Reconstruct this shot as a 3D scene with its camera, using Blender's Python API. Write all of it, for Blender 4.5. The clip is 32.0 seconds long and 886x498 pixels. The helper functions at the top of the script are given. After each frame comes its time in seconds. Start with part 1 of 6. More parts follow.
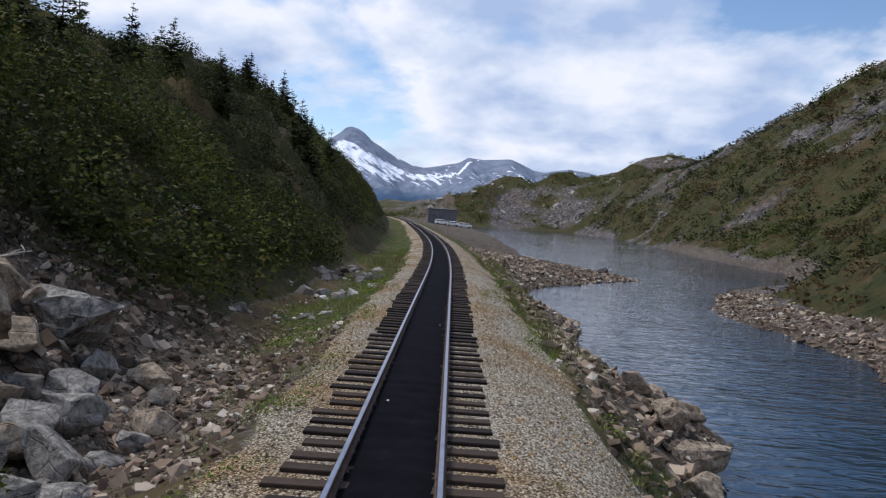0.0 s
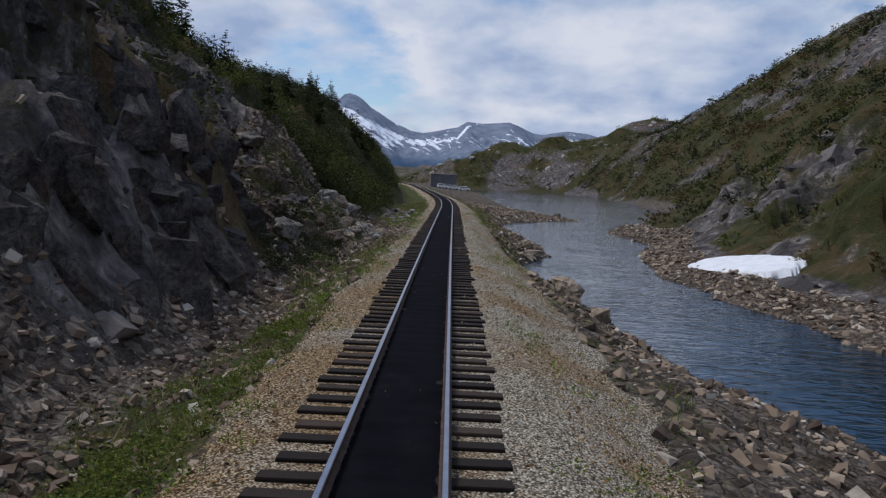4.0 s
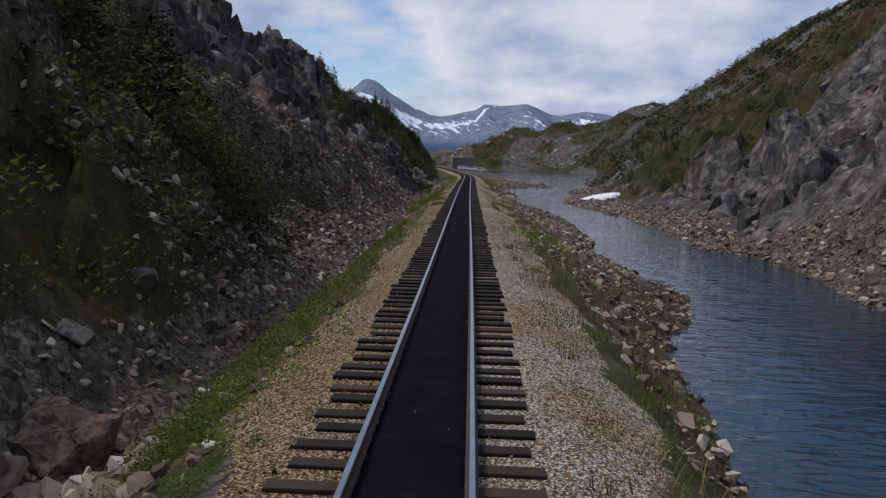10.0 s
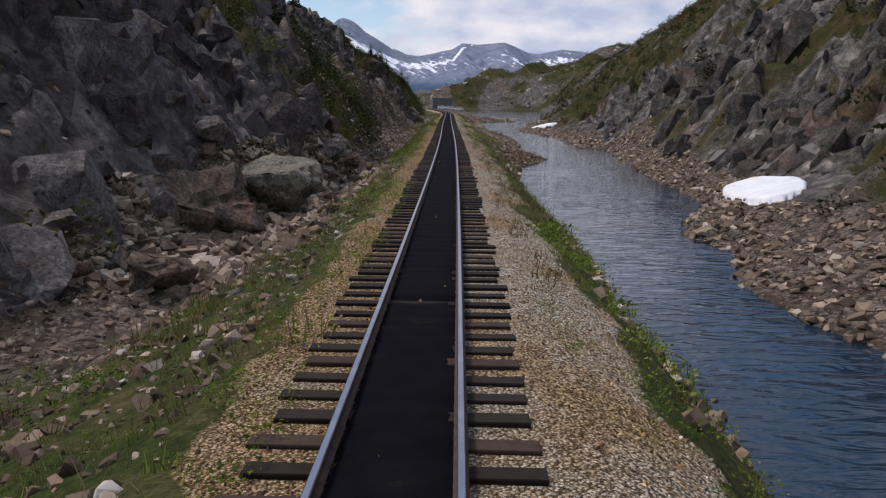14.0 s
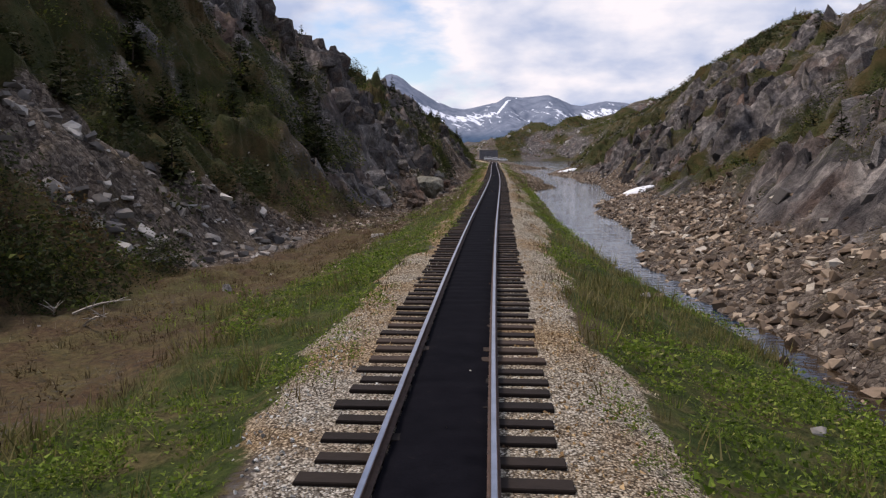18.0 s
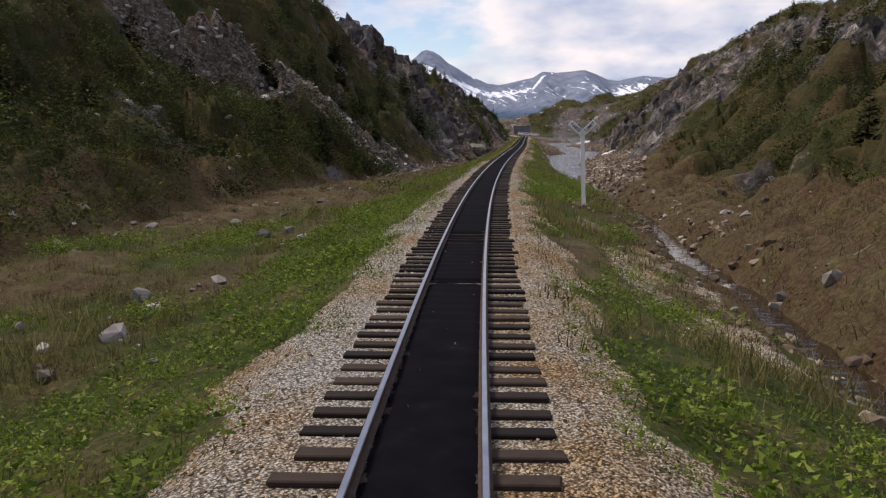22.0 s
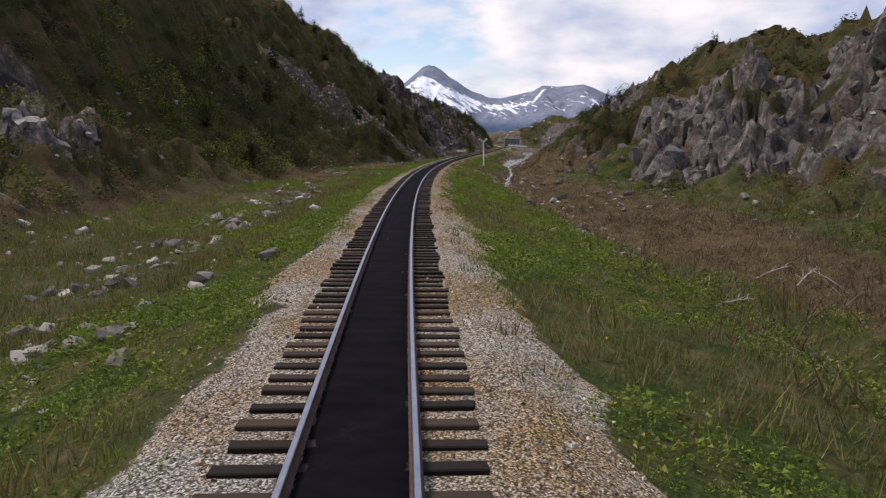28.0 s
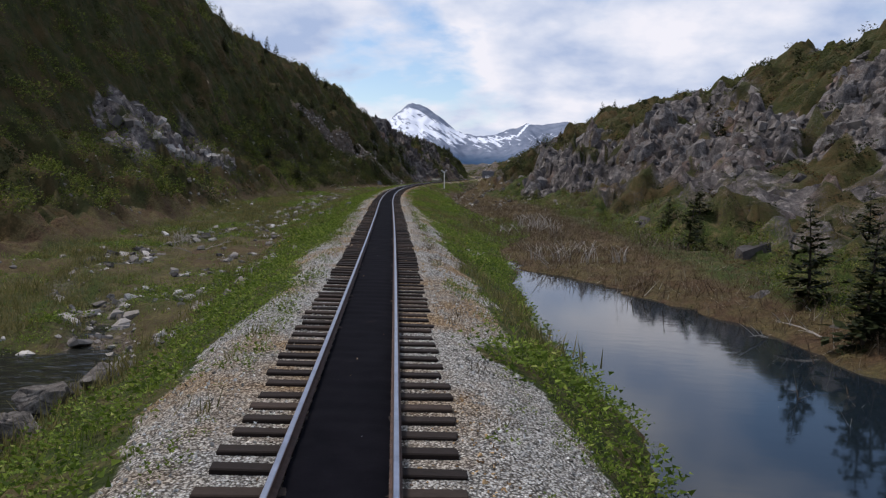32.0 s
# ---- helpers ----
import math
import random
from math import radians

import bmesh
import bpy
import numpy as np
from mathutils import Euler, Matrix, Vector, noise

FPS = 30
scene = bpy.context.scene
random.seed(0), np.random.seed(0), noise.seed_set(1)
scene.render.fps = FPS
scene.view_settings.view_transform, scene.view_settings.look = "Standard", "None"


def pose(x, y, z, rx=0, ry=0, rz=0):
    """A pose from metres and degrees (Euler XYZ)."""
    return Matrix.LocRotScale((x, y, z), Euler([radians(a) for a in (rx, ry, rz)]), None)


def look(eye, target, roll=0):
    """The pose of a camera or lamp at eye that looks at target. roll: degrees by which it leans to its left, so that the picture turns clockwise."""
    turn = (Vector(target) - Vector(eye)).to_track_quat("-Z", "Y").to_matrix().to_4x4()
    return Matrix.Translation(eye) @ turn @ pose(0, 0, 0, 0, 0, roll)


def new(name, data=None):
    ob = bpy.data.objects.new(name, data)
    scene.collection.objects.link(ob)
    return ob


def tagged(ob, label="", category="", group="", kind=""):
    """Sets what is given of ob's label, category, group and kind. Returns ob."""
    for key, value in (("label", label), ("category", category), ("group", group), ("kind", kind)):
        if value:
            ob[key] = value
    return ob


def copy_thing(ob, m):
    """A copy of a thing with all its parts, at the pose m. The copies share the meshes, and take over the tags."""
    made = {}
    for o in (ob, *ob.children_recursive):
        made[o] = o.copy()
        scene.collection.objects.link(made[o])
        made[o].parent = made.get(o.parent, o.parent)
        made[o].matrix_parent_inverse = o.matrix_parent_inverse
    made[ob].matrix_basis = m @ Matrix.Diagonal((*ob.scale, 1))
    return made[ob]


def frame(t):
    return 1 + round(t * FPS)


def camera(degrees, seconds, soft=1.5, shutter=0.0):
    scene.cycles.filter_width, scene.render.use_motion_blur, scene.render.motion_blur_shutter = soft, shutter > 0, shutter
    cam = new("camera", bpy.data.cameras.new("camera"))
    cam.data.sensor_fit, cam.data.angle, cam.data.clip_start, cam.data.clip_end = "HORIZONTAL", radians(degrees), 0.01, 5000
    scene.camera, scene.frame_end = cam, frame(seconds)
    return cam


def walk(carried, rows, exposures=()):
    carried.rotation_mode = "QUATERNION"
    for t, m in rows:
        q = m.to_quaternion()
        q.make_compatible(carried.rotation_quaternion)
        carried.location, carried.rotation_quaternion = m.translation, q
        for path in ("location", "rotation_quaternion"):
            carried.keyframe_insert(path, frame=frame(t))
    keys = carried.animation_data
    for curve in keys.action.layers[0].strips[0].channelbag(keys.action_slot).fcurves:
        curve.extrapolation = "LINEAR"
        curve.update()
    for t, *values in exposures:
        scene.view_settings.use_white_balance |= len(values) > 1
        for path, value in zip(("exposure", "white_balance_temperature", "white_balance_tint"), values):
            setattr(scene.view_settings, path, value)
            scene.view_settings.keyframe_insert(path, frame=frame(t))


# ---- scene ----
cam = camera(58.5, 32.0, soft=1.25)
# seconds, eye, yaw, pitch and roll in degrees
PATH = [
    (0.0, 0.435, 0.003, 2.420, 0.93, -2.55, 4.01),
    (0.5, 0.461, -4.266, 2.420, 0.91, -2.97, 4.07),
    (1.0, 0.488, -8.576, 2.420, 1.02, -3.85, 3.97),
    (1.5, 0.516, -12.909, 2.420, 1.21, -4.67, 3.76),
    (2.0, 0.545, -17.237, 2.420, 1.18, -5.14, 3.78),
    (2.5, 0.575, -21.516, 2.420, 1.04, -4.81, 3.36),
    (4.5, 0.714, -38.507, 2.420, 0.60, -5.43, 2.37),
    (5.0, 0.754, -42.809, 2.420, -0.03, -5.86, 2.03),
    (5.5, 0.797, -47.176, 2.420, -0.36, -6.11, 1.79),
    (6.0, 0.842, -51.584, 2.420, -0.41, -6.40, 1.62),
    (6.5, 0.891, -56.109, 2.420, -0.28, -6.47, 1.26),
    (7.0, 0.942, -60.686, 2.420, 0.37, -6.49, 1.23),
    (7.5, 0.993, -65.324, 2.420, 1.73, -6.43, 0.97),
    (8.0, 1.038, -69.998, 2.420, 3.50, -6.58, 0.52),
    (8.5, 1.080, -74.708, 2.420, 4.45, -7.33, 0.97),
    (9.0, 1.116, -79.483, 2.420, 3.51, -6.92, 1.39),
    (9.5, 1.148, -84.307, 2.420, 3.34, -6.00, 1.53),
    (10.0, 1.172, -89.211, 2.420, 2.30, -6.36, 1.48),
    (10.5, 1.190, -94.173, 2.420, 1.07, -7.54, 0.92),
    (11.0, 1.201, -99.142, 2.420, 0.64, -7.77, 0.30),
    (11.5, 1.205, -104.164, 2.420, 0.48, -6.41, 0.22),
    (12.0, 1.203, -109.200, 2.420, 0.44, -6.67, 0.33),
    (12.5, 1.195, -114.117, 2.420, 0.86, -7.94, 0.42),
    (13.0, 1.181, -118.902, 2.420, 1.60, -9.11, 0.23),
    (13.5, 1.163, -123.729, 2.420, 1.86, -10.11, 0.34),
    (14.0, 1.145, -128.767, 2.420, 0.73, -10.56, 0.75),
    (14.5, 1.126, -133.926, 2.420, 1.07, -10.32, 0.95),
    (15.0, 1.106, -139.238, 2.420, 2.43, -9.74, 1.23),
    (15.5, 1.091, -144.703, 2.420, 3.02, -9.30, 1.62),
    (17.5, 1.172, -166.819, 2.420, 3.86, -7.38, 0.48),
    (18.0, 1.251, -172.285, 2.420, 4.08, -6.92, 0.13),
    (18.5, 1.360, -177.776, 2.420, 3.99, -6.84, -0.40),
    (19.0, 1.504, -183.339, 2.420, 3.66, -7.03, -0.70),
    (19.5, 1.690, -188.941, 2.420, 3.90, -7.35, -0.70),
    (20.0, 1.918, -194.515, 2.420, 5.04, -7.62, 0.03),
    (20.5, 2.190, -200.110, 2.420, 6.07, -7.76, 0.22),
    (21.0, 2.509, -205.722, 2.420, 6.68, -7.88, 0.10),
    (21.5, 2.874, -211.312, 2.420, 6.66, -8.29, -0.12),
    (22.0, 3.288, -216.907, 2.420, 6.63, -8.63, -0.11),
    (22.5, 3.753, -222.524, 2.420, 7.25, -8.49, -0.13),
    (23.0, 4.266, -228.134, 2.420, 7.69, -8.23, 0.42),
    (23.5, 4.834, -233.791, 2.420, 8.25, -6.14, 1.11),
    (24.0, 5.459, -239.505, 2.420, 8.47, -5.51, 1.63),
    (24.5, 6.133, -245.211, 2.420, 7.78, -6.46, 2.07),
    (25.0, 6.864, -250.976, 2.420, 7.17, -6.55, 2.10),
    (25.5, 7.656, -256.813, 2.420, 6.67, -7.43, 2.21),
    (27.5, 11.282, -280.298, 2.420, 6.42, -7.24, 1.25),
    (28.0, 12.262, -286.171, 2.420, 6.61, -7.83, 0.69),
    (28.5, 13.247, -292.102, 2.420, 7.03, -8.01, 0.55),
    (29.0, 14.244, -298.131, 2.420, 7.49, -7.94, 0.19),
    (29.5, 15.246, -304.216, 2.420, 7.81, -7.82, 0.33),
    (30.0, 16.241, -310.286, 2.420, 7.35, -7.59, 0.83),
    (30.5, 17.222, -316.305, 2.420, 6.88, -7.15, 1.49),
    (31.0, 18.192, -322.287, 2.420, 6.45, -6.59, 1.85),
    (31.5, 19.146, -328.239, 2.420, 5.75, -6.00, 2.23),
    (32.0, 20.086, -334.182, 2.420, 5.42, -5.59, 2.28),
]
walk(cam, [(t, pose(x, y, z, 0, 0, yaw) @ pose(0, 0, 0, 90 + pitch) @ pose(0, 0, 0, 0, 0, roll)) for t, x, y, z, yaw, pitch, roll in PATH],
     exposures=[(0.0, 0.05, 5850, 12), (1.0, -0.22, 5780, 11), (2.0, -0.4, 5750, 11), (6.0, -0.35, 5850, 12), (9.0, -0.35, 5900, 13), (13.0, -0.25, 6150, 16), (15.0, 0.05, 6400, 17), (18.0, 0.12, 6550, 18), (21.0, 0.1, 6750, 18), (23.0, 0.1, 6700, 18), (28.0, 0.15, 6680, 18), (30.0, 0.0, 6400, 16), (32.0, 0.0, 6150, 14)])

# ---- sky and sun ----
SUN_EL, SUN_AZ = 56.0, -62.0
world = bpy.data.worlds.new("world")
scene.world = world
world.use_nodes = True
wn, wl = world.node_tree.nodes, world.node_tree.links
wn.clear()


def wnode(kind, **props):
    n = wn.new(kind)
    for k, v in props.items():
        n.inputs[k].default_value = v
    return n


sky = wn.new("ShaderNodeTexSky")
sky.sky_type, sky.sun_disc = 'NISHITA', False
sky.sun_elevation, sky.sun_rotation = radians(SUN_EL), radians(SUN_AZ)
sky.altitude, sky.air_density, sky.dust_density = 800, 1.0, 0.6
coord = wn.new("ShaderNodeTexCoord")
sep = wn.new("ShaderNodeSeparateXYZ")
wl.new(coord.outputs["Generated"], sep.inputs[0])
# cloud deck: directions are laid on a flat layer overhead
lift = wn.new("ShaderNodeMath")
lift.operation = 'ADD'
lift.inputs[1].default_value = 0.30
wl.new(sep.outputs["Z"], lift.inputs[0])
up = wn.new("ShaderNodeMath")
up.operation = 'MAXIMUM'
up.inputs[1].default_value = 0.2
wl.new(lift.outputs[0], up.inputs[0])
lay = wn.new("ShaderNodeVectorMath")
lay.operation = 'DIVIDE'
comb = wn.new("ShaderNodeCombineXYZ")
for k in range(3):
    wl.new(up.outputs[0], comb.inputs[k])
wl.new(coord.outputs["Generated"], lay.inputs[0])
wl.new(comb.outputs[0], lay.inputs[1])
warp = wnode("ShaderNodeMapping")
warp.inputs["Scale"].default_value = (1.15, 1.0, 0.0)
warp.inputs["Location"].default_value = (2.35, 0.4, 0.0)
wl.new(lay.outputs[0], warp.inputs[0])
big = wnode("ShaderNodeTexNoise", Scale=1.25, Detail=10.0, Roughness=0.55, Distortion=0.12)
wl.new(warp.outputs[0], big.inputs["Vector"])
cover = wn.new("ShaderNodeValToRGB")
cover.color_ramp.elements[0].position, cover.color_ramp.elements[0].color = 0.365, (0, 0, 0, 1)
cover.color_ramp.elements[1].position, cover.color_ramp.elements[1].color = 0.455, (1, 1, 1, 1)
thin = wn.new("ShaderNodeMapRange")
for k, v in (("From Min", 0.13), ("From Max", 0.33), ("To Min", 0.04), ("To Max", -0.09)):
    thin.inputs[k].default_value = v
wl.new(sep.outputs["Z"], thin.inputs["Value"])
deck = wn.new("ShaderNodeMath")
deck.operation = 'ADD'
wl.new(big.outputs["Fac"], deck.inputs[0])
wl.new(thin.outputs[0], deck.inputs[1])
wl.new(deck.outputs[0], cover.inputs[0])
# thick parts of the cloud show their grey undersides, thin rims are white
fine = wnode("ShaderNodeTexNoise", Scale=2.6, Detail=8.0, Roughness=0.5)
wl.new(warp.outputs[0], fine.inputs["Vector"])
thick = wn.new("ShaderNodeMath")
thick.operation = 'MULTIPLY_ADD'
thick.inputs[1].default_value = -0.5
wl.new(big.outputs["Fac"], thick.inputs[0])
wl.new(fine.outputs["Fac"], thick.inputs[2])
shade = wn.new("ShaderNodeValToRGB")
shade.color_ramp.elements[0].position, shade.color_ramp.elements[0].color = 0.12, (0.47, 0.57, 0.76, 1)
shade.color_ramp.elements[1].position, shade.color_ramp.elements[1].color = 0.37, (1.0, 0.98, 0.99, 1)
mid = shade.color_ramp.elements.new(0.27)
mid.color = (0.79, 0.83, 0.91, 1)
wl.new(thick.outputs[0], shade.inputs[0])
clear = wn.new("ShaderNodeBackground")
clear.inputs["Strength"].default_value = 0.12
wl.new(sky.outputs[0], clear.inputs["Color"])
cloud = wn.new("ShaderNodeBackground")
cloud.inputs["Strength"].default_value = 0.90
wl.new(shade.outputs[0], cloud.inputs["Color"])
mixsky = wn.new("ShaderNodeMixShader")
wl.new(cover.outputs[0], mixsky.inputs[0])
wl.new(clear.outputs[0], mixsky.inputs[1])
wl.new(cloud.outputs[0], mixsky.inputs[2])
wout = wn.new("ShaderNodeOutputWorld")
wl.new(mixsky.outputs[0], wout.inputs[0])

sun_data = bpy.data.lights.new("sun", 'SUN')
sun_data.energy, sun_data.angle, sun_data.color = 2.9, radians(12), (1.0, 0.91, 0.79)
sun = new("sun", sun_data)
a, e = radians(SUN_AZ), radians(SUN_EL)
sun.matrix_world = look((0, 0, 100), (-math.sin(a) * math.cos(e) * 50, -math.cos(a) * math.cos(e) * 50, 100 - math.sin(e) * 50))


# ---- materials ----
def material(name, rough=0.9, spec=0.3):
    m = bpy.data.materials.new(name)
    m.use_nodes = True
    b = m.node_tree.nodes["Principled BSDF"]
    b.inputs["Roughness"].default_value = rough
    b.inputs["Specular IOR Level"].default_value = spec
    return m, m.node_tree.nodes, m.node_tree.links, b


def noise_tex(n, l, vec, scale, detail=4.0, rough=0.6, dist=0.0):
    t = n.new("ShaderNodeTexNoise")
    t.inputs["Scale"].default_value, t.inputs["Detail"].default_value = scale, detail
    t.inputs["Roughness"].default_value, t.inputs["Distortion"].default_value = rough, dist
    l.new(vec, t.inputs["Vector"])
    return t.outputs["Fac"]


def ramp(n, l, fac, stops):
    r = n.new("ShaderNodeValToRGB")
    el = r.color_ramp.elements
    while len(el) < len(stops):
        el.new(0.5)
    for k, (p, c) in enumerate(stops):
        el[k].position, el[k].color = p, (*c, 1)
    l.new(fac, r.inputs[0])
    return r.outputs[0]


def mixcol(n, l, fac, a, b, mode='MIX'):
    m = n.new("ShaderNodeMix")
    m.data_type, m.blend_type = 'RGBA', mode
    for sock, v in ((m.inputs[0], fac), (m.inputs[6], a), (m.inputs[7], b)):
        if isinstance(v, (int, float)):
            sock.default_value = v
        elif isinstance(v, tuple):
            sock.default_value = (*v, 1)
        else:
            l.new(v, sock)
    return m.outputs[2]


def math_node(n, l, op, a, b=0.0):
    m = n.new("ShaderNodeMath")
    m.operation = op
    m.use_clamp = False
    for sock, v in zip(m.inputs, (a, b)):
        if isinstance(v, (int, float)):
            sock.default_value = v
        else:
            l.new(v, sock)
    return m.outputs[0]


def bump(n, l, b, height, strength, distance):
    k = n.new("ShaderNodeBump")
    k.inputs["Strength"].default_value, k.inputs["Distance"].default_value = strength, distance
    l.new(height, k.inputs["Height"])
    l.new(k.outputs[0], b.inputs["Normal"])


def place(n):
    return n.new("ShaderNodeTexCoord").outputs["Object"]


def attr(n, name):
    t = n.new("ShaderNodeAttribute")
    t.attribute_name = name
    return t.outputs["Fac"]


def cells(n, l, vec, scale, out="Color", feature='F1'):
    v = n.new("ShaderNodeTexVoronoi")
    v.feature = feature
    v.inputs["Scale"].default_value = scale
    l.new(vec, v.inputs["Vector"])
    return v.outputs[out]


def grey(n, l, col):
    r = n.new("ShaderNodeRGBToBW")
    l.new(col, r.inputs[0])
    return r.outputs[0]


def ground_material():
    m, n, l, b = material("ground", 0.95, 0.15)
    p = place(n)
    n_big = noise_tex(n, l, p, 0.12, 5)
    n_mid = noise_tex(n, l, p, 0.9, 6, 0.65)
    n_fine = noise_tex(n, l, p, 7.0, 6, 0.7)
    # bedrock: grey, rusty and lichened, split by joints
    rock = ramp(n, l, n_mid, [(0.25, (0.036, 0.033, 0.034)), (0.48, (0.12, 0.11, 0.107)), (0.60, (0.24, 0.22, 0.207)), (0.75, (0.42, 0.39, 0.36))])
    rust = ramp(n, l, n_big, [(0.53, (0, 0, 0)), (0.66, (0.65, 0.65, 0.65))])
    rock = mixcol(n, l, rust, rock, (0.17, 0.105, 0.075))
    facet = n.new("ShaderNodeMapping")
    facet.inputs["Rotation"].default_value = (0.5, 0.3, 0.4)
    facet.inputs["Scale"].default_value = (1.0, 1.0, 0.42)
    l.new(p, facet.inputs[0])
    fac_a, fac_b = cells(n, l, facet.outputs[0], 0.9), cells(n, l, facet.outputs[0], 2.7)
    rock = mixcol(n, l, 0.8, rock, ramp(n, l, grey(n, l, fac_a), [(0.2, (0.4, 0.4, 0.43)), (0.7, (1.15, 1.13, 1.1))]), 'MULTIPLY')
    rock = mixcol(n, l, 0.5, rock, ramp(n, l, grey(n, l, fac_b), [(0.1, (0.5, 0.5, 0.52)), (0.8, (1, 1, 1))]), 'MULTIPLY')
    crack = cells(n, l, facet.outputs[0], 0.9, "Distance", 'DISTANCE_TO_EDGE')
    crk = ramp(n, l, crack, [(0.0, (0.45, 0.45, 0.45)), (0.05, (1, 1, 1))])
    rock = mixcol(n, l, ramp(n, l, noise_tex(n, l, p, 0.7, 3), [(0.45, (0, 0, 0)), (0.6, (0.6, 0.6, 0.6))]), rock, crk, 'MULTIPLY')
    n_small = noise_tex(n, l, p, 2.6, 6, 0.75)
    rock = mixcol(n, l, 0.55, rock, ramp(n, l, n_small, [(0.36, (0.3, 0.3, 0.31)), (0.52, (0.95, 0.95, 0.95)), (0.66, (1.7, 1.65, 1.6))]), 'MULTIPLY')
    rock = mixcol(n, l, ramp(n, l, noise_tex(n, l, p, 0.55, 6, 0.7), [(0.57, (0, 0, 0)), (0.66, (0.8, 0.8, 0.8))]), rock, ramp(n, l, n_fine, [(0.35, (0.02, 0.02, 0.008)), (0.65, (0.075, 0.066, 0.026))]))
    # broken stone
    stone = cells(n, l, p, 4.5)
    chip = cells(n, l, p, 9.0)
    seam = ramp(n, l, cells(n, l, p, 4.5, "Distance", 'DISTANCE_TO_EDGE'), [(0.0, (0.45, 0.43, 0.41)), (0.12, (1, 1, 1))])
    rubble = ramp(n, l, grey(n, l, stone), [(0.25, (0.045, 0.034, 0.027)), (0.5, (0.12, 0.092, 0.072)), (0.75, (0.30, 0.25, 0.20))])
    rubble = mixcol(n, l, 0.45, rubble, ramp(n, l, grey(n, l, chip), [(0.25, (0.03, 0.022, 0.018)), (0.55, (0.13, 0.10, 0.078)), (0.8, (0.36, 0.31, 0.26))]))
    rubble = mixcol(n, l, 0.4, rubble, seam, 'MULTIPLY')
    rubble = mixcol(n, l, ramp(n, l, noise_tex(n, l, p, 0.5, 6, 0.7), [(0.52, (0, 0, 0)), (0.63, (0.8, 0.8, 0.8))]), rubble, ramp(n, l, n_fine, [(0.3, (0.028, 0.02, 0.011)), (0.7, (0.10, 0.075, 0.035))]))
    rubble = mixcol(n, l, ramp(n, l, n_fine, [(0.35, (0, 0, 0)), (0.6, (1, 1, 1))]), mixcol(n, l, 0.6, rubble, (0.06, 0.05, 0.045)), rubble)
    # ballast gravel
    peb = cells(n, l, p, 40.0)
    gravel = ramp(n, l, grey(n, l, peb), [(0.22, (0.16, 0.13, 0.095)), (0.40, (0.44, 0.38, 0.285)), (0.6, (0.68, 0.60, 0.47)), (0.78, (0.88, 0.83, 0.72))])
    gravel = mixcol(n, l, attr(n, "fresh"), gravel, ramp(n, l, grey(n, l, peb), [(0.22, (0.15, 0.145, 0.135)), (0.40, (0.40, 0.395, 0.37)), (0.6, (0.62, 0.62, 0.585)), (0.78, (0.86, 0.865, 0.84))]))
    tan = math_node(n, l, 'ADD', noise_tex(n, l, p, 0.35, 4), math_node(n, l, 'MULTIPLY', math_node(n, l, 'SUBTRACT', attr(n, "rust"), 0.4), 0.22))
    tan = ramp(n, l, tan, [(0.40, (0, 0, 0)), (0.58, (0.9, 0.9, 0.9))])
    # shade painted into the colour: pebbles darken from centre to the gaps between them
    gap_shade = ramp(n, l, cells(n, l, p, 40.0, "Distance"), [(0.22, (1, 1, 1)), (0.5, (0.72, 0.70, 0.67)), (0.72, (0.17, 0.145, 0.115))])
    gravel = mixcol(n, l, tan, gravel, ramp(n, l, grey(n, l, peb), [(0.22, (0.14, 0.083, 0.04)), (0.5, (0.44, 0.29, 0.14)), (0.78, (0.70, 0.53, 0.31))]))
    gravel = mixcol(n, l, 0.9, gravel, gap_shade, 'MULTIPLY')
    # grass and low green plants
    turf = ramp(n, l, n_fine, [(0.3, (0.016, 0.027, 0.006)), (0.52, (0.042, 0.062, 0.013)), (0.75, (0.105, 0.118, 0.03))])
    dry = ramp(n, l, n_mid, [(0.46, (0, 0, 0)), (0.66, (0.6, 0.6, 0.6))])
    turf = mixcol(n, l, dry, turf, ramp(n, l, n_fine, [(0.3, (0.075, 0.05, 0.025)), (0.7, (0.23, 0.165, 0.085))]))
    # heath: dark shrubs over brown soil
    heath = ramp(n, l, n_mid, [(0.3, (0.014, 0.018, 0.007)), (0.48, (0.037, 0.042, 0.013)), (0.62, (0.075, 0.057, 0.025)), (0.78, (0.15, 0.12, 0.08))])
    heath = mixcol(n, l, ramp(n, l, n_fine, [(0.4, (0, 0, 0)), (0.65, (0.8, 0.8, 0.8))]), heath, (0.042, 0.048, 0.014))
    heath = mixcol(n, l, ramp(n, l, noise_tex(n, l, p, 0.22, 5, 0.7), [(0.47, (0, 0, 0)), (0.62, (0.5, 0.5, 0.5))]), heath, ramp(n, l, n_fine, [(0.3, (0.05, 0.028, 0.014)), (0.7, (0.155, 0.088, 0.042))]))
    # bare brown soil, wet near water
    soil = ramp(n, l, n_fine, [(0.3, (0.036, 0.023, 0.013)), (0.55, (0.095, 0.060, 0.033)), (0.75, (0.19, 0.13, 0.075))])
    soil = mixcol(n, l, ramp(n, l, n_mid, [(0.40, (0, 0, 0)), (0.66, (0.8, 0.8, 0.8))]), soil, ramp(n, l, n_fine, [(0.3, (0.05, 0.05, 0.018)), (0.7, (0.17, 0.145, 0.06))]))
    col = rock
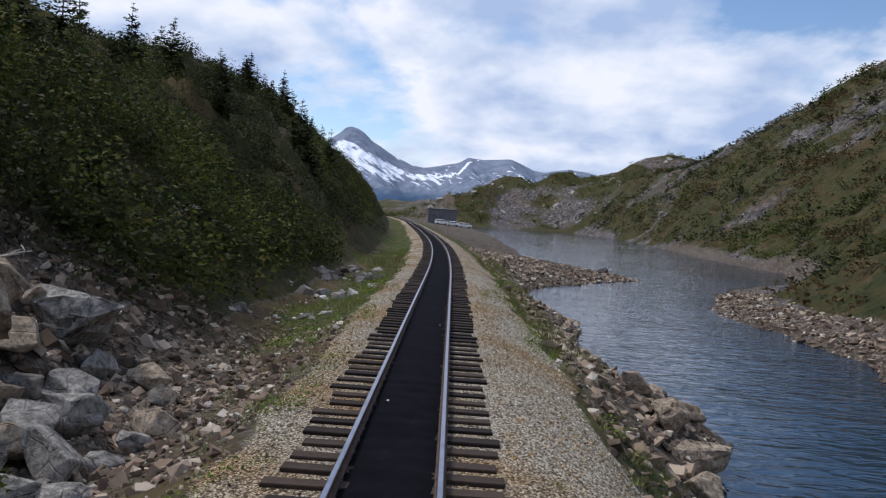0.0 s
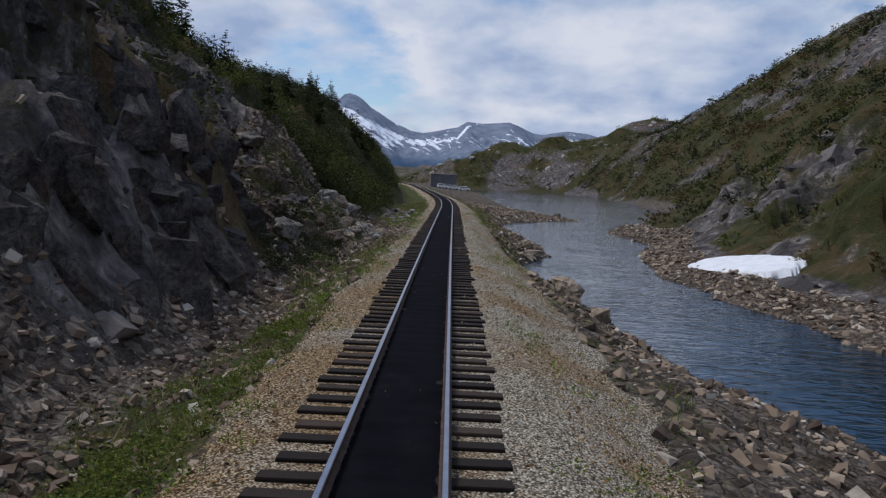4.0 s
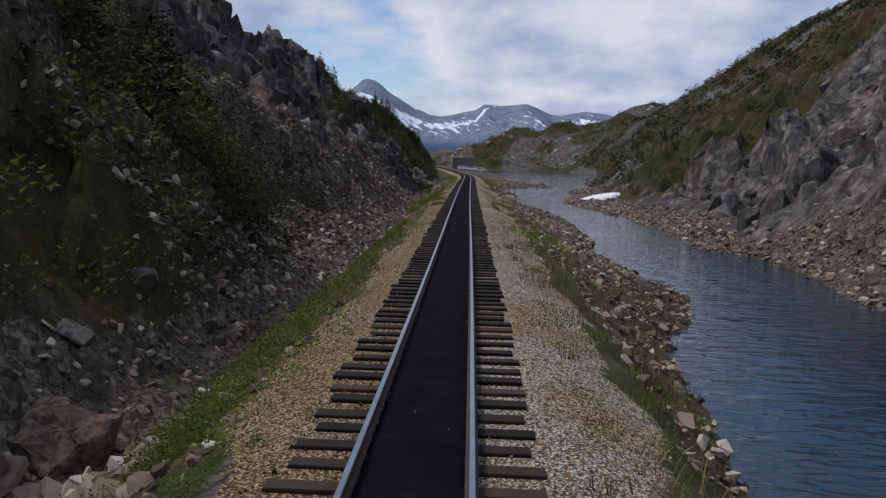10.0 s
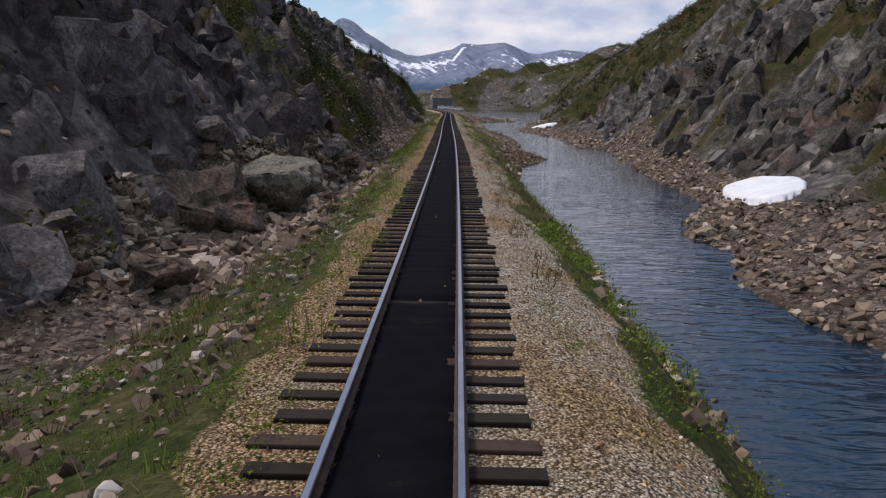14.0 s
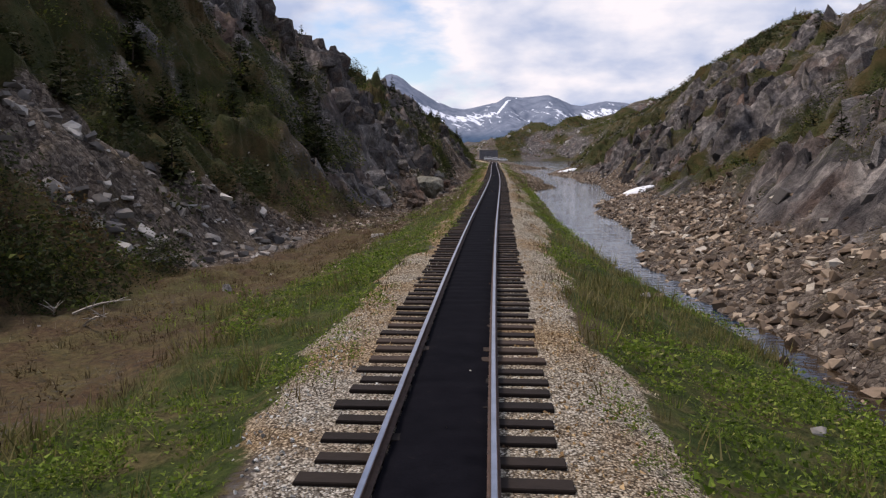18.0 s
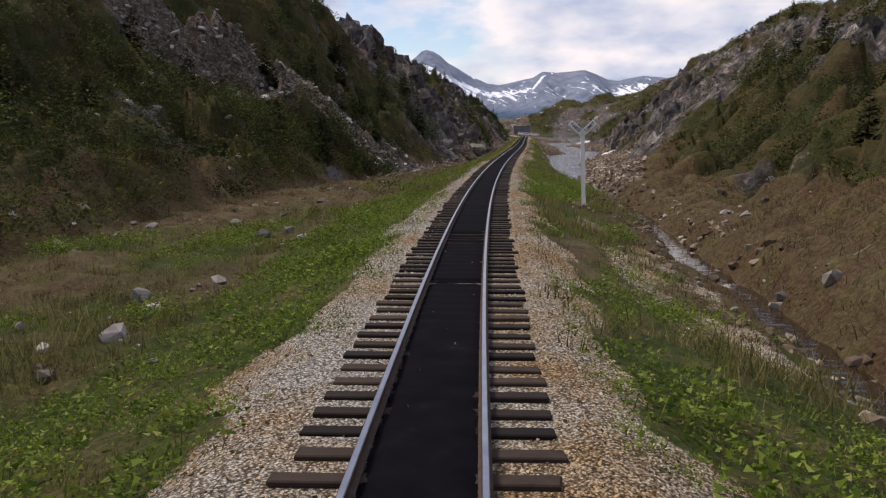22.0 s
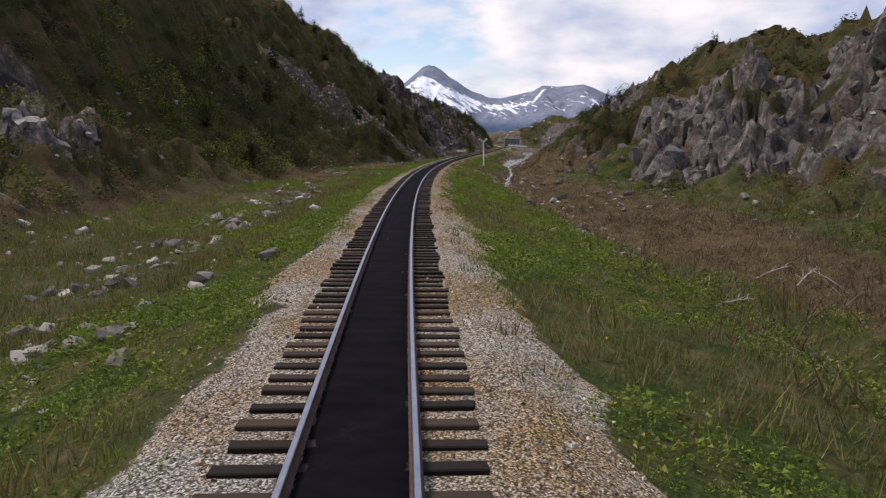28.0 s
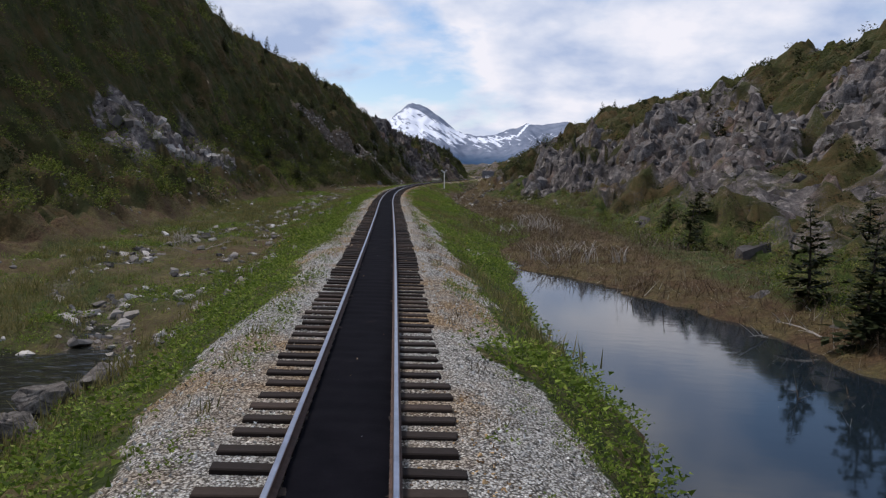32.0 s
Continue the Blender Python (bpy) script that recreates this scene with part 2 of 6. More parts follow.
    for name, c in (("heath", heath), ("soil", soil), ("rubble", rubble), ("grass", turf), ("gravel", gravel)):
        f = math_node(n, l, 'ADD', attr(n, name), math_node(n, l, 'MULTIPLY', math_node(n, l, 'SUBTRACT', n_fine, 0.5), 0.9))
        f = ramp(n, l, f, [(0.40, (0, 0, 0)), (0.60, (1, 1, 1))])
        col = mixcol(n, l, f, col, c)
    l.new(col, b.inputs["Base Color"])
    h = math_node(n, l, 'ADD', math_node(n, l, 'MULTIPLY', n_mid, 0.5), math_node(n, l, 'ADD', math_node(n, l, 'MULTIPLY', n_fine, 0.25), math_node(n, l, 'MULTIPLY', math_node(n, l, 'MULTIPLY', grey(n, l, stone), attr(n, "rubble")), 0.12)))
    h = math_node(n, l, 'ADD', h, math_node(n, l, 'ADD', math_node(n, l, 'MULTIPLY', grey(n, l, fac_a), 0.5), math_node(n, l, 'MULTIPLY', grey(n, l, fac_b), 0.28)))
    h = math_node(n, l, 'ADD', h, math_node(n, l, 'MULTIPLY', math_node(n, l, 'MULTIPLY', grey(n, l, seam), attr(n, "rubble")), 0.16))
    h = math_node(n, l, 'ADD', h, math_node(n, l, 'MULTIPLY', math_node(n, l, 'MULTIPLY', grey(n, l, gap_shade), attr(n, "gravel")), 0.05))
    bump(n, l, b, h, 1.0, 0.45)
    return m


def mountain_material():
    m, n, l, b = material("hazy_mountain_rock", 1.0, 0.0)
    p = place(n)
    stripe = n.new("ShaderNodeMapping")
    stripe.inputs["Rotation"].default_value = (0, radians(-32), 0)
    l.new(p, stripe.inputs[0])
    along = n.new("ShaderNodeMapping")
    along.inputs["Scale"].default_value = (0.55, 0.6, 2.9)
    l.new(stripe.outputs[0], along.inputs[0])
    f = noise_tex(n, l, along.outputs[0], 0.015, 8, 0.66, 0.5)
    f = math_node(n, l, 'ADD', f, math_node(n, l, 'MULTIPLY', attr(n, "snow"), 0.26))
    # distance haze is put into the rock colour: blue-grey, bluest at the foot
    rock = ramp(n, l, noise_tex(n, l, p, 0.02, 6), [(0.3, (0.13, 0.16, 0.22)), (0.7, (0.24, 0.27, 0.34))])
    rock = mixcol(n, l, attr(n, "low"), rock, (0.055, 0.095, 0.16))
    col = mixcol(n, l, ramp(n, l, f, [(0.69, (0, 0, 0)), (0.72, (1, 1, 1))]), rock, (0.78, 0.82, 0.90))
    l.new(col, b.inputs["Base Color"])
    return m


def water_material(name, ripple, tint, rough=0.05):
    """Dark clear water; wind ripples run across the valley in patches."""
    m, n, l, b = material(name, rough, 0.5)
    b.inputs["Base Color"].default_value = (*tint, 1)
    b.inputs["IOR"].default_value = 1.33
    p = place(n)
    s = n.new("ShaderNodeMapping")
    s.inputs["Scale"].default_value = (0.6, 1.5, 1.0)
    s.inputs["Rotation"].default_value = (0, 0, radians(14))
    l.new(p, s.inputs[0])
    h = math_node(n, l, 'ADD', noise_tex(n, l, s.outputs[0], 1.7, 2.5, 0.55, 0.6), math_node(n, l, 'MULTIPLY', noise_tex(n, l, s.outputs[0], 0.5, 2, 0.5, 0.5), 0.6))
    gust = ramp(n, l, noise_tex(n, l, p, 0.09, 3), [(0.35, (0.45, 0.45, 0.45)), (0.6, (1, 1, 1))])
    bump(n, l, b, math_node(n, l, 'MULTIPLY', h, grey(n, l, gust)), ripple, 0.2)
    return m


def simple(name, stops, scale, rough=0.85, metal=0.0, spec=0.3, fine=0.0, bumps=0.3, dist=0.02):
    m, n, l, b = material(name, rough, spec)
    b.inputs["Metallic"].default_value = metal
    p = place(n)
    f = noise_tex(n, l, p, scale, 6, 0.65)
    col = ramp(n, l, f, stops)
    if fine:
        col = mixcol(n, l, 0.5, col, ramp(n, l, noise_tex(n, l, p, fine, 3), [(0.3, (0.35, 0.35, 0.35)), (0.7, (1, 1, 1))]), 'MULTIPLY')
    l.new(col, b.inputs["Base Color"])
    if bumps:
        bump(n, l, b, f, bumps, dist)
    return m


def varied(name, stops, scale, rough=0.9, island=True, bumps=0.5, dist=0.05):
    """Each piece, or each island of a joined mesh, takes its own tone."""
    m, n, l, b = material(name, rough, 0.2)
    p = place(n)
    rnd = n.new("ShaderNodeNewGeometry").outputs["Random Per Island"] if island else n.new("ShaderNodeObjectInfo").outputs["Random"]
    col = ramp(n, l, rnd, stops)
    f = noise_tex(n, l, p, scale, 5, 0.65)
    col = mixcol(n, l, 0.55, col, ramp(n, l, f, [(0.28, (0.3, 0.3, 0.3)), (0.55, (0.95, 0.95, 0.95)), (0.75, (1, 1, 1))]), 'MULTIPLY')
    l.new(col, b.inputs["Base Color"])
    if bumps:
        bump(n, l, b, f, bumps, dist)
    return m


def boulder_material(name, dark, mid, pale, rust):
    m, n, l, b = material(name, 0.95, 0.15)
    p = place(n)
    f, g = noise_tex(n, l, p, 1.7, 8, 0.7), noise_tex(n, l, p, 9.0, 6, 0.7)
    col = ramp(n, l, f, [(0.28, dark), (0.5, mid), (0.72, pale)])
    col = mixcol(n, l, ramp(n, l, noise_tex(n, l, p, 0.9, 5, 0.7), [(0.5, (0, 0, 0)), (0.68, (0.7, 0.7, 0.7))]), col, rust)
    col = mixcol(n, l, 0.85, col, ramp(n, l, g, [(0.36, (0.35, 0.35, 0.35)), (0.52, (1, 1, 1)), (0.66, (1.5, 1.48, 1.45))]), 'MULTIPLY')
    seam = ramp(n, l, cells(n, l, p, 1.6, "Distance", 'DISTANCE_TO_EDGE'), [(0.0, (0.4, 0.4, 0.4)), (0.02, (1, 1, 1))])
    col = mixcol(n, l, 0.35, col, seam, 'MULTIPLY')
    l.new(col, b.inputs["Base Color"])
    bump(n, l, b, math_node(n, l, 'ADD', math_node(n, l, 'ADD', f, math_node(n, l, 'MULTIPLY', g, 0.4)), math_node(n, l, 'MULTIPLY', grey(n, l, seam), 0.25)), 1.0, 0.14)
    return m


GROUND = ground_material()
MOUNTAIN = mountain_material()
RIVER = water_material("river_water", 0.34, (0.010, 0.024, 0.044), 0.06)
POOL = water_material("pool_water", 0.4, (0.020, 0.021, 0.018))
MUDDY = water_material("creek_water", 0.12, (0.034, 0.023, 0.014))
STILL = water_material("still_water", 0.012, (0.010, 0.016, 0.022))
STEEL = simple("polished_rail_steel", [(0.3, (0.30, 0.31, 0.35)), (0.7, (0.46, 0.47, 0.52))], 3.0, 0.34, 1.0, bumps=0.0)
RUST = simple("rusty_steel", [(0.3, (0.035, 0.022, 0.018)), (0.7, (0.10, 0.06, 0.045))], 9.0, 0.8)
TIE = varied("creosoted_tie_wood", [(0.0, (0.010, 0.007, 0.006)), (0.6, (0.027, 0.019, 0.015)), (1.0, (0.062, 0.043, 0.032))], 6.0, 0.85, False, 0.5, 0.02)
TIES = varied("creosoted_tie_wood_joined", [(0.0, (0.010, 0.007, 0.006)), (0.6, (0.027, 0.019, 0.015)), (1.0, (0.062, 0.043, 0.032))], 6.0, 0.85, True, 0.5, 0.02)
CINDER = simple("oily_cinder", [(0.3, (0.003, 0.003, 0.0052)), (0.64, (0.0075, 0.0072, 0.0105)), (0.80, (0.030, 0.024, 0.021))], 2.6, 0.95, 0, 0.04, 40.0, 0.5, 0.015)

# ---- the line of the track ----
S_KNOT = [-420, -300, -200, -136, -95, -71, -47, -30, 0, 40, 60, 80, 100, 120, 140, 160, 180, 200, 220, 240, 260, 280, 300, 340, 800]
H_KNOT = [14, 9, 5, 4.7, 4.4, 3.4, 1.6, 0.3, 0.34, 0.54, 0.65, 0.40, 0.06, -0.22, -0.21, 0.30, 1.46, 3.03, 4.79, 6.57, 8.25, 9.5, 9.36, 8.9, 8.9]
S_FINE = np.arange(-1600, 1000.5, 0.5)
H_FINE = np.radians(np.interp(S_FINE, S_KNOT, H_KNOT))
X_FINE = np.concatenate([[0], np.cumsum(0.5 * np.sin(H_FINE[:-1]))])
Y_FINE = -np.concatenate([[0], np.cumsum(0.5 * np.cos(H_FINE[:-1]))])
X_FINE -= np.interp(0, S_FINE, X_FINE)
Y_FINE -= np.interp(0, S_FINE, Y_FINE)


def track(s, d, z=0.0):
    """World place of the point d metres to the right of the track, s metres back along it."""
    x, y, h = (np.interp(s, S_FINE, f) for f in (X_FINE, Y_FINE, H_FINE))
    return np.stack(np.broadcast_arrays(x + d * np.cos(h), y + d * np.sin(h), z), -1)


# ---- noise for shapes ----
def hash2(i, j, k=0):
    v = (i.astype(np.int64) * 73856093) ^ (j.astype(np.int64) * 19349663) ^ (k * 83492791)
    v = (v ^ (v >> 13)) * 1274126177 & 0x7fffffff
    v = (v ^ (v >> 16)) * 668265263 & 0x7fffffff
    return (v ^ (v >> 15)) % 100003 / 100003.0


def vnoise(x, y, k=0):
    i, j = np.floor(x), np.floor(y)
    u, v = x - i, y - j
    u, v = u * u * (3 - 2 * u), v * v * (3 - 2 * v)
    return (hash2(i, j, k) * (1 - u) * (1 - v) + hash2(i + 1, j, k) * u * (1 - v) + hash2(i, j + 1, k) * (1 - u) * v + hash2(i + 1, j + 1, k) * u * v)


def fractal(x, y, octaves=4, k=0, gain=0.5):
    t, amp, tot = 0.0, 1.0, 0.0
    for o in range(octaves):
        t = t + amp * vnoise(x * 2 ** o + 17.3 * o, y * 2 ** o - 9.1 * o, k + o)
        tot += amp
        amp *= gain
    return t / tot


def blocks(x, y, k=0):
    """Broken rock: tilted flat facets, one to a cell, 0 to 1."""
    i, j = np.floor(x), np.floor(y)
    best, val = np.full(np.shape(x), 1e9), np.zeros(np.shape(x))
    for di in (-1, 0, 1):
        for dj in (-1, 0, 1):
            a, b = i + di, j + dj
            px, py = a + hash2(a, b, k), b + hash2(a, b, k + 1)
            dd = (x - px) ** 2 + (y - py) ** 2
            h = hash2(a, b, k + 2) + (x - px) * (hash2(a, b, k + 3) - 0.5) * 1.2 + (y - py) * (hash2(a, b, k + 4) - 0.5) * 1.2
            val = np.where(dd < best, h, val)
            best = np.minimum(best, dd)
    return val


def step(a, b, x):
    t = np.clip((x - a) / (b - a), 0, 1)
    return t * t * (3 - 2 * t)


# ---- the lie of the land: stations along the track ----
def table(rows):
    return np.array([r[0] for r in rows], float), np.array([r[1:] for r in rows], float)


# s, ditch d z, toe d z, middle d z, crest d z (d to the left)
LEFT = table([
    (-420, 3.8, -0.9, 5, -0.8, 12, 12, 25, 17), (-120, 3.8, -1.0, 5, -0.8, 11, 8, 20, 13.5), (-85, 3.8, -1.0, 5, -0.8, 10.5, 5.9, 18, 14), (-60, 3.8, -1.0, 5, -0.8, 10, 5.6, 18.5, 11.4),
    (-41, 3.8, -1.0, 5.3, -0.8, 9.1, 1.5, 18.5, 9.6), (-15, 3.8, -1.0, 5.3, -0.7, 8.5, 2.6, 20, 12.7), (9, 3.6, -1.0, 4.8, -0.6, 8.4, 3.2, 20, 13.2),
    (33, 3.4, -1.0, 4.4, -0.8, 7.6, 2.3, 18.5, 11.6), (57, 3.9, -1.9, 5, -1.2, 8.7, 0.8, 18.5, 11.5), (84, 4.8, -2.2, 5.8, -2.0, 8.3, 2.9, 20.5, 11.8), (92, 4.9, -2.2, 6.0, -2.0, 8.4, 2.6, 20.5, 13.3),
    (100, 5.3, -2.1, 7, -1.8, 9.6, 2.6, 20.5, 14), (125, 6, -1.8, 9, -1.7, 15, 2.8, 27, 20.8), (145, 6.5, -1.6, 10, -1.6, 17, 4.7, 32, 23.7),
    (175, 6, -1.1, 12, -0.9, 20, 3.2, 38, 28.3), (212, 6, -1.5, 15, -1.7, 22, 1.6, 42, 34.5), (254, 8, -2.0, 17, -2.0, 28, 4.5, 47, 36.5),
    (270, 8.5, -2.6, 18, -2.8, 30, 4.5, 50, 38), (306, 6, -2.4, 21, -3.4, 34, 5, 54, 40), (345, 7, -3.4, 27, -3.4, 38, 6, 60, 43), (500, 7, -3.0, 30, -3, 45, 6, 80, 38)])
# s, near shore, far shore, water level, depth
SHORE = table([
    (-420, 44, 48, -1.6, 0), (-352, 34.71, 85.71, -2.2, 0), (-338, 32.5, 85, -2.4, 0.5), (-256, 25.5, 78, -2.4, 0.8), (-161, 18, 56, -2.4, 0.8), (-123, 15.01, 49.21, -2.4, 0.8),
    (-101, 12.87, 47.37, -2.4, 0.8), (-88, 11.88, 41.88, -2.4, 0.8), (-78, 14.12, 37.12, -2.4, 0.8), (-74, 18.32, 33.83, -2.4, 0.8), (-70, 18.75, 29.45, -2.4, 0.8), (-66, 14.87, 24.87, -2.4, 0.8), (-58, 8.5, 20.5, -2.4, 0.8), (-49, 5.2, 17.5, -2.4, 0.8),
    (-46, 5.3, 16.5, -2.4, 0.8), (-38, 6.5, 17, -2.4, 0.8), (-31, 5.6, 17.5, -2.4, 0.8), (-22, 6.0, 14, -2.4, 0.8), (-18, 7.2, 13.2, -2.4, 0.8), (-15, 5.8, 12.8, -2.4, 0.8), (-12, 4.7, 12.4, -2.4, 0.8), (-8, 4.0, 12.2, -2.4, 0.8), (-3, 4.5, 12.6, -2.4, 0.8), (3, 5.7, 13.2, -2.4, 0.8), (9, 6.6, 13.8, -2.4, 0.8), (14, 7.2, 14.4, -2.4, 0.8),
    (20, 8.7, 15.2, -2.4, 0.8), (30, 8.9, 15, -2.4, 0.8), (42, 8, 14, -2.4, 0.8), (47, 7.5, 16.5, -2.4, 0.8), (60, 8.4, 15, -2.4, 0.8), (65, 7.3, 14.7, -2.4, 0.8), (69, 5.6, 14.2, -2.4, 0.8),
    (82, 4.2, 13.6, -2.4, 0.8), (92, 4.1, 12.6, -2.4, 0.8), (96, 4.1, 9.5, -2.4, 0.8), (103, 4.7, 9.1, -2.4, 0.8), (109, 4.4, 8.4, -2.4, 0.8), (124, 4.1, 9, -2.4, 0.8),
    (136, 5.1, 6.9, -2.4, 0.7), (149, 6.7, 7.5, -2.35, 0.25), (158, 6.8, 8.1, -2, 0.5), (176, 7.3, 8.8, -1.9, 0.6), (190, 6.9, 8.4, -1.9, 0.6), (208, 6.4, 7.8, -1.9, 0.6), (231, 7.7, 9.2, -1.9, 0.6), (250, 8.5, 10.2, -1.9, 0.6), (270, 8.6, 10.4, -1.9, 0.4), (285, 7, 8.2, -1.9, 0),
    (297, 6.2, 6.9, -2.1, 0.1), (300, 6.2, 8.6, -2.2, 0.6), (306, 5.4, 10.4, -2.2, 0.6), (311, 4.9, 12.0, -2.2, 0.6), (316, 4.8, 12.2, -2.2, 0.6), (322, 5, 11.6, -2.2, 0.5), (326, 4.1, 11, -2.2, 0.5), (345, 4.2, 11, -2.2, 0.5), (500, 6, 12, -2.2, 0.2)])
# s, bank d z, middle d z, crest d z (d to the right)
RIGHT = table([
    (-420, 70, 0, 100, 4, 160, 14), (-338, 90, -1.2, 112, 21, 175, 38.5), (-210, 65, -0.8, 80, 18.5, 138, 62), (-120, 53, -1.2, 66, 5.8, 112, 50), (-78, 41, -1.2, 49, 2.2, 88, 40),
    (-50, 21, -1.4, 31, 2.4, 64, 28), (-9, 17.5, -1.4, 24.6, 5.2, 48, 20.5), (6, 17.5, -1.5, 24.9, 3.0, 47, 18), (38, 18, -1.7, 22.2, 1.2, 45, 19.7), (60, 16.8, -1.6, 21.5, 4.2, 43, 18.2), (74, 16.4, -1.6, 22, 5.2, 43, 18.8),
    (84, 16.5, -1.8, 21, 2.6, 43, 17.2), (98, 12, -1.7, 17.5, 0.5, 44, 18), (112, 12, -1.5, 17, 0.8, 45, 18.5), (138, 10, -1.4, 15.2, 1.2, 40, 17.6), (158, 8.8, -1.3, 15, 1.2, 36, 16.0),
    (178, 8.8, -1.2, 15, 0.8, 36, 14.4), (200, 9, -1.0, 14, 0.5, 46, 15.6), (214, 13, -0.6, 22.6, 2.2, 57, 21.5), (233, 17, -1.1, 28, 0.9, 60, 22), (245, 18, -1.3, 35, 3.1, 62, 22), (260, 18, -1.4, 37, 3.1, 62, 21), (300, 15, -1.35, 38, 2, 62, 19.5), (345, 14, -1.3, 40, 4, 66, 19), (500, 16, -1.7, 45, 5, 95, 26)])


def at_station(tab, s):
    return np.array([np.interp(s, tab[0], tab[1][:, k]) for k in range(tab[1].shape[1])])


def base_height(s, d):
    """Smooth height over a grid of s (rows) and d (columns)."""
    z = np.zeros((len(s), len(d)))
    for r, v in enumerate(s):
        dd, dz, td, tz, md, mz, cd, cz = at_station(LEFT, v)
        sn, sf, lev, dep = at_station(SHORE, v)
        bd, bz, nd, nz, kd, kz = at_station(RIGHT, v)
        wob = (fractal(np.array([v / 5.0]), np.array([3.3]), 3, 50)[0] - 0.5) * 1.2 * (0.4 if v > 270 else 1.2)
        sn = max(3.3, sn + wob * (0.5 if sn < 6 else 1))
        wob2 = (fractal(np.array([v / 4.0]), np.array([8.8]), 3, 60)[0] - 0.5) * 1.6 * (0.3 if v > 130 else 1.0)
        sf = max(sf + wob2, sn + 0.3)
        w = min(0.8, (sf - sn) / 2.2)
        bd = max(bd, sf + 0.6)
        nd = max(nd, bd + 2)
        xs = [-900, -2.3 * cd, -cd, -md, -td, -dd, -2.5, -1.9, -1.45, 1.45, 1.9, 2.7, sn, sn + w, sf - w, sf, bd, nd, kd, 2.3 * kd, 900]
        zs = [cz * 1.9, cz * 1.35, cz, mz, tz, dz, -0.62, -0.29, -0.19, -0.19, -0.29, -0.62, lev, lev - dep, lev - dep, lev, bz, nz, kz, kz * 1.2, kz * 1.8]
        z[r] = np.interp(d, xs, zs)
    return z


def land(s, d):
    """Full height of the ground on a grid, with masks of what covers it."""
    S, D = np.meshgrid(s, d, indexing='ij')
    z = base_height(s, d)
    # soften the folds of the profile away from the track
    left_toe = np.interp(s, *[LEFT[0], LEFT[1][:, 2]])[:, None]
    shore_n, shore_f = (np.interp(s, SHORE[0], SHORE[1][:, k])[:, None] for k in (0, 1))
    level = np.interp(s, SHORE[0], SHORE[1][:, 2])[:, None]
    bank = np.interp(s, RIGHT[0], RIGHT[1][:, 0])[:, None]
    hill_l = step(0.0, 4.0, -D - left_toe)
    hill_r = step(0.0, 5.0, D - bank)
    hill = np.maximum(hill_l, hill_r)
    far = step(60, 250, np.abs(D)) + step(-150, -350, S)
    steep_l = np.interp(s, [-60, -25, 0, 110, 125, 150, 400], [0.4, 0.5, 1, 1, 0.75, 0.75, 0.8])[:, None]
    steep_r = np.interp(s, [-150, -30, 0, 100, 130, 215, 260, 400], [0.5, 0.7, 1, 1, 0.8, 0.9, 0.7, 0.6])[:, None]
    amp = hill_l * steep_l + hill_r * steep_r
    z = z + amp * ((blocks(S / 2.1 + D * 0.06, D / 7.5, 41) - 0.5) * 1.5 + (blocks(S / 7.5, D / 5.5, 47) - 0.5) * 2.2 * np.where(np.abs(D) > 14, 1, 0.5))
    z = z + amp * ((fractal(S / 14, D / 9, 3, 1) - 0.5) * 5.5 + (fractal(S / 4.5, D / 3.5, 3, 5) - 0.5) * 2.2)
    z = z + amp * ((blocks(S / 3.4 + D * 0.12, D / 2.4, 7) - 0.5) * 1.9 + (blocks(S / 1.3, D / 1.1, 17) - 0.5) * 0.75 + (fractal(S / 0.9, D / 0.9, 2, 27) - 0.5) * 0.35) * (1 - np.minimum(far, 1) * 0.6)
    z = z + np.minimum(far, 1) * hill * (fractal(S / 60, D / 50, 4, 21) - 0.5) * np.clip(np.abs(D) * 0.16, 0, 60)
    # rubble banks and rough meadow
    off = step(2.2, 3.4, np.abs(D))
    z = z + off * (1 - hill) * ((fractal(S / 3.0, D / 3.0, 3, 31) - 0.5) * 0.35 + (blocks(S / 0.7, D / 0.6, 37) - 0.5) * 0.16)
    z = z + knolls(S, D) * (0.6 + 0.8 * blocks(S / 3.3 + D * 0.1, D / 2.7, 611)) + (knolls(S, D) > 0.05) * ((blocks(S / 1.2, D / 1.0, 613) - 0.5) * 0.9 + (blocks(S / 0.5, D / 0.45, 615) - 0.5) * 0.35)
    hollow = np.exp(-((S - 94) / 5.5) ** 2 - ((D - 14.2) / 2.4) ** 2)
    z = z * (1 - hollow) + (-1.35 + 0.16 * (D - 13)) * hollow
    # stony gully in the meadow and the pool that it feeds
    z = z - 0.45 * gully(S, D)
    pool = step(312.5, 317.5, S - (D + 7) * 0.5) * step(-6.0, -7.4, D) * step(-17, -13.5, D)
    z = z * (1 - pool) + np.minimum(z, -3.75) * pool
    return S, D, z


# rock knolls: s, d, half length, half width, height
KNOLLS = [(222, 24, 12, 6.5, 5.2), (231, 31, 10, 6, 3.8), (245, 37, 14, 7, 4.0), (252, 35, 8, 4, 1.6), (268, 52, 26, 12, 1.2), (215, 42, 10, 7, 1.2), (250, -26.5, 9, 4.5, 3.4), (292, -29, 8, 4.5, 2.4), (240, -22, 5, 2.5, 1.0), (306, -26, 5, 3, 1.6)]


def knolls(S, D):
    h = np.zeros(np.shape(S))
    for s0, d0, rs, rd, k in KNOLLS:
        r = np.maximum(0, np.sqrt(((S - s0) / rs) ** 2 + ((D - d0) / rd) ** 2) + (fractal(S / 4, D / 3, 3, 617) - 0.5) * 0.7)
        h = np.maximum(h, k * np.clip(1 - r ** 2.2, 0, 1))
    return h


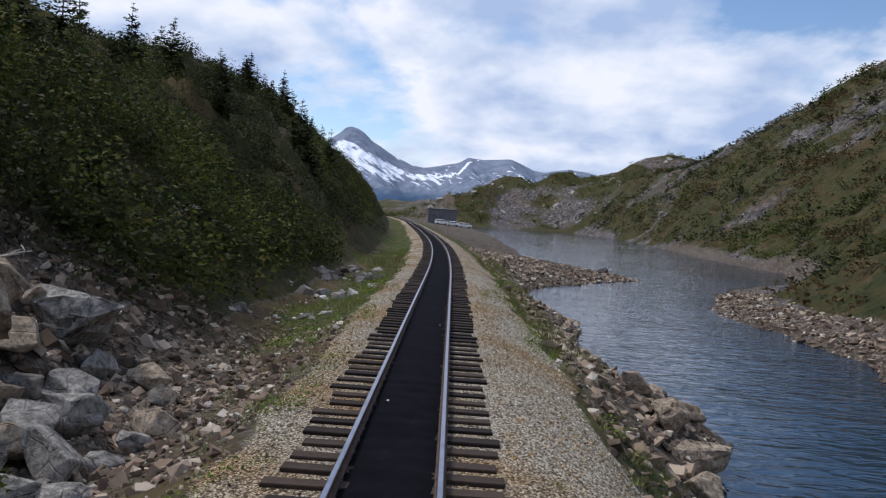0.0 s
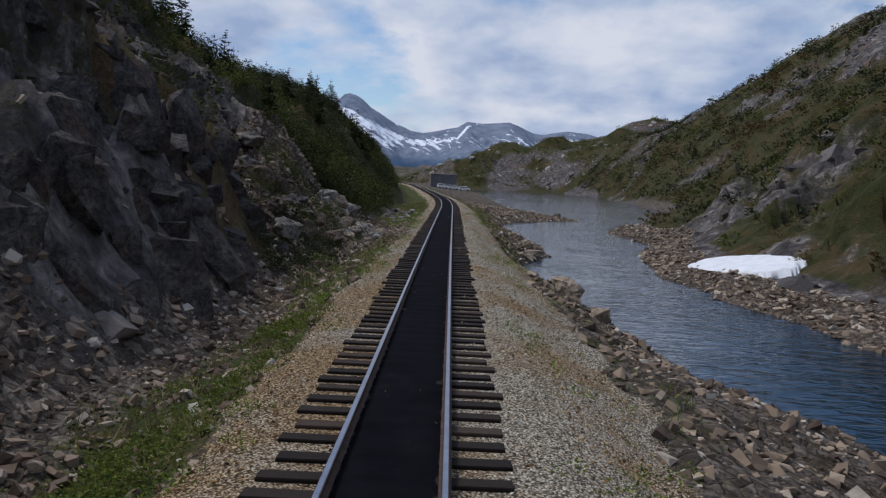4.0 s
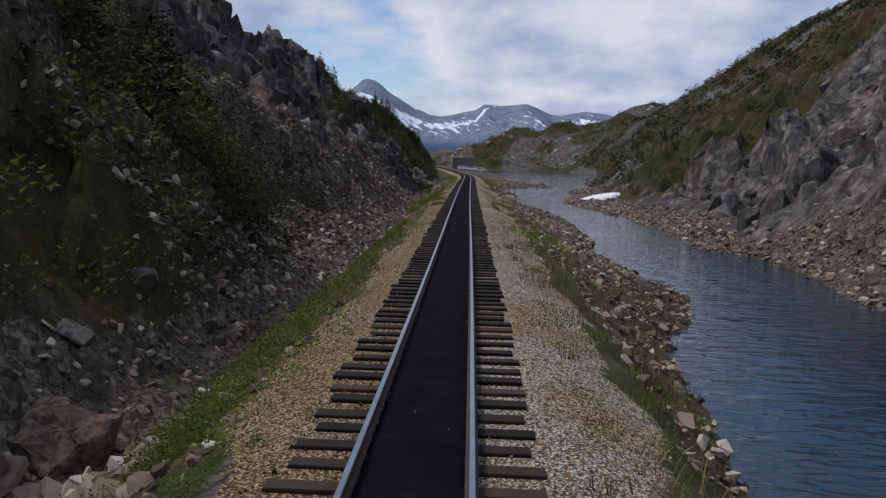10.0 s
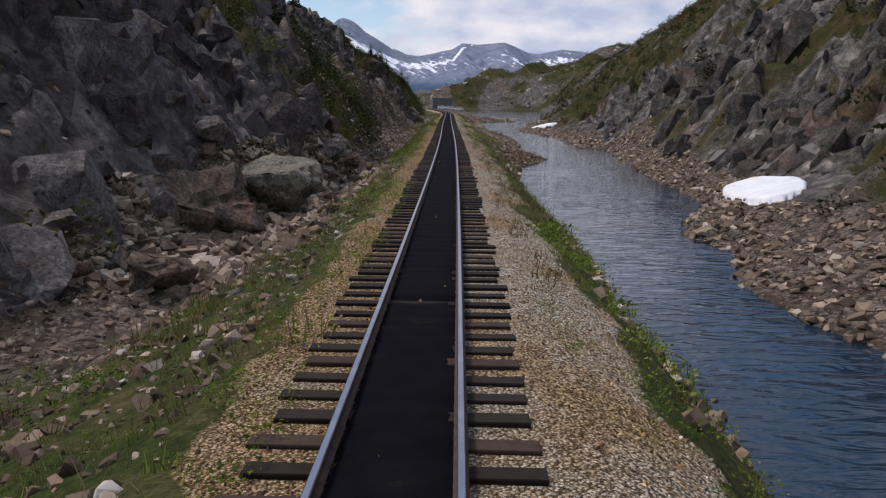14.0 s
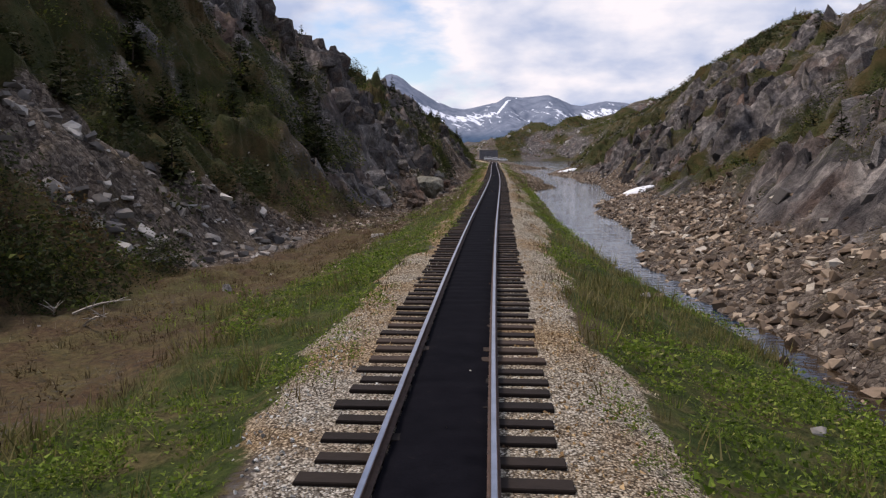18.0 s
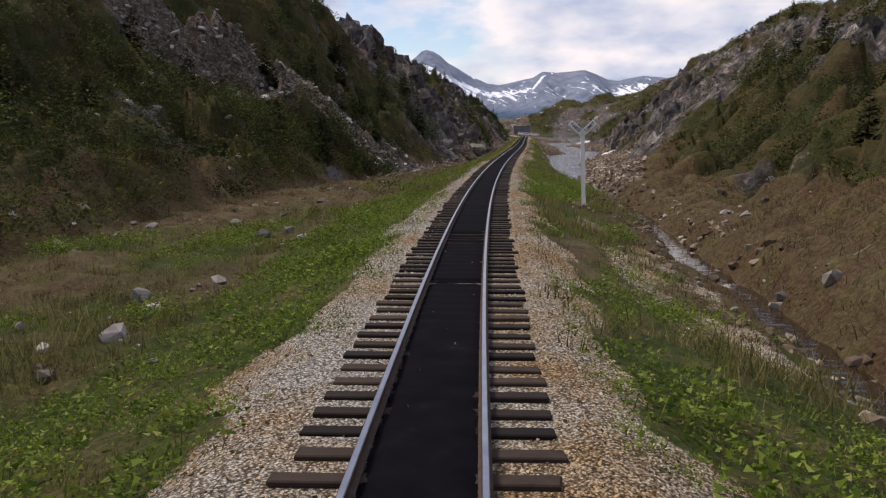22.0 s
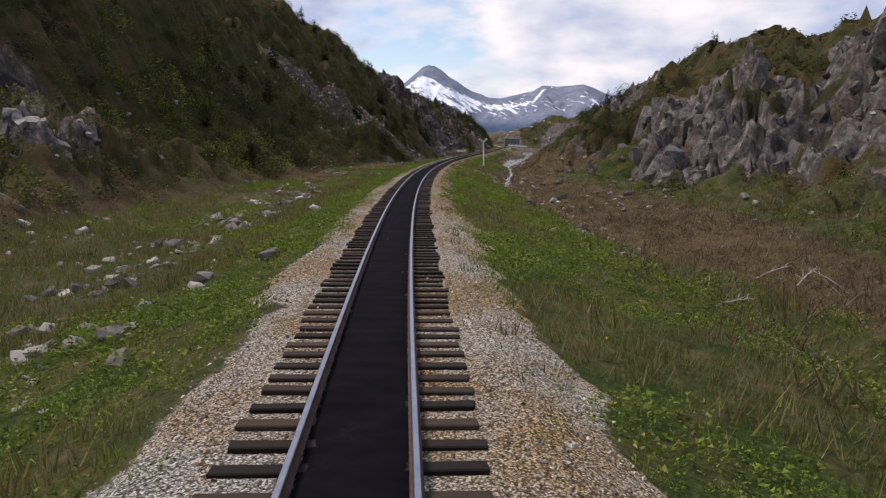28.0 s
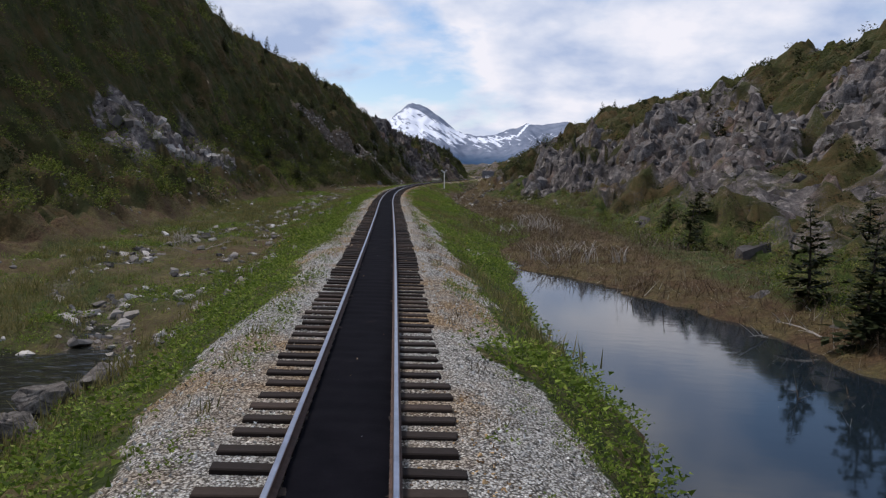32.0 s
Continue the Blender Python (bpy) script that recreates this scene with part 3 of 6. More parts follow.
def gully(S, D):
    return (1 - step(0.5, 1.5, np.abs(D - np.interp(S, [294, 303, 308, 313, 318], [-18, -12.3, -9.4, -7.8, -7.4])))) * step(294, 299, S) * (1 - step(314, 318, S))


def cover_masks(S, D, z):
    """What lies on the ground: ballast, broken stone, low green plants, dark heath, bare soil."""
    left_toe = np.interp(S, LEFT[0], LEFT[1][:, 2])
    shore_n, shore_f = (np.interp(S, SHORE[0], SHORE[1][:, k]) for k in (0, 1))
    bank = np.interp(S, RIGHT[0], RIGHT[1][:, 0])
    n0, n1, n2, n3 = fractal(S / 26, D / 15, 4, 66), fractal(S / 8, D / 6, 4, 71), fractal(S / 2.5, D / 2.0, 3, 81), fractal(S / 0.9, D / 0.7, 2, 95)
    edge = (fractal(S / 3.2, D * 0 + np.sign(D) * 3 + 1.5, 3, 91) - 0.5) * 1.5 + (n3 - 0.5) * 0.9
    wl = 0.1 + np.interp(S, [-60, 0, 20, 60, 110, 135, 170, 210, 250, 290, 345], [2.0, 1.6, 1.9, 1.9, 1.6, 1.35, 1.85, 2.0, 2.0, 1.95, 2.3])
    wr = np.interp(S, [-60, -14, -9, 3, 12, 30, 60, 85, 130, 175, 190, 215, 250, 285, 345], [2.5, 2.7, 3.6, 3.7, 3.4, 3.3, 2.8, 2.4, 2.4, 2.05, 1.9, 2.1, 2.3, 2.7, 2.5])
    gravel = 1 - step(-0.3, 0.35, np.abs(D) - np.where(D > 0, wr, wl) - edge * np.where(S > 150, 1.15, 0.75))
    hl, hr = -D - left_toe, D - bank
    hill = np.maximum(hl, hr) > 0
    # talus and river banks
    talus = np.interp(S, [-60, -22, -12, -7, -3, 5, 11, 21, 26, 54, 60, 68, 74, 96, 108, 122, 400], [0.2, 0.3, 0.8, 0.75, 0.7, 0.5, 0.2, 0.2, 1, 0.98, 0.62, 0.5, 0.28, 0.25, 0.3, 0.2, 0.02])
    top = np.interp(S, [-20, 20, 40, 52, 60, 75], [6.5, 5.0, 5.0, 8.5, 9.5, 8.0])
    rub_l = np.where(D < 0, talus * (1 - step(top - 3.5, top, hl + (n1 - 0.5) * 5)) * step(-3.0, -1.6, hl), 0)
    chute = np.abs(S - 136.5 - (hl + 1) * 2.1) / np.interp(hl, [0, 5, 16], [8.5, 7.5, 6.0]) + (n2 - 0.5) * 0.9 + (n1 - 0.5) * 0.5
    rub_l = np.where((D < 0) & (hl > -1.5) & (hl < 17), np.maximum(rub_l, 0.95 * (1 - step(0.75, 1.15, chute))), rub_l)
    riv = 1 - step(138, 152, S)
    near_bank = np.interp(S, [-60, -5, 10, 48, 56, 64, 78, 110, 150], [0.75, 0.85, 1, 1, 0.6, 0.42, 0.46, 0.46, 0.2])
    rub_r = np.where((D > 0) & (D < shore_n + 0.8), near_bank * step(2.6, 3.6, D) * riv, 0)
    reach = np.interp(S, [-60, 40, 60, 90, 105, 140, 150, 160, 170], [4.5, 4.5, 3.0, 3.4, 7.0, 8.5, 6.0, 1.5, 0.1]) * (0.6 + n1 * 0.8)
    rub_f = np.where(D > shore_f - 1.0, (1 - step(0.3, reach, D - shore_f - 1.0)) * 0.95 * (1 - step(158, 168, S)) * step(-260, -120, S), 0)
    scree_r = np.where(D > 0, step(205, 215, S) * (1 - step(232, 245, S)) * (1 - step(0, 5, np.abs(hr - 3.0))) * 0.8, 0)
    ditch = np.where((hl < np.interp(S, [74, 80, 108, 114], [0.5, 1.6, 1.6, 0.5])) & (D < 0), np.interp(S, [-60, -15, 0, 50, 75, 82, 106, 125, 140, 150], [0.2, 0.4, 0.5, 0.66, 0.6, 0.95, 0.85, 0.42, 0.2, 0.0]) + (n2 - 0.5) * 0.7, 0)
    strip = (1 - step(0.6, 2.6, np.abs(D - np.interp(S, [208, 216, 224, 262, 280, 296], [-13, -10.5, -9, -9.5, -11, -14])))) * step(208, 214, S) * (1 - step(296, 304, S))
    strip = np.where(D < 0, np.maximum(strip * (0.5 + (n2 - 0.5) * 1.8), gully(S, D) * 0.95), 0)
    bare_gravel = np.where((D > 3.4) & (D < shore_n - 0.4), 0.62 * step(184, 190, S) * (1 - step(203, 208, S)) + (n2 - 0.5) * 1.2 * (S > 184) * (S < 208), 0)
    gravel = np.maximum(gravel, np.clip(bare_gravel, 0, 0.75))
    rubble = np.maximum.reduce([rub_l, rub_r, rub_f, scree_r, ditch, strip])
    # low green plants: a strip along the ballast, a meadow further on
    verge = np.interp(S, [-80, -20, 60, 100, 140, 205, 215, 250, 278, 296, 345], [4.6, 4.2, 3.6, 4.0, 4.3, 4.6, 7.5, 8.5, 7.5, 5.4, 5.0]) + (n1 - 0.5) * 3.0
    inside = np.interp(S, [-80, -25, -10, 0, 12, 40, 60, 100, 150, 165, 345], [0.7, 0.7, 0.35, 0.62, 0.66, 0.42, 0.75, 0.8, 0.85, 0.88, 0.84])
    beyond = np.interp(S, [-80, 60, 100, 150, 210, 250, 345], [0.3, 0.25, 0.32, 0.30, 0.48, 0.60, 0.46])
    gl = inside + (beyond - inside) * step(-0.7, 0.7, -D - verge)
    grass_l = np.where(D < 0, gl * (1 - step(-0.5, 2.5, hl)), 0)
    gr = np.interp(S, [-80, -30, -5, 30, 40, 60, 75, 90, 130, 150, 165, 345], [0.55, 0.66, 0.4, 0.35, 0.48, 0.66, 0.58, 0.52, 0.58, 0.76, 0.8, 0.84])
    gr = gr - np.where(S < 75, step(4.2, 5.2, D) * 0.25, 0) + np.where((S > 150) & (S < 262), (n1 - 0.5) * np.interp(S, [150, 205, 220], [1.4, 1.4, 0.6]) - step(4.0, 6.4, D) * np.interp(S, [205, 220], [0.22, 0.05]), 0)
    grass_r = np.where((D > 0) & (D < shore_n + np.interp(S, [250, 262, 282, 290], [0, 2.5, 2.5, 0])), gr - step(5.5, 9, D) * 0.2, 0)
    band = np.where((D > 0) & (S > 212), (1 - step(2.0, 5.0, np.abs(hr - 2.0))) * 0.62, 0)
    grass = np.maximum(grass_l, grass_r) + (n1 - 0.5) * 0.5 + (n2 - 0.5) * 0.4
    grass = np.where(np.maximum(hl, D - shore_n) > np.where((D > 0) & (S > 255) & (S < 296), 4.0, 2.5), 0, grass)
    grass = np.maximum(grass, band + (n1 - 0.5) * 0.5 * (band > 0)) * step(1.3, 2.0, np.abs(D) + np.where((D < 0) & (S > 100) & (S < 152), 0.35, 0))
    # heath on the slopes, thin on the cliffs
    hh_l = np.interp(S, [-60, -20, -6, 12, 50, 62, 76, 84, 108, 122, 280, 300, 330, 400], [1.1, 1.05, 0.6, 0.25, 0.3, 0.7, 0.5, 0.25, 0.25, 0.8, 0.9, 0.7, 0.85, 0.85])
    hh_r = np.interp(S, [-300, -60, -20, 10, 90, 105, 150, 195, 210, 240, 300, 400], [0.95, 0.92, 0.62, 0.3, 0.3, 0.5, 0.5, 0.62, 0.42, 0.5, 0.45, 0.45])
    up = np.where(D < 0, step(6, 22, hl) * 0.35, step(10, 28, hr) * np.interp(S, [0, 30, 90, 110], [0.3, 0.22, 0.22, 0.4]) * step(-60, 0, S))
    heath = np.where(hill, np.where(D < 0, hh_l, hh_r + (n0 - 0.5) * 1.3) + up + (n1 - 0.5) * 1.5 + (n2 - 0.5) * 0.5, 0.15)
    heath = np.where((np.abs(D) > 90) | (S < -340), 0.64 + (n0 - 0.5) * 1.8 + (n1 - 0.5) * 0.8, heath)
    bare = knolls(S, D) > 0.12
    heath = np.where(bare, np.where(n2 > 0.62, 0.6, 0.05), heath)
    rubble, grass = np.where(bare, 0.05, rubble), np.where(bare, 0.0, grass)
    soil = np.where((D > shore_n) & (D < bank + 4) & (S > 152), 0.78, 0.2) + (n1 - 0.5) * 0.6
    soil = np.where((D < -3.0) & (hl < np.interp(S, [60, 110, 125], [-0.6, -0.6, 2.5])) & (S > 60), np.interp(S, [60, 100, 215, 345], [0.45, 0.68, 0.68, 0.7]) + (n2 - 0.5) * 0.35, soil)
    soil = np.where((D < -3.4) & (S > -10) & (S < 14) & (hl < 5), 0.62 + (n2 - 0.5) * 0.5, soil)
    soil = np.where((D > 3.6) & (D < shore_n + 1) & (S > 55) & (S < 140), 0.62 + (n2 - 0.5), soil)
    soil = np.where(~hill & (D < shore_n + 0.3) & (D > -12), np.maximum(soil, 0.62), soil) * step(1.1, 1.7, np.abs(D))
    grass = np.where(bare_gravel > 0.5, np.minimum(grass, 0.45), grass)
    soil = np.where(bare, 0.0, soil)
    # rust-stained and freshly tipped ballast
    rust = np.where(D < 0, np.interp(S, [-40, -30, 10, 24, 34, 140, 152, 345], [0.4, 0.4, 0.4, 0.55, 1.0, 1.0, 0.3, 0.2]), np.interp(S, [-60, 20, 60, 150, 200, 260, 345], [0.1, 0.15, 0.12, 0.2, 0.4, 0.4, 0.05]))
    fresh = np.where(D < 0, np.interp(S, [150, 175, 260, 290], [0.0, 0.55, 0.55, 1.0]), np.interp(S, [150, 260, 296], [0.0, 0.1, 0.9])) + (n1 - 0.5) * 0.9 * (S > 150)
    return {k: np.clip(v, 0, 1) for k, v in (("rust", rust), ("fresh", fresh), ("gravel", gravel), ("rubble", rubble), ("grass", grass), ("heath", heath), ("soil", soil))}


def sheet(name, verts, rows, cols, mat, masks=None, smooth=True):
    """A grid of points as one mesh."""
    me = bpy.data.meshes.new(name)
    q = (np.arange(rows - 1)[:, None] * cols + np.arange(cols - 1)[None]).ravel()
    faces = np.stack([q, q + 1, q + cols + 1, q + cols], -1)
    me.vertices.add(rows * cols)
    me.vertices.foreach_set("co", verts.reshape(-1).astype(np.float32))
    me.loops.add(faces.size)
    me.loops.foreach_set("vertex_index", faces.ravel().astype(np.int32))
    me.polygons.add(len(faces))
    me.polygons.foreach_set("loop_start", np.arange(0, faces.size, 4, dtype=np.int32))
    me.polygons.foreach_set("loop_total", np.full(len(faces), 4, np.int32))
    me.polygons.foreach_set("use_smooth", np.full(len(faces), smooth))
    me.materials.append(mat)
    for k, v in (masks or {}).items():
        me.attributes.new(k, 'FLOAT', 'POINT').data.foreach_set("value", v.ravel().astype(np.float32))
    me.update()
    me.validate()
    return new(name, me)


S_ROWS = np.concatenate([np.linspace(-1500, -430, 30), np.arange(-420, -130, 3.5), np.arange(-130, -30, 0.8), np.arange(-30, 346, 0.45), np.arange(348, 420, 5), np.linspace(430, 950, 18)])
D_COLS = np.concatenate([-np.geomspace(900, 62, 26), -np.arange(60, 24, -1.0), -np.arange(24, 3, -0.3), np.arange(-3, 3.01, 0.3), np.arange(3.35, 28, 0.34), np.arange(28.4, 60, 0.9), np.geomspace(61, 900, 34)])
S_G, D_G, Z_G = land(S_ROWS, D_COLS)
# the hummocky hills beyond the head of the lake
Z_G += step(-345, -400, S_G) * step(22, 48, D_G) * (1 - step(180, 340, D_G)) * (20 + 30 * (fractal(S_G / 45, D_G / 30, 4, 101) - 0.5) + 7 * (blocks(S_G / 16, D_G / 12, 103) - 0.5)) * np.exp(-((S_G + 430) / 60) ** 2)
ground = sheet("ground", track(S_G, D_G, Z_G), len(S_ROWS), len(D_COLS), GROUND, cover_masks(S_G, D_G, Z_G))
tagged(ground, "rocky valley floor with talus, heath, grass and gravel ballast", "ground", kind="structure")


def ground_z(s, d):
    """Height of the built ground under points of the plan."""
    i = np.clip(np.searchsorted(S_ROWS, s) - 1, 0, len(S_ROWS) - 2)
    j = np.clip(np.searchsorted(D_COLS, d) - 1, 0, len(D_COLS) - 2)
    u = np.clip((s - S_ROWS[i]) / (S_ROWS[i + 1] - S_ROWS[i]), 0, 1)
    v = np.clip((d - D_COLS[j]) / (D_COLS[j + 1] - D_COLS[j]), 0, 1)
    return (Z_G[i, j] * (1 - u) * (1 - v) + Z_G[i + 1, j] * u * (1 - v) + Z_G[i, j + 1] * (1 - u) * v + Z_G[i + 1, j + 1] * u * v)


# ---- water ----
def water(name, s0, s1, d0, d1, z, mat, label):
    s = np.linspace(s0, s1, max(2, int((s1 - s0) / 4)))
    u = np.linspace(0, 1, 4)
    S = np.repeat(s[:, None], 4, 1)
    lo, hi = (np.interp(s, *d) if isinstance(d, tuple) else np.full(len(s), d) for d in (d0, d1))
    D = lo[:, None] + (hi - lo)[:, None] * u[None]
    ob = sheet(name, track(S, D, z), len(s), 4, mat)
    return tagged(ob, label, "water", kind="structure")


keep = SHORE[0] < 152
water("water_river", -350, 151, (SHORE[0][keep], SHORE[1][keep, 0] - 2.4), (SHORE[0][keep], SHORE[1][keep, 1] + 3.0), -2.4, RIVER, "wind-rippled grey-blue river and lake water")
water("water_creek", 151, 286, ([151, 176, 208, 250, 286], [6.2, 6.9, 6.0, 8.0, 6.4]), ([151, 176, 208, 250, 286], [8.0, 8.9, 7.9, 10.3, 8.8]), -2.2, MUDDY, "brown muddy creek between grass and bog")
water("water_pond", 294, 420, 3.6, 13.0, -2.2, STILL, "still dark pond mirroring the sky")
water("water_pool", 308, 420, -24, -6.0, -3.1, POOL, "dark pool below the embankment")

# ---- far mountains ----
def mountains():
    xs = np.linspace(-2600, 2400, 420)
    ys = np.linspace(3300, 4850, 90)
    X, Y = np.meshgrid(xs, ys, indexing='ij')
    kx = [-2600, -1600, -1090, -830, -756, -715, -684, -640, -603, -548, -405, -300, -230, -120, -20, 40, 130, 297, 360, 438, 500, 640, 763, 1000, 1600, 2400]
    kz = [420, 330, 300, 400, 452, 490, 500, 490, 466, 418, 335, 290, 280, 300, 322, 360, 352, 365, 342, 308, 300, 328, 318, 260, 330, 420]
    ridge = np.interp(X, kx, kz)
    t = (4820 - Y) / 1500
    spur = (fractal(X / 170 + Y / 900, Y / 1500, 4, 201) - 0.5)
    z = ridge * np.where(t < 0, 1 + t * 4, (1 - np.clip(t, 0, 1)) ** 1.7)
    z += spur * 230 * np.clip(t * 5, 0.0, 1) * (1 - np.clip(t, 0, 1)) + (fractal(X / 50, Y / 60, 4, 231) - 0.5) * 40 * np.clip(t * 6, 0.12, 1)
    snow = np.clip((z - 110) / 110, 0, 1) * (1 - step(0.74, 0.90, z / np.maximum(ridge, 1)) * np.where(X < -450, 1.3, 0.75)) * (1 - 0.55 * step(-200, 50, X) * (1 - step(420, 520, X)))
    gully_x = np.interp(z, [230, 255, 320, 352, 362], [-14, -4, 40, 106, 165])
    snow = np.maximum(snow, 2.0 * (1 - step(3, 8, np.abs(X - gully_x))) * step(225, 245, z) * (Y < 4815))
    # the foot of the range, where the painted haze is bluest
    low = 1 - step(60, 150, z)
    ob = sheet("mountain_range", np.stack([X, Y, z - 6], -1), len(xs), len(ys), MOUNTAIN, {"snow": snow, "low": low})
    tagged(ob, "distant mountains, hazy blue-grey, streaked with old snow", "mountains", kind="structure")


mountains()

# ---- the railway ----
def part(name, bm, mat, parent, label=""):
    me = bpy.data.meshes.new(name)
    bm.to_mesh(me)
    bm.free()
    me.materials.append(mat)
    ob = new(name, me)
    ob.parent = parent
    if label:
        ob["label"] = label
    return ob


def sweep(name, section, s0, s1, ds, mat, parent, d0=0.0, label="", smooth=False):
    """A section of (d, z) points drawn along the track as one mesh."""
    s = np.arange(s0, s1, ds)
    D = np.array([p[0] for p in section] + [section[0][0]])[None].repeat(len(s), 0) + d0
    Zs = np.array([p[1] for p in section] + [section[0][1]])[None].repeat(len(s), 0)
    ob = sheet(name, track(s[:, None].repeat(D.shape[1], 1), D, Zs), len(s), D.shape[1], mat, smooth=smooth)
    if parent:
        ob.parent = parent
    if label:
        ob["label"] = label
    return ob


line = tagged(new("railway_track"), "narrow-gauge railway track on dark wooden ties", "railway track")
WEB = [(-0.055, -0.128), (0.055, -0.128), (0.055, -0.118), (0.012, -0.105), (0.010, -0.040), (0.031, -0.030), (0.029, -0.006), (-0.029, -0.006), (-0.031, -0.030), (-0.010, -0.040), (-0.012, -0.105), (-0.055, -0.118)]
HEAD = [(-0.026, -0.006), (0.026, -0.006), (0.022, 0.0), (-0.022, 0.0)]
for side in (-1, 1):
    rail = sweep("rail", WEB[::-1], -330, 420, 1.0, RUST, line, side * 0.4875, "rusty steel rail with a polished running surface")
    sweep("running_surface", HEAD[::-1], -330, 420, 1.0, STEEL, rail, side * 0.4875, "polished steel rail top")


def tie_mesh(bm, length, width, height, rng):
    g = bmesh.ops.create_cube(bm, size=1.0)
    for v in g["verts"]:
        x, y, z = v.co
        v.co = (x * length + rng.uniform(-0.02, 0.02), y * (width + (0.0 if z < 0 else -0.02)) + rng.uniform(-0.008, 0.008), z * height + rng.uniform(-0.006, 0.006))
    return g


rng = random.Random(4)
tie_meshes = []
for k in range(6):
    bm = bmesh.new()
    tie_mesh(bm, 2.18, 0.2, 0.16, rng)
    bmesh.ops.bevel(bm, geom=bm.edges[:], offset=0.012, segments=1, affect='EDGES')
    me = bpy.data.meshes.new("tie")
    bm.to_mesh(me)
    bm.free()
    me.materials.append(TIE)
    tie_meshes.append(me)
TIE_S = np.cumsum(np.array([0.46 + rng.uniform(-0.05, 0.05) for _ in range(1500)])) - 330
near_ties = [s for s in TIE_S if 204 < s < 344]
for s in near_ties[:300]:
    o = new("tie", rng.choice(tie_meshes))
    h = float(np.interp(s, S_FINE, H_FINE))
    x, y, _ = track(s, rng.uniform(-0.05, 0.05))
    o.matrix_basis = pose(x, y, -0.225 + rng.uniform(-0.012, 0.004), 0, rng.uniform(-0.4, 0.4), math.degrees(h) + rng.uniform(-1.2, 1.2))
    o.parent = line
boxes_v, boxes_f = [], []
for s in TIE_S:
    if s in near_ties[:300] or s > 400:
        continue
    h = float(np.interp(s, S_FINE, H_FINE)) + radians(rng.uniform(-1.2, 1.2))
    c = track(s, rng.uniform(-0.05, 0.05))
    le, wi, zt = 1.09 + rng.uniform(-0.04, 0.04), 0.1 + rng.uniform(-0.012, 0.008), -0.147 + rng.uniform(-0.012, 0.004)
    u, v = np.array([math.cos(h), math.sin(h)]), np.array([-math.sin(h), math.cos(h)])
    base = len(boxes_v)
    for zz, sh in ((-0.31, 1.0), (zt - 0.012, 1.0), (zt, 0.93)):
        for a, b in ((-1, -1), (1, -1), (1, 1), (-1, 1)):
            p = c[:2] + a * le * u * (1 if sh == 1 else 0.992) + b * wi * sh * v
            boxes_v.append((p[0], p[1], zz))
    for r in (0, 4):
        for k in range(4):
            boxes_f.append((base + r + k, base + r + (k + 1) % 4, base + r + 4 + (k + 1) % 4, base + r + 4 + k))
    boxes_f.append((base + 8, base + 9, base + 10, base + 11))
me = bpy.data.meshes.new("tie_rest")
me.from_pydata(boxes_v, [], boxes_f)
me.materials.append(TIES)
o = new("tie_rest", me)
o.parent = line
tagged(o, "creosoted wooden ties farther along", kind="stuff")
# dark oily cinders between the rails, level with the ties
cs, cd = np.concatenate([np.arange(-330, -12, 0.5), np.arange(-12, 345, 0.115), np.arange(345, 420, 0.5)]), np.linspace(-0.43, 0.43, 9)
CS, CD = np.meshgrid(cs, cd, indexing='ij')
gap_to_tie = np.min(np.abs(np.stack([cs - TIE_S[np.clip(np.searchsorted(TIE_S, cs) - k, 0, len(TIE_S) - 1)] for k in (0, 1)])), axis=0)[:, None]
ridge = np.where((CS > -12) & (CS < 345), np.exp(-(gap_to_tie / 0.11) ** 2) * (fractal(CS / 1.7, CD / 0.8, 2, 305) > 0.36), 0)
cz = -0.134 + 0.012 * ridge + (fractal(CS / 0.5, CD / 0.4, 3, 301) - 0.5) * 0.03 - 0.02 * (np.abs(CD) > 0.41)
cz = cz - 0.09 * (((CS > 197.2) & (CS < 199.2)) | ((CS > 203.7) & (CS < 204.2)) | ((CS > 231.4) & (CS < 231.8)) | ((CS > 118.6) & (CS < 118.9))) * (1 - np.exp(-(gap_to_tie / 0.11) ** 2))
o = sheet("cinder_bed", track(CS, CD, cz), len(cs), len(cd), CINDER)
o.parent = line
o["label"] = "black oily cinders between the rails"

# ---- loose stone, plants and other scattered cover ----
TALUS = varied("broken_stone", [(0.0, (0.05, 0.036, 0.026)), (0.3, (0.13, 0.092, 0.066)), (0.55, (0.215, 0.155, 0.11)), (0.8, (0.31, 0.24, 0.18)), (0.93, (0.42, 0.35, 0.28)), (1.0, (0.56, 0.51, 0.45))], 3.0)
BANKSTONE = varied("river_bank_stone", [(0.0, (0.075, 0.055, 0.04)), (0.35, (0.185, 0.137, 0.098)), (0.65, (0.30, 0.225, 0.16)), (0.88, (0.42, 0.335, 0.245)), (1.0, (0.57, 0.52, 0.44))], 3.0)
SLATE = varied("grey_scree", [(0.0, (0.08, 0.074, 0.072)), (0.4, (0.225, 0.205, 0.185)), (0.75, (0.36, 0.335, 0.305)), (1.0, (0.55, 0.525, 0.49))], 3.0)
CRAG = varied("dark_crag_rock", [(0.0, (0.04, 0.037, 0.038)), (0.5, (0.095, 0.088, 0.087)), (0.85, (0.165, 0.15, 0.143)), (1.0, (0.25, 0.215, 0.19))], 2.0, bumps=0.8, dist=0.12)
PALE = varied("pale_crag_rock", [(0.0, (0.06, 0.054, 0.052)), (0.5, (0.125, 0.114, 0.108)), (1.0, (0.24, 0.22, 0.205))], 2.4, bumps=0.8, dist=0.12)
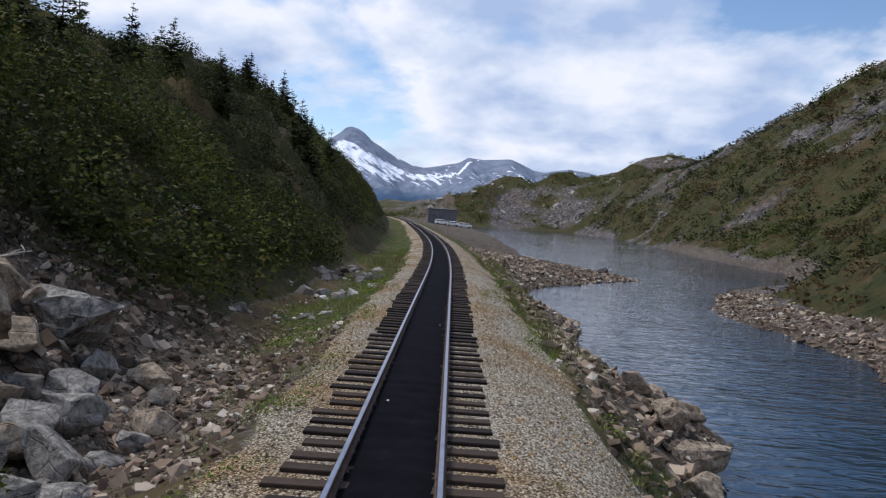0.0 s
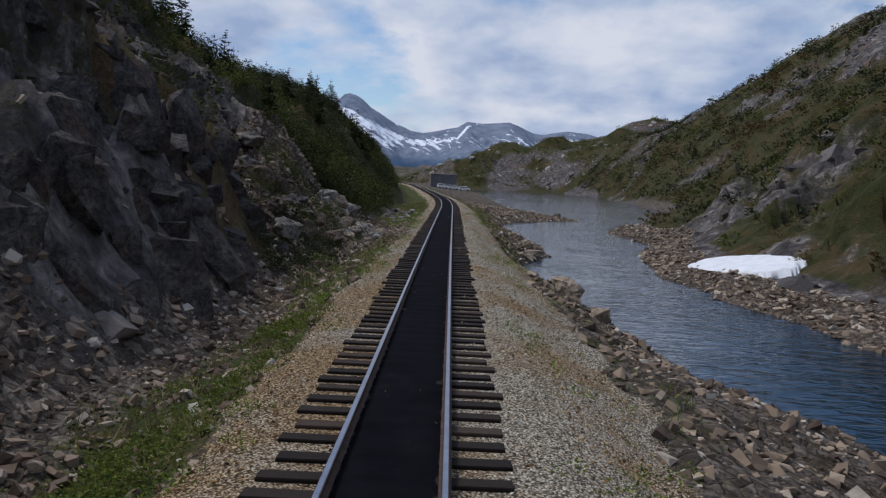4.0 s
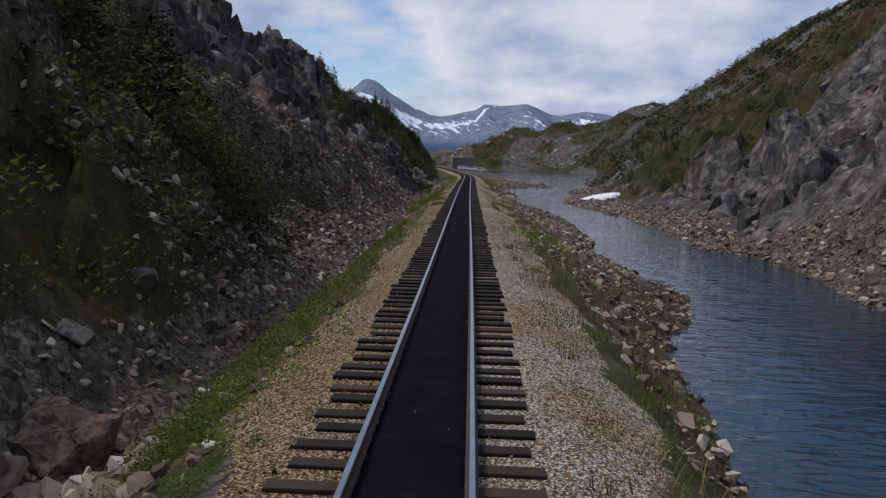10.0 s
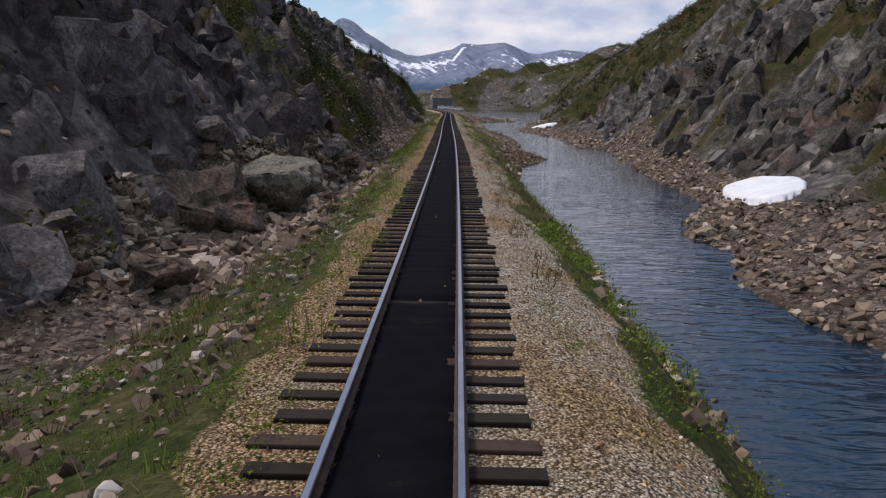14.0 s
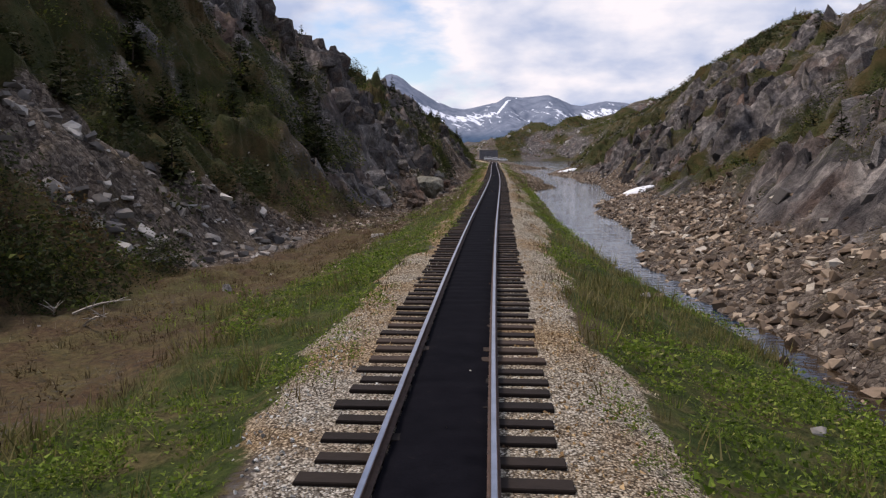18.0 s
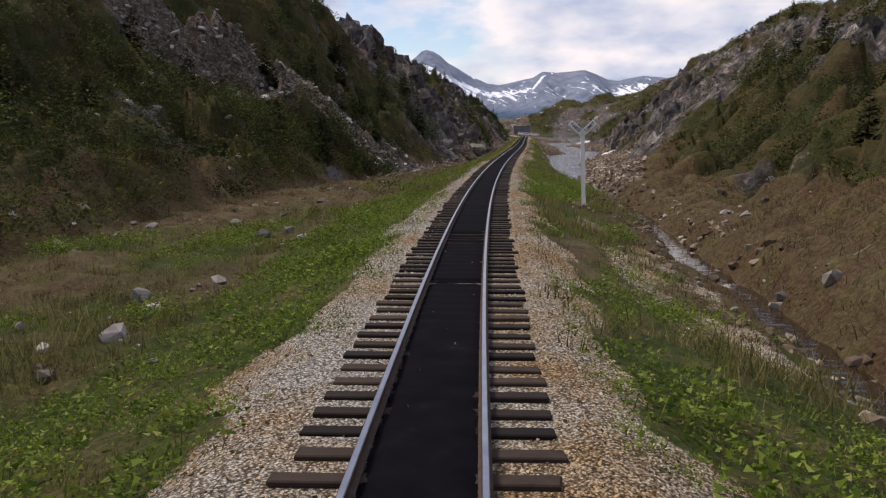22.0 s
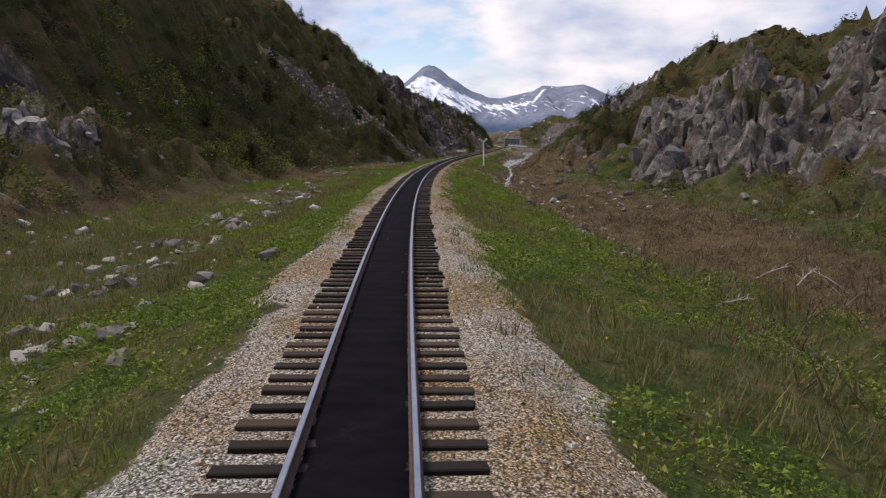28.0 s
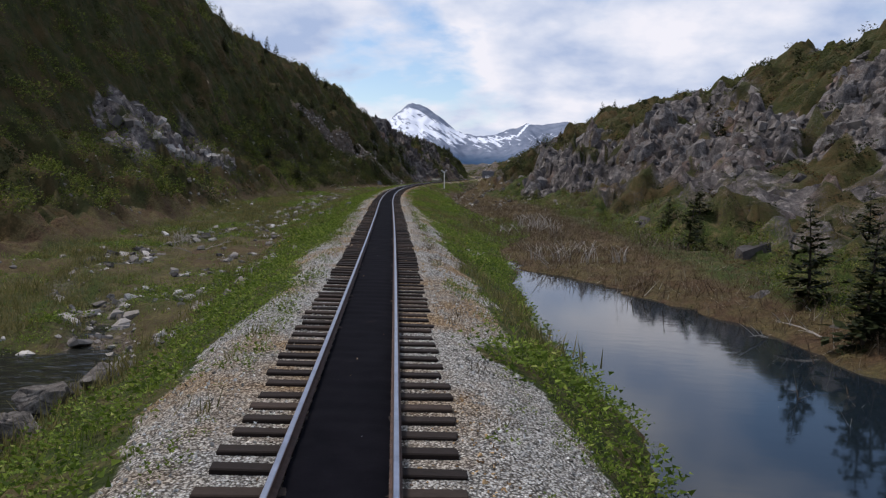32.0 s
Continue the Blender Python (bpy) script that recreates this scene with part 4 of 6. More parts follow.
BALLAST = varied("ballast_stone", [(0.0, (0.12, 0.095, 0.064)), (0.3, (0.35, 0.30, 0.205)), (0.65, (0.58, 0.52, 0.375)), (1.0, (0.84, 0.80, 0.66))], 9.0, bumps=0.0)
TANSTONE = varied("rust_stained_ballast", [(0.0, (0.13, 0.075, 0.036)), (0.5, (0.39, 0.25, 0.115)), (1.0, (0.66, 0.475, 0.255))], 9.0, bumps=0.0)
FRESHSTONE = varied("fresh_ballast_stone", [(0.0, (0.12, 0.115, 0.105)), (0.3, (0.32, 0.315, 0.29)), (0.65, (0.53, 0.53, 0.495)), (1.0, (0.82, 0.825, 0.79))], 9.0, bumps=0.0)

RUSTSTONE = varied("rust_brown_ballast", [(0.0, (0.035, 0.022, 0.015)), (0.5, (0.10, 0.062, 0.038)), (1.0, (0.20, 0.13, 0.08))], 9.0, bumps=0.0)


def leaf_material(name, stops, rough=0.75):
    m, n, l, b = material(name, rough, 0.15)
    rnd = n.new("ShaderNodeNewGeometry").outputs["Random Per Island"]
    col = ramp(n, l, rnd, stops)
    f = noise_tex(n, l, place(n), 0.5, 3)
    col = mixcol(n, l, 0.6, col, ramp(n, l, f, [(0.3, (0.45, 0.5, 0.45)), (0.7, (1, 1, 1))]), 'MULTIPLY')
    l.new(col, b.inputs["Base Color"])
    thin = n.new("ShaderNodeBsdfTranslucent")
    l.new(col, thin.inputs["Color"])
    mix = n.new("ShaderNodeMixShader")
    mix.inputs[0].default_value = 0.3
    l.new(b.outputs[0], mix.inputs[1])
    l.new(thin.outputs[0], mix.inputs[2])
    l.new(mix.outputs[0], n["Material Output"].inputs[0])
    return m


NEEDLE = leaf_material("conifer_needles", [(0.0, (0.020, 0.027, 0.010)), (0.6, (0.040, 0.050, 0.017)), (0.92, (0.062, 0.072, 0.024)), (1.0, (0.10, 0.075, 0.036))])
SHRUB = leaf_material("shrub_leaves", [(0.0, (0.030, 0.046, 0.009)), (0.5, (0.080, 0.102, 0.021)), (0.85, (0.145, 0.16, 0.034)), (1.0, (0.22, 0.165, 0.052))])
ALDER = leaf_material("alder_leaves", [(0.0, (0.052, 0.076, 0.012)), (0.5, (0.135, 0.172, 0.029)), (0.9, (0.225, 0.255, 0.05)), (1.0, (0.30, 0.25, 0.08))])
RUSSET = leaf_material("russet_shrubs", [(0.0, (0.04, 0.025, 0.012)), (0.5, (0.105, 0.068, 0.030)), (0.9, (0.18, 0.115, 0.048)), (1.0, (0.22, 0.18, 0.065))])
SEDGE = leaf_material("brown_sedge", [(0.0, (0.046, 0.034, 0.016)), (0.5, (0.095, 0.070, 0.032)), (0.85, (0.155, 0.115, 0.055)), (1.0, (0.26, 0.21, 0.12))])
BRUSH = leaf_material("brown_brush", [(0.0, (0.05, 0.034, 0.022)), (0.5, (0.12, 0.084, 0.055)), (0.85, (0.215, 0.165, 0.115)), (1.0, (0.46, 0.42, 0.35))])
HERB = leaf_material("green_herbs", [(0.0, (0.058, 0.098, 0.012)), (0.5, (0.152, 0.222, 0.028)), (0.9, (0.275, 0.355, 0.056)), (1.0, (0.40, 0.38, 0.12))])
STRAW = leaf_material("dry_grass", [(0.0, (0.095, 0.095, 0.03)), (0.5, (0.185, 0.17, 0.06)), (1.0, (0.34, 0.285, 0.13))])
BARK = simple("bark", [(0.3, (0.035, 0.026, 0.02)), (0.7, (0.10, 0.08, 0.065))], 8.0)
DEADWOOD = simple("bleached_wood", [(0.3, (0.26, 0.23, 0.20)), (0.7, (0.52, 0.48, 0.43))], 8.0)
SNOW = simple("old_snow", [(0.3, (0.66, 0.68, 0.72)), (0.7, (0.86, 0.88, 0.90))], 1.6, 0.6, 0, 0.3, 0, 0.4, 0.1)


def hull_points(rg, n, shape=(1, 1, 1)):
    bm = bmesh.new()
    for _ in range(n):
        v = Vector((rg.gauss(0, 1), rg.gauss(0, 1), rg.gauss(0, 1))).normalized() * rg.uniform(0.75, 1.0)
        # pushed towards a box, as broken stone is
        k = max(abs(c) for c in v)
        v = v * (0.55 + 0.45 / k) * 0.6
        bm.verts.new((v.x * shape[0], v.y * shape[1], v.z * shape[2]))
    bmesh.ops.convex_hull(bm, input=bm.verts[:])
    for v in [v for v in bm.verts if not v.link_faces]:
        bm.verts.remove(v)
    bmesh.ops.triangulate(bm, faces=bm.faces[:])
    bm.verts.index_update()
    out = np.array([v.co[:] for v in bm.verts]), np.array([[v.index for v in f.verts] for f in bm.faces])
    bm.free()
    return out


RG = random.Random(11)
PEBBLES = [hull_points(RG, 6, (1.15, 1.0, 0.95)) for _ in range(8)]
SLABS = [hull_points(RG, 14, (1.0, RG.uniform(0.6, 1), RG.uniform(0.5, 0.8))) for _ in range(8)]


def joint_block(rg, shape):
    """A block split along its joints: eight uneven corners, some broken off."""
    bm = bmesh.new()
    for x in (-1, 1):
        for y in (-1, 1):
            for z in (-1, 1):
                k = 0.55 if rg.random() < 0.2 else 1.0
                bm.verts.new((x * shape[0] * k * rg.uniform(0.38, 0.55), y * shape[1] * k * rg.uniform(0.38, 0.55), z * shape[2] * rg.uniform(0.36, 0.55)))
    bmesh.ops.convex_hull(bm, input=bm.verts[:])
    for v in [v for v in bm.verts if not v.link_faces]:
        bm.verts.remove(v)
    bmesh.ops.triangulate(bm, faces=bm.faces[:])
    bm.verts.index_update()
    out = np.array([v.co[:] for v in bm.verts]), np.array([[v.index for v in f.verts] for f in bm.faces])
    bm.free()
    return out


JOINTED = [hull_points(RG, 13, (1.0, RG.uniform(0.5, 0.8), RG.uniform(0.55, 1.0))) for _ in range(10)] + [joint_block(RG, (0.9, RG.uniform(0.45, 0.8), RG.uniform(0.5, 0.9))) for _ in range(5)]
STONES = [joint_block(RG, (1.0, RG.uniform(0.55, 0.9), RG.uniform(0.16, 0.42))) for _ in range(16)]
NR = np.random.default_rng(5)


def turns(n, tilt, joints=False):
    """Random turns, tilted by about so many degrees: any heading, or the headings of the rock's joints."""
    a = NR.uniform(0, 2 * np.pi, n)
    if joints:
        a = 0.4 + NR.integers(0, 4, n) * np.pi / 2 + NR.normal(0, 0.14, n)
    b, c = NR.normal(0, radians(tilt), n), NR.normal(0, radians(tilt), n) + (0.16 if joints else 0)
    z = np.zeros(n)
    o = z + 1
    ra = np.stack([np.cos(a), -np.sin(a), z, np.sin(a), np.cos(a), z, z, z, o], -1).reshape(-1, 3, 3)
    rb = np.stack([o, z, z, z, np.cos(b), -np.sin(b), z, np.sin(b), np.cos(b)], -1).reshape(-1, 3, 3)
    rc = np.stack([np.cos(c), z, np.sin(c), z, o, z, -np.sin(c), z, np.cos(c)], -1).reshape(-1, 3, 3)
    return rb @ rc @ ra


def joined(name, shapes, spots, sizes, turn, mat, label, category, smooth=False):
    """Many small copies of a few shapes, as one mesh."""
    pick = NR.integers(0, len(shapes), len(spots))
    vs, fs, base = [], [], 0
    for k, (v, f) in enumerate(shapes):
        m = pick == k
        if not m.any():
            continue
        w = np.einsum('nij,nvj->nvi', turn[m], v[None] * sizes[m].reshape(m.sum(), 1, -1)) + spots[m][:, None]
        vs.append(w.reshape(-1, 3))
        fs.append((f[None] + (np.arange(m.sum()) * len(v))[:, None, None] + base).reshape(-1, 3))
        base += m.sum() * len(v)
    vs, fs = np.concatenate(vs), np.concatenate(fs)
    me = bpy.data.meshes.new(name)
    me.vertices.add(len(vs))
    me.vertices.foreach_set("co", vs.ravel().astype(np.float32))
    me.loops.add(fs.size)
    me.loops.foreach_set("vertex_index", fs.ravel().astype(np.int32))
    me.polygons.add(len(fs))
    me.polygons.foreach_set("loop_start", np.arange(0, fs.size, 3, dtype=np.int32))
    me.polygons.foreach_set("loop_total", np.full(len(fs), 3, np.int32))
    me.polygons.foreach_set("use_smooth", np.full(len(fs), smooth))
    me.materials.append(mat)
    me.update()
    return tagged(new(name, me), label, category, kind="stuff")


def sow(n, s0, s1, d0, d1, mask):
    """Points of the plan, kept with the chance that mask(s, d, z, masks) gives."""
    s, d = NR.uniform(s0, s1, n), NR.uniform(d0, d1, n)
    z = ground_z(s, d)
    keep = NR.uniform(0, 1, n) < mask(s, d, z, cover_masks(s, d, z))
    return s[keep], d[keep], z[keep]


def sizes_between(n, lo, hi, power):
    return lo + (hi - lo) * NR.uniform(0, 1, n) ** power


# talus on the left
s, d, z = sow(88000, -20, 135, -17, -1.9, lambda s, d, z, m: np.where(m["rubble"] > 0.35, 0.92, np.where(-d > 4, 0.05, 0.02)) * (m["gravel"] < 0.7) * np.where(d < -11, 0.7, 1) * np.where((s > 75) & (d > -7), 0.5, 1))
size = sizes_between(len(s), 0.07, 0.36, 3.2) * np.where((s > 72) | (d > -5), 0.75, 1)
joined("talus", STONES + SLABS, track(s, d, z + size * 0.04), size, turns(len(s), 32), TALUS, "broken grey-brown talus stones below the cliff", "rubble")
s, d, z = sow(60000, -60, 345, -36, -2.3, lambda s, d, z, m: np.where((s > -20) & (s < 135) & (d > -17), 0, np.where(m["rubble"] > 0.4, 0.92, 0.0)) * (m["gravel"] < 0.7) * (z > -3.2))
size = sizes_between(len(s), 0.1, 0.75, 2.8)
joined("scree", STONES + SLABS, track(s, d, z + size * 0.04), size, turns(len(s), 18), SLATE, "grey broken scree on the slope and in the meadow", "rubble")
# banks of the river
s, d, z = sow(84000, -80, 172, 2.4, 23, lambda s, d, z, m: np.where(m["rubble"] > 0.4, 0.88, m["rubble"] * 0.1) * (m["gravel"] < 0.7) * (z > -2.75))
size = sizes_between(len(s), 0.08, 0.44, 3.0) * np.where((d < 9) & (s > 10) & (s < 120), 0.8, np.where((s > 112) & (d > 7), 1.15, 1))
joined("bank_stones", STONES + SLABS, track(s, d, z + size * 0.04), size, turns(len(s), 26), BANKSTONE, "angular tan and brown stones on the river banks", "rubble")
s, d, z = sow(26000, -30, 150, -4.6, -1.75, lambda s, d, z, m: np.where((m["gravel"] < 0.62) & (m["grass"] < 0.6), 0.9, 0.1) * np.where((s > 62) & (s < 100), 0.25, 1))
size = sizes_between(len(s), 0.03, 0.13, 2.6)
joined("shoulder_stones", SLABS, track(s, d, z + size * 0.05), size, turns(len(s), 24), BANKSTONE, "small tan and grey stones spilled over the ballast shoulder", "rubble")
FALLEN = varied("fallen_cliff_stone", [(0.0, (0.065, 0.047, 0.034)), (0.35, (0.16, 0.118, 0.084)), (0.7, (0.275, 0.212, 0.155)), (0.92, (0.38, 0.32, 0.26)), (1.0, (0.55, 0.50, 0.43))], 3.0)
s, d, z = sow(14000, 79, 112, -9.2, -3.2, lambda s, d, z, m: np.where((m["rubble"] > 0.45) & (m["gravel"] < 0.5), 0.75, 0.02))
size = sizes_between(len(s), 0.09, 0.6, 3.0)
joined("fallen_stones", STONES + SLABS, track(s, d, z + size * 0.03), size, turns(len(s), 24), FALLEN, "tan and grey stones fallen from the cliff", "rubble")
s, d, z = sow(6000, 158, 262, 5.4, 11.5, lambda s, d, z, m: np.where(fractal(s / 3, d / 1.5, 2, 443) > 0.46, 0.6, 0.1) * (np.abs(d - np.interp(s, SHORE[0], SHORE[1][:, 0]) - 0.4) < 1.1 + 0.8 * (s < 200)))
size = sizes_between(len(s), 0.06, 0.42, 2.6)
joined("creek_stones", SLABS, track(s, d, z + size * 0.05), size, turns(len(s), 20), FALLEN, "tan stones along the muddy creek", "rubble")
# stones in the meadow and the bog
s, d, z = sow(12000, 150, 345, -26, 20, lambda s, d, z, m: np.where((np.abs(d) > 3.4) & (z > -3.2) & (m["gravel"] < 0.3), np.where(d < -4.5, np.where(s > 225, 0.7, 0.45), np.where((d > 7) & (s > 180) & (s < 256), 0.45, np.where((d > 0) & (s > 256), 0, 0.05))), 0) * (fractal(s / 6, d / 5, 2, 401) > 0.48))
size = sizes_between(len(s), 0.08, 0.6, 3.4)
s0, d0 = NR.uniform(292, 332, 900), -NR.uniform(4.6, 9.5, 900)
keep = fractal(s0 / 3, d0 / 1.8, 2, 405) > 0.5
s, d, z = np.append(s, s0[keep]), np.append(d, d0[keep]), np.append(z, ground_z(s0[keep], d0[keep]))
size = np.append(size, sizes_between(keep.sum(), 0.07, 0.42, 2.4))
joined("meadow_stones", SLABS, track(s, d, z + size * 0.1), size, turns(len(s), 14), SLATE, "pale stones lying in the meadow", "rubble")


def steepness(s, d):
    return np.abs(ground_z(s, d + 0.6) - ground_z(s, d - 0.6)) / 1.2


# bedrock breaking out of the slopes
s, d, z = sow(30000, -60, 345, -50, -5, lambda s, d, z, m: np.where((m["heath"] < 0.5) & (m["rubble"] < 0.5) & (steepness(s, d) > 0.45), 0.3, 0.0) * np.where(d < -27, 0.5, 1) * (m["soil"] < 0.5))
size = sizes_between(len(s), 0.2, 1.9, 3.0)
joined("crag_blocks", JOINTED, track(s, d, z - size * 0.26), size, turns(len(s), 20, True), CRAG, "dark jointed crag rock in the hillside", "rock")
s, d, z = sow(30000, -150, 345, 12, 66, lambda s, d, z, m: np.where((m["heath"] < 0.5) & (m["rubble"] < 0.5) & (steepness(s, d) > 0.28), 0.32 + 0.4 * (knolls(s, d) > 0.1), 0.0) * np.where(s < -30, 0.5, 1))
size = sizes_between(len(s), 0.2, 2.0, 3.0)
joined("cliff_blocks", JOINTED, track(s, d, z - size * 0.26), size, turns(len(s), 20, True), PALE, "grey jointed rock breaking out of the hillside", "rock")
s, d, z = sow(7000, -260, -30, 30, 125, lambda s, d, z, m: np.where(m["heath"] < 0.5, 0.8, 0.03) * (z > 0))
size = sizes_between(len(s), 0.6, 3.4, 2.2)
joined("far_cliff_blocks", JOINTED, track(s, d, z - size * 0.28), size, turns(len(s), 20, True), PALE, "grey rock outcrops on the far hillside", "rock")


s, d, z = sow(2600, -520, -335, 20, 200, lambda s, d, z, m: np.where((m["heath"] < 0.6) | (fractal(s / 14, d / 10, 2, 441) > 0.6), 0.5, 0.05) * (z > 0))
size = sizes_between(len(s), 0.8, 5.5, 2.4)
joined("lake_head_rocks", JOINTED, track(s, d, z - size * 0.25), size, turns(len(s), 20, True), SLATE, "pale grey rock outcrops on the hills beyond the lake", "rock")
# broken faces of the grey knolls
FRESH = varied("fresh_grey_rock", [(0.0, (0.09, 0.083, 0.08)), (0.5, (0.22, 0.205, 0.195)), (1.0, (0.42, 0.40, 0.375))], 2.4, bumps=0.8, dist=0.1)
s, d, z = sow(5000, 204, 296, 15, 62, lambda s, d, z, m: np.where((knolls(s, d) > 0.1) & (m["heath"] < 0.5), 0.6, 0.0))
size = sizes_between(len(s), 0.2, 0.9, 2.5)
joined("knoll_blocks", JOINTED, track(s, d, z - size * 0.1), size, turns(len(s), 20, True), FRESH, "fresh grey fractured rock of the knolls behind the bog", "rock")
s, d, z = sow(5000, 236, 316, -36, -18, lambda s, d, z, m: np.where((knolls(s, d) > 0.1) & (m["heath"] < 0.5), 0.8, 0.0))
size = sizes_between(len(s), 0.3, 2.0, 2.4)
joined("crag_outcrop", JOINTED, track(s, d, z - size * 0.2), size, turns(len(s), 22, True), FRESH, "grey fractured crag at the foot of the slope", "rock")
# great slabs and buttresses of the cliffs
BUTTRESS = [hull_points(RG, 18, (RG.uniform(0.7, 1.0), RG.uniform(0.5, 0.8), RG.uniform(0.9, 1.5))) for _ in range(9)]
LEDGES = [joint_block(RG, (1.0, RG.uniform(0.6, 0.9), RG.uniform(0.35, 0.6))) for _ in range(8)]
CLIFF = boulder_material("cliff_slab_rock", (0.022, 0.02, 0.02), (0.072, 0.065, 0.062), (0.18, 0.163, 0.15), (0.11, 0.07, 0.05))
GREYCLIFF = boulder_material("grey_cliff_slab_rock", (0.055, 0.052, 0.052), (0.15, 0.14, 0.136), (0.30, 0.285, 0.27), (0.14, 0.10, 0.075))
for name, s0, s1, d0, d1, n, hi, mat in (("cliff_ledges", -8, 18, -20, -5.4, 700, 1.7, CLIFF), ("cliff_slabs", 8, 52, -20, -4.5, 800, 2.4, CLIFF), ("cliff_slabs", 76, 104, -23, -6.4, 420, 3.0, CLIFF), ("grey_cliff_slabs", 100, 215, -34, -8, 700, 3.4, GREYCLIFF),
                                         ("bank_cliff_slabs", -30, 92, 19, 42, 600, 2.6, CLIFF), ("bank_cliff_slabs", 52, 92, 17, 30, 420, 3.2, CLIFF), ("bank_cliff_slabs", 96, 205, 14, 46, 520, 3.4, GREYCLIFF), ("knoll_slabs", 205, 296, 16, 62, 2200, 3.0, GREYCLIFF)):
    s, d, z = sow(n, s0, s1, d0, d1, lambda s, d, z, m: np.where((m["heath"] < 0.52) & (m["rubble"] < 0.5) & ((steepness(s, d) > 0.5) | (knolls(s, d) > 0.3)), 0.85, 0.0) * ((s < 205) | (knolls(s, d) > 0.1)))
    size = sizes_between(len(s), 0.8, hi, 1.6)
    joined(name, LEDGES if name == "cliff_ledges" else BUTTRESS, track(s, d, z - size * 0.38), size, turns(len(s), 13, True), mat, "dark jointed slabs of the cliff face" if mat is CLIFF else "grey jointed slabs of the cliff face", "rock")

# ballast
s, d, z = sow(225000, -30, 345, -3.8, 4.2, lambda s, d, z, m: (m["gravel"] > np.where(d < 0, 0.18, 0.4)) * np.where(np.abs(d) < 0.42, np.where(((s > 197.2) & (s < 199.2)) | ((s > 203.7) & (s < 204.2)) | ((s > 231.4) & (s < 231.8)), 1, 0.006), np.where(np.abs(d) < 0.56, 0, np.clip(m["gravel"] * 1.3, 0, 1))) * np.interp(s, [-40, 0, 345], [0.5, 1, 1]))
z = np.where(np.abs(d) < 0.43, np.where(((s > 197.2) & (s < 199.2)) | ((s > 203.7) & (s < 204.2)) | ((s > 231.4) & (s < 231.8)), -0.2, -0.136), np.where(np.abs(d) < 1.2, -0.215 + 0.05 * (fractal(s / 2.2, d / 0.5, 2, 413) - 0.3), z))
tan = fractal(s / 5, d / 1.2, 3, 411) + np.where(np.abs(d) < 1.3, 0.12, 0.0) + np.where((d < 0) & (s > 27) & (s < 150), np.where(d > -2.6, 0.4, 0.2), np.where(s > 265, -0.12, np.where((d < 0) & (s > 150), -0.1, 0.0)))
size = sizes_between(len(s), 0.02, 0.052, 1.7)
spots, tw = track(s, d, z + size * 0.2), turns(len(s), 60)
m = tan < 0.54
soot = (np.abs(d) < np.where(NR.uniform(0, 1, len(s)) < 0.5, np.where((d < 0) & (s < 150), 1.15, 0.7), 0.78)) & (np.abs(d) > 0.5)
joined("rust_stained_stones", PEBBLES, spots[soot], size[soot], tw[soot], RUSTSTONE, "dark rust-brown stones beside the rails", "ballast")
m, rest = m & ~soot, ~m & ~soot
fresh = m & (fractal(s / 9, d / 1.6, 2, 415) + np.interp(s, [150, 170, 262, 300], [-0.4, 0.05, 0.05, 0.25]) + np.where(d < 0, 0.12, -0.1) > 0.5)
joined("fresh_ballast", PEBBLES, spots[fresh], size[fresh], tw[fresh], FRESHSTONE, "pale blue-grey crushed stone newly tipped beside the track", "ballast")
m = m & ~fresh
joined("ballast", PEBBLES, spots[m], size[m], tw[m], BALLAST, "grey crushed stone ballast along the track", "ballast")
joined("stained_ballast", PEBBLES, spots[rest], size[rest], tw[rest], TANSTONE, "rust-stained ballast along the track", "ballast")


# ---- leaves ----
def leaf_cluster(rg, n, radius, height, leaf, up=0.3, flat=0.6):
    """A clump of small pointed leaves."""
    v, f = [], []
    for _ in range(n):
        a = rg.uniform(0, 2 * math.pi)
        r = radius * math.sqrt(rg.uniform(0, 1))
        c = Vector((r * math.cos(a), r * math.sin(a), height * rg.uniform(0.05, 1.0) * (1 - 0.55 * (r / radius) ** 2)))
        u = Vector((math.cos(a + rg.uniform(-1, 1)), math.sin(a + rg.uniform(-1, 1)), rg.uniform(-flat, flat) + up)).normalized()
        w = u.cross(Vector((rg.gauss(0, 1), rg.gauss(0, 1), rg.gauss(0, 1)))).normalized()
        k = leaf * rg.uniform(0.6, 1.3)
        b = len(v)
        v += [c - u * k * 0.5 + w * k * 0.4, c + u * k * 0.75, c - u * k * 0.5 - w * k * 0.4]
        f += [(b, b + 1, b + 2)]
    return np.array([p[:] for p in v]), np.array(f)


def blade_tuft(rg, n, height, spread, width):
    v, f = [], []
    for _ in range(n):
        a = rg.uniform(0, 2 * math.pi)
        lean, h = rg.uniform(0.1, 0.9), height * rg.uniform(0.5, 1.1)
        o = Vector((rg.gauss(0, spread), rg.gauss(0, spread), 0))
        u, w = Vector((math.cos(a), math.sin(a), 0)), Vector((-math.sin(a), math.cos(a), 0))
        b = len(v)
        v += [o - w * width * 1.4, o + w * width * 1.4, o + u * h * lean + Vector((0, 0, h))]
        f += [(b, b + 1, b + 2)]
    return np.array([p[:] for p in v]), np.array(f)


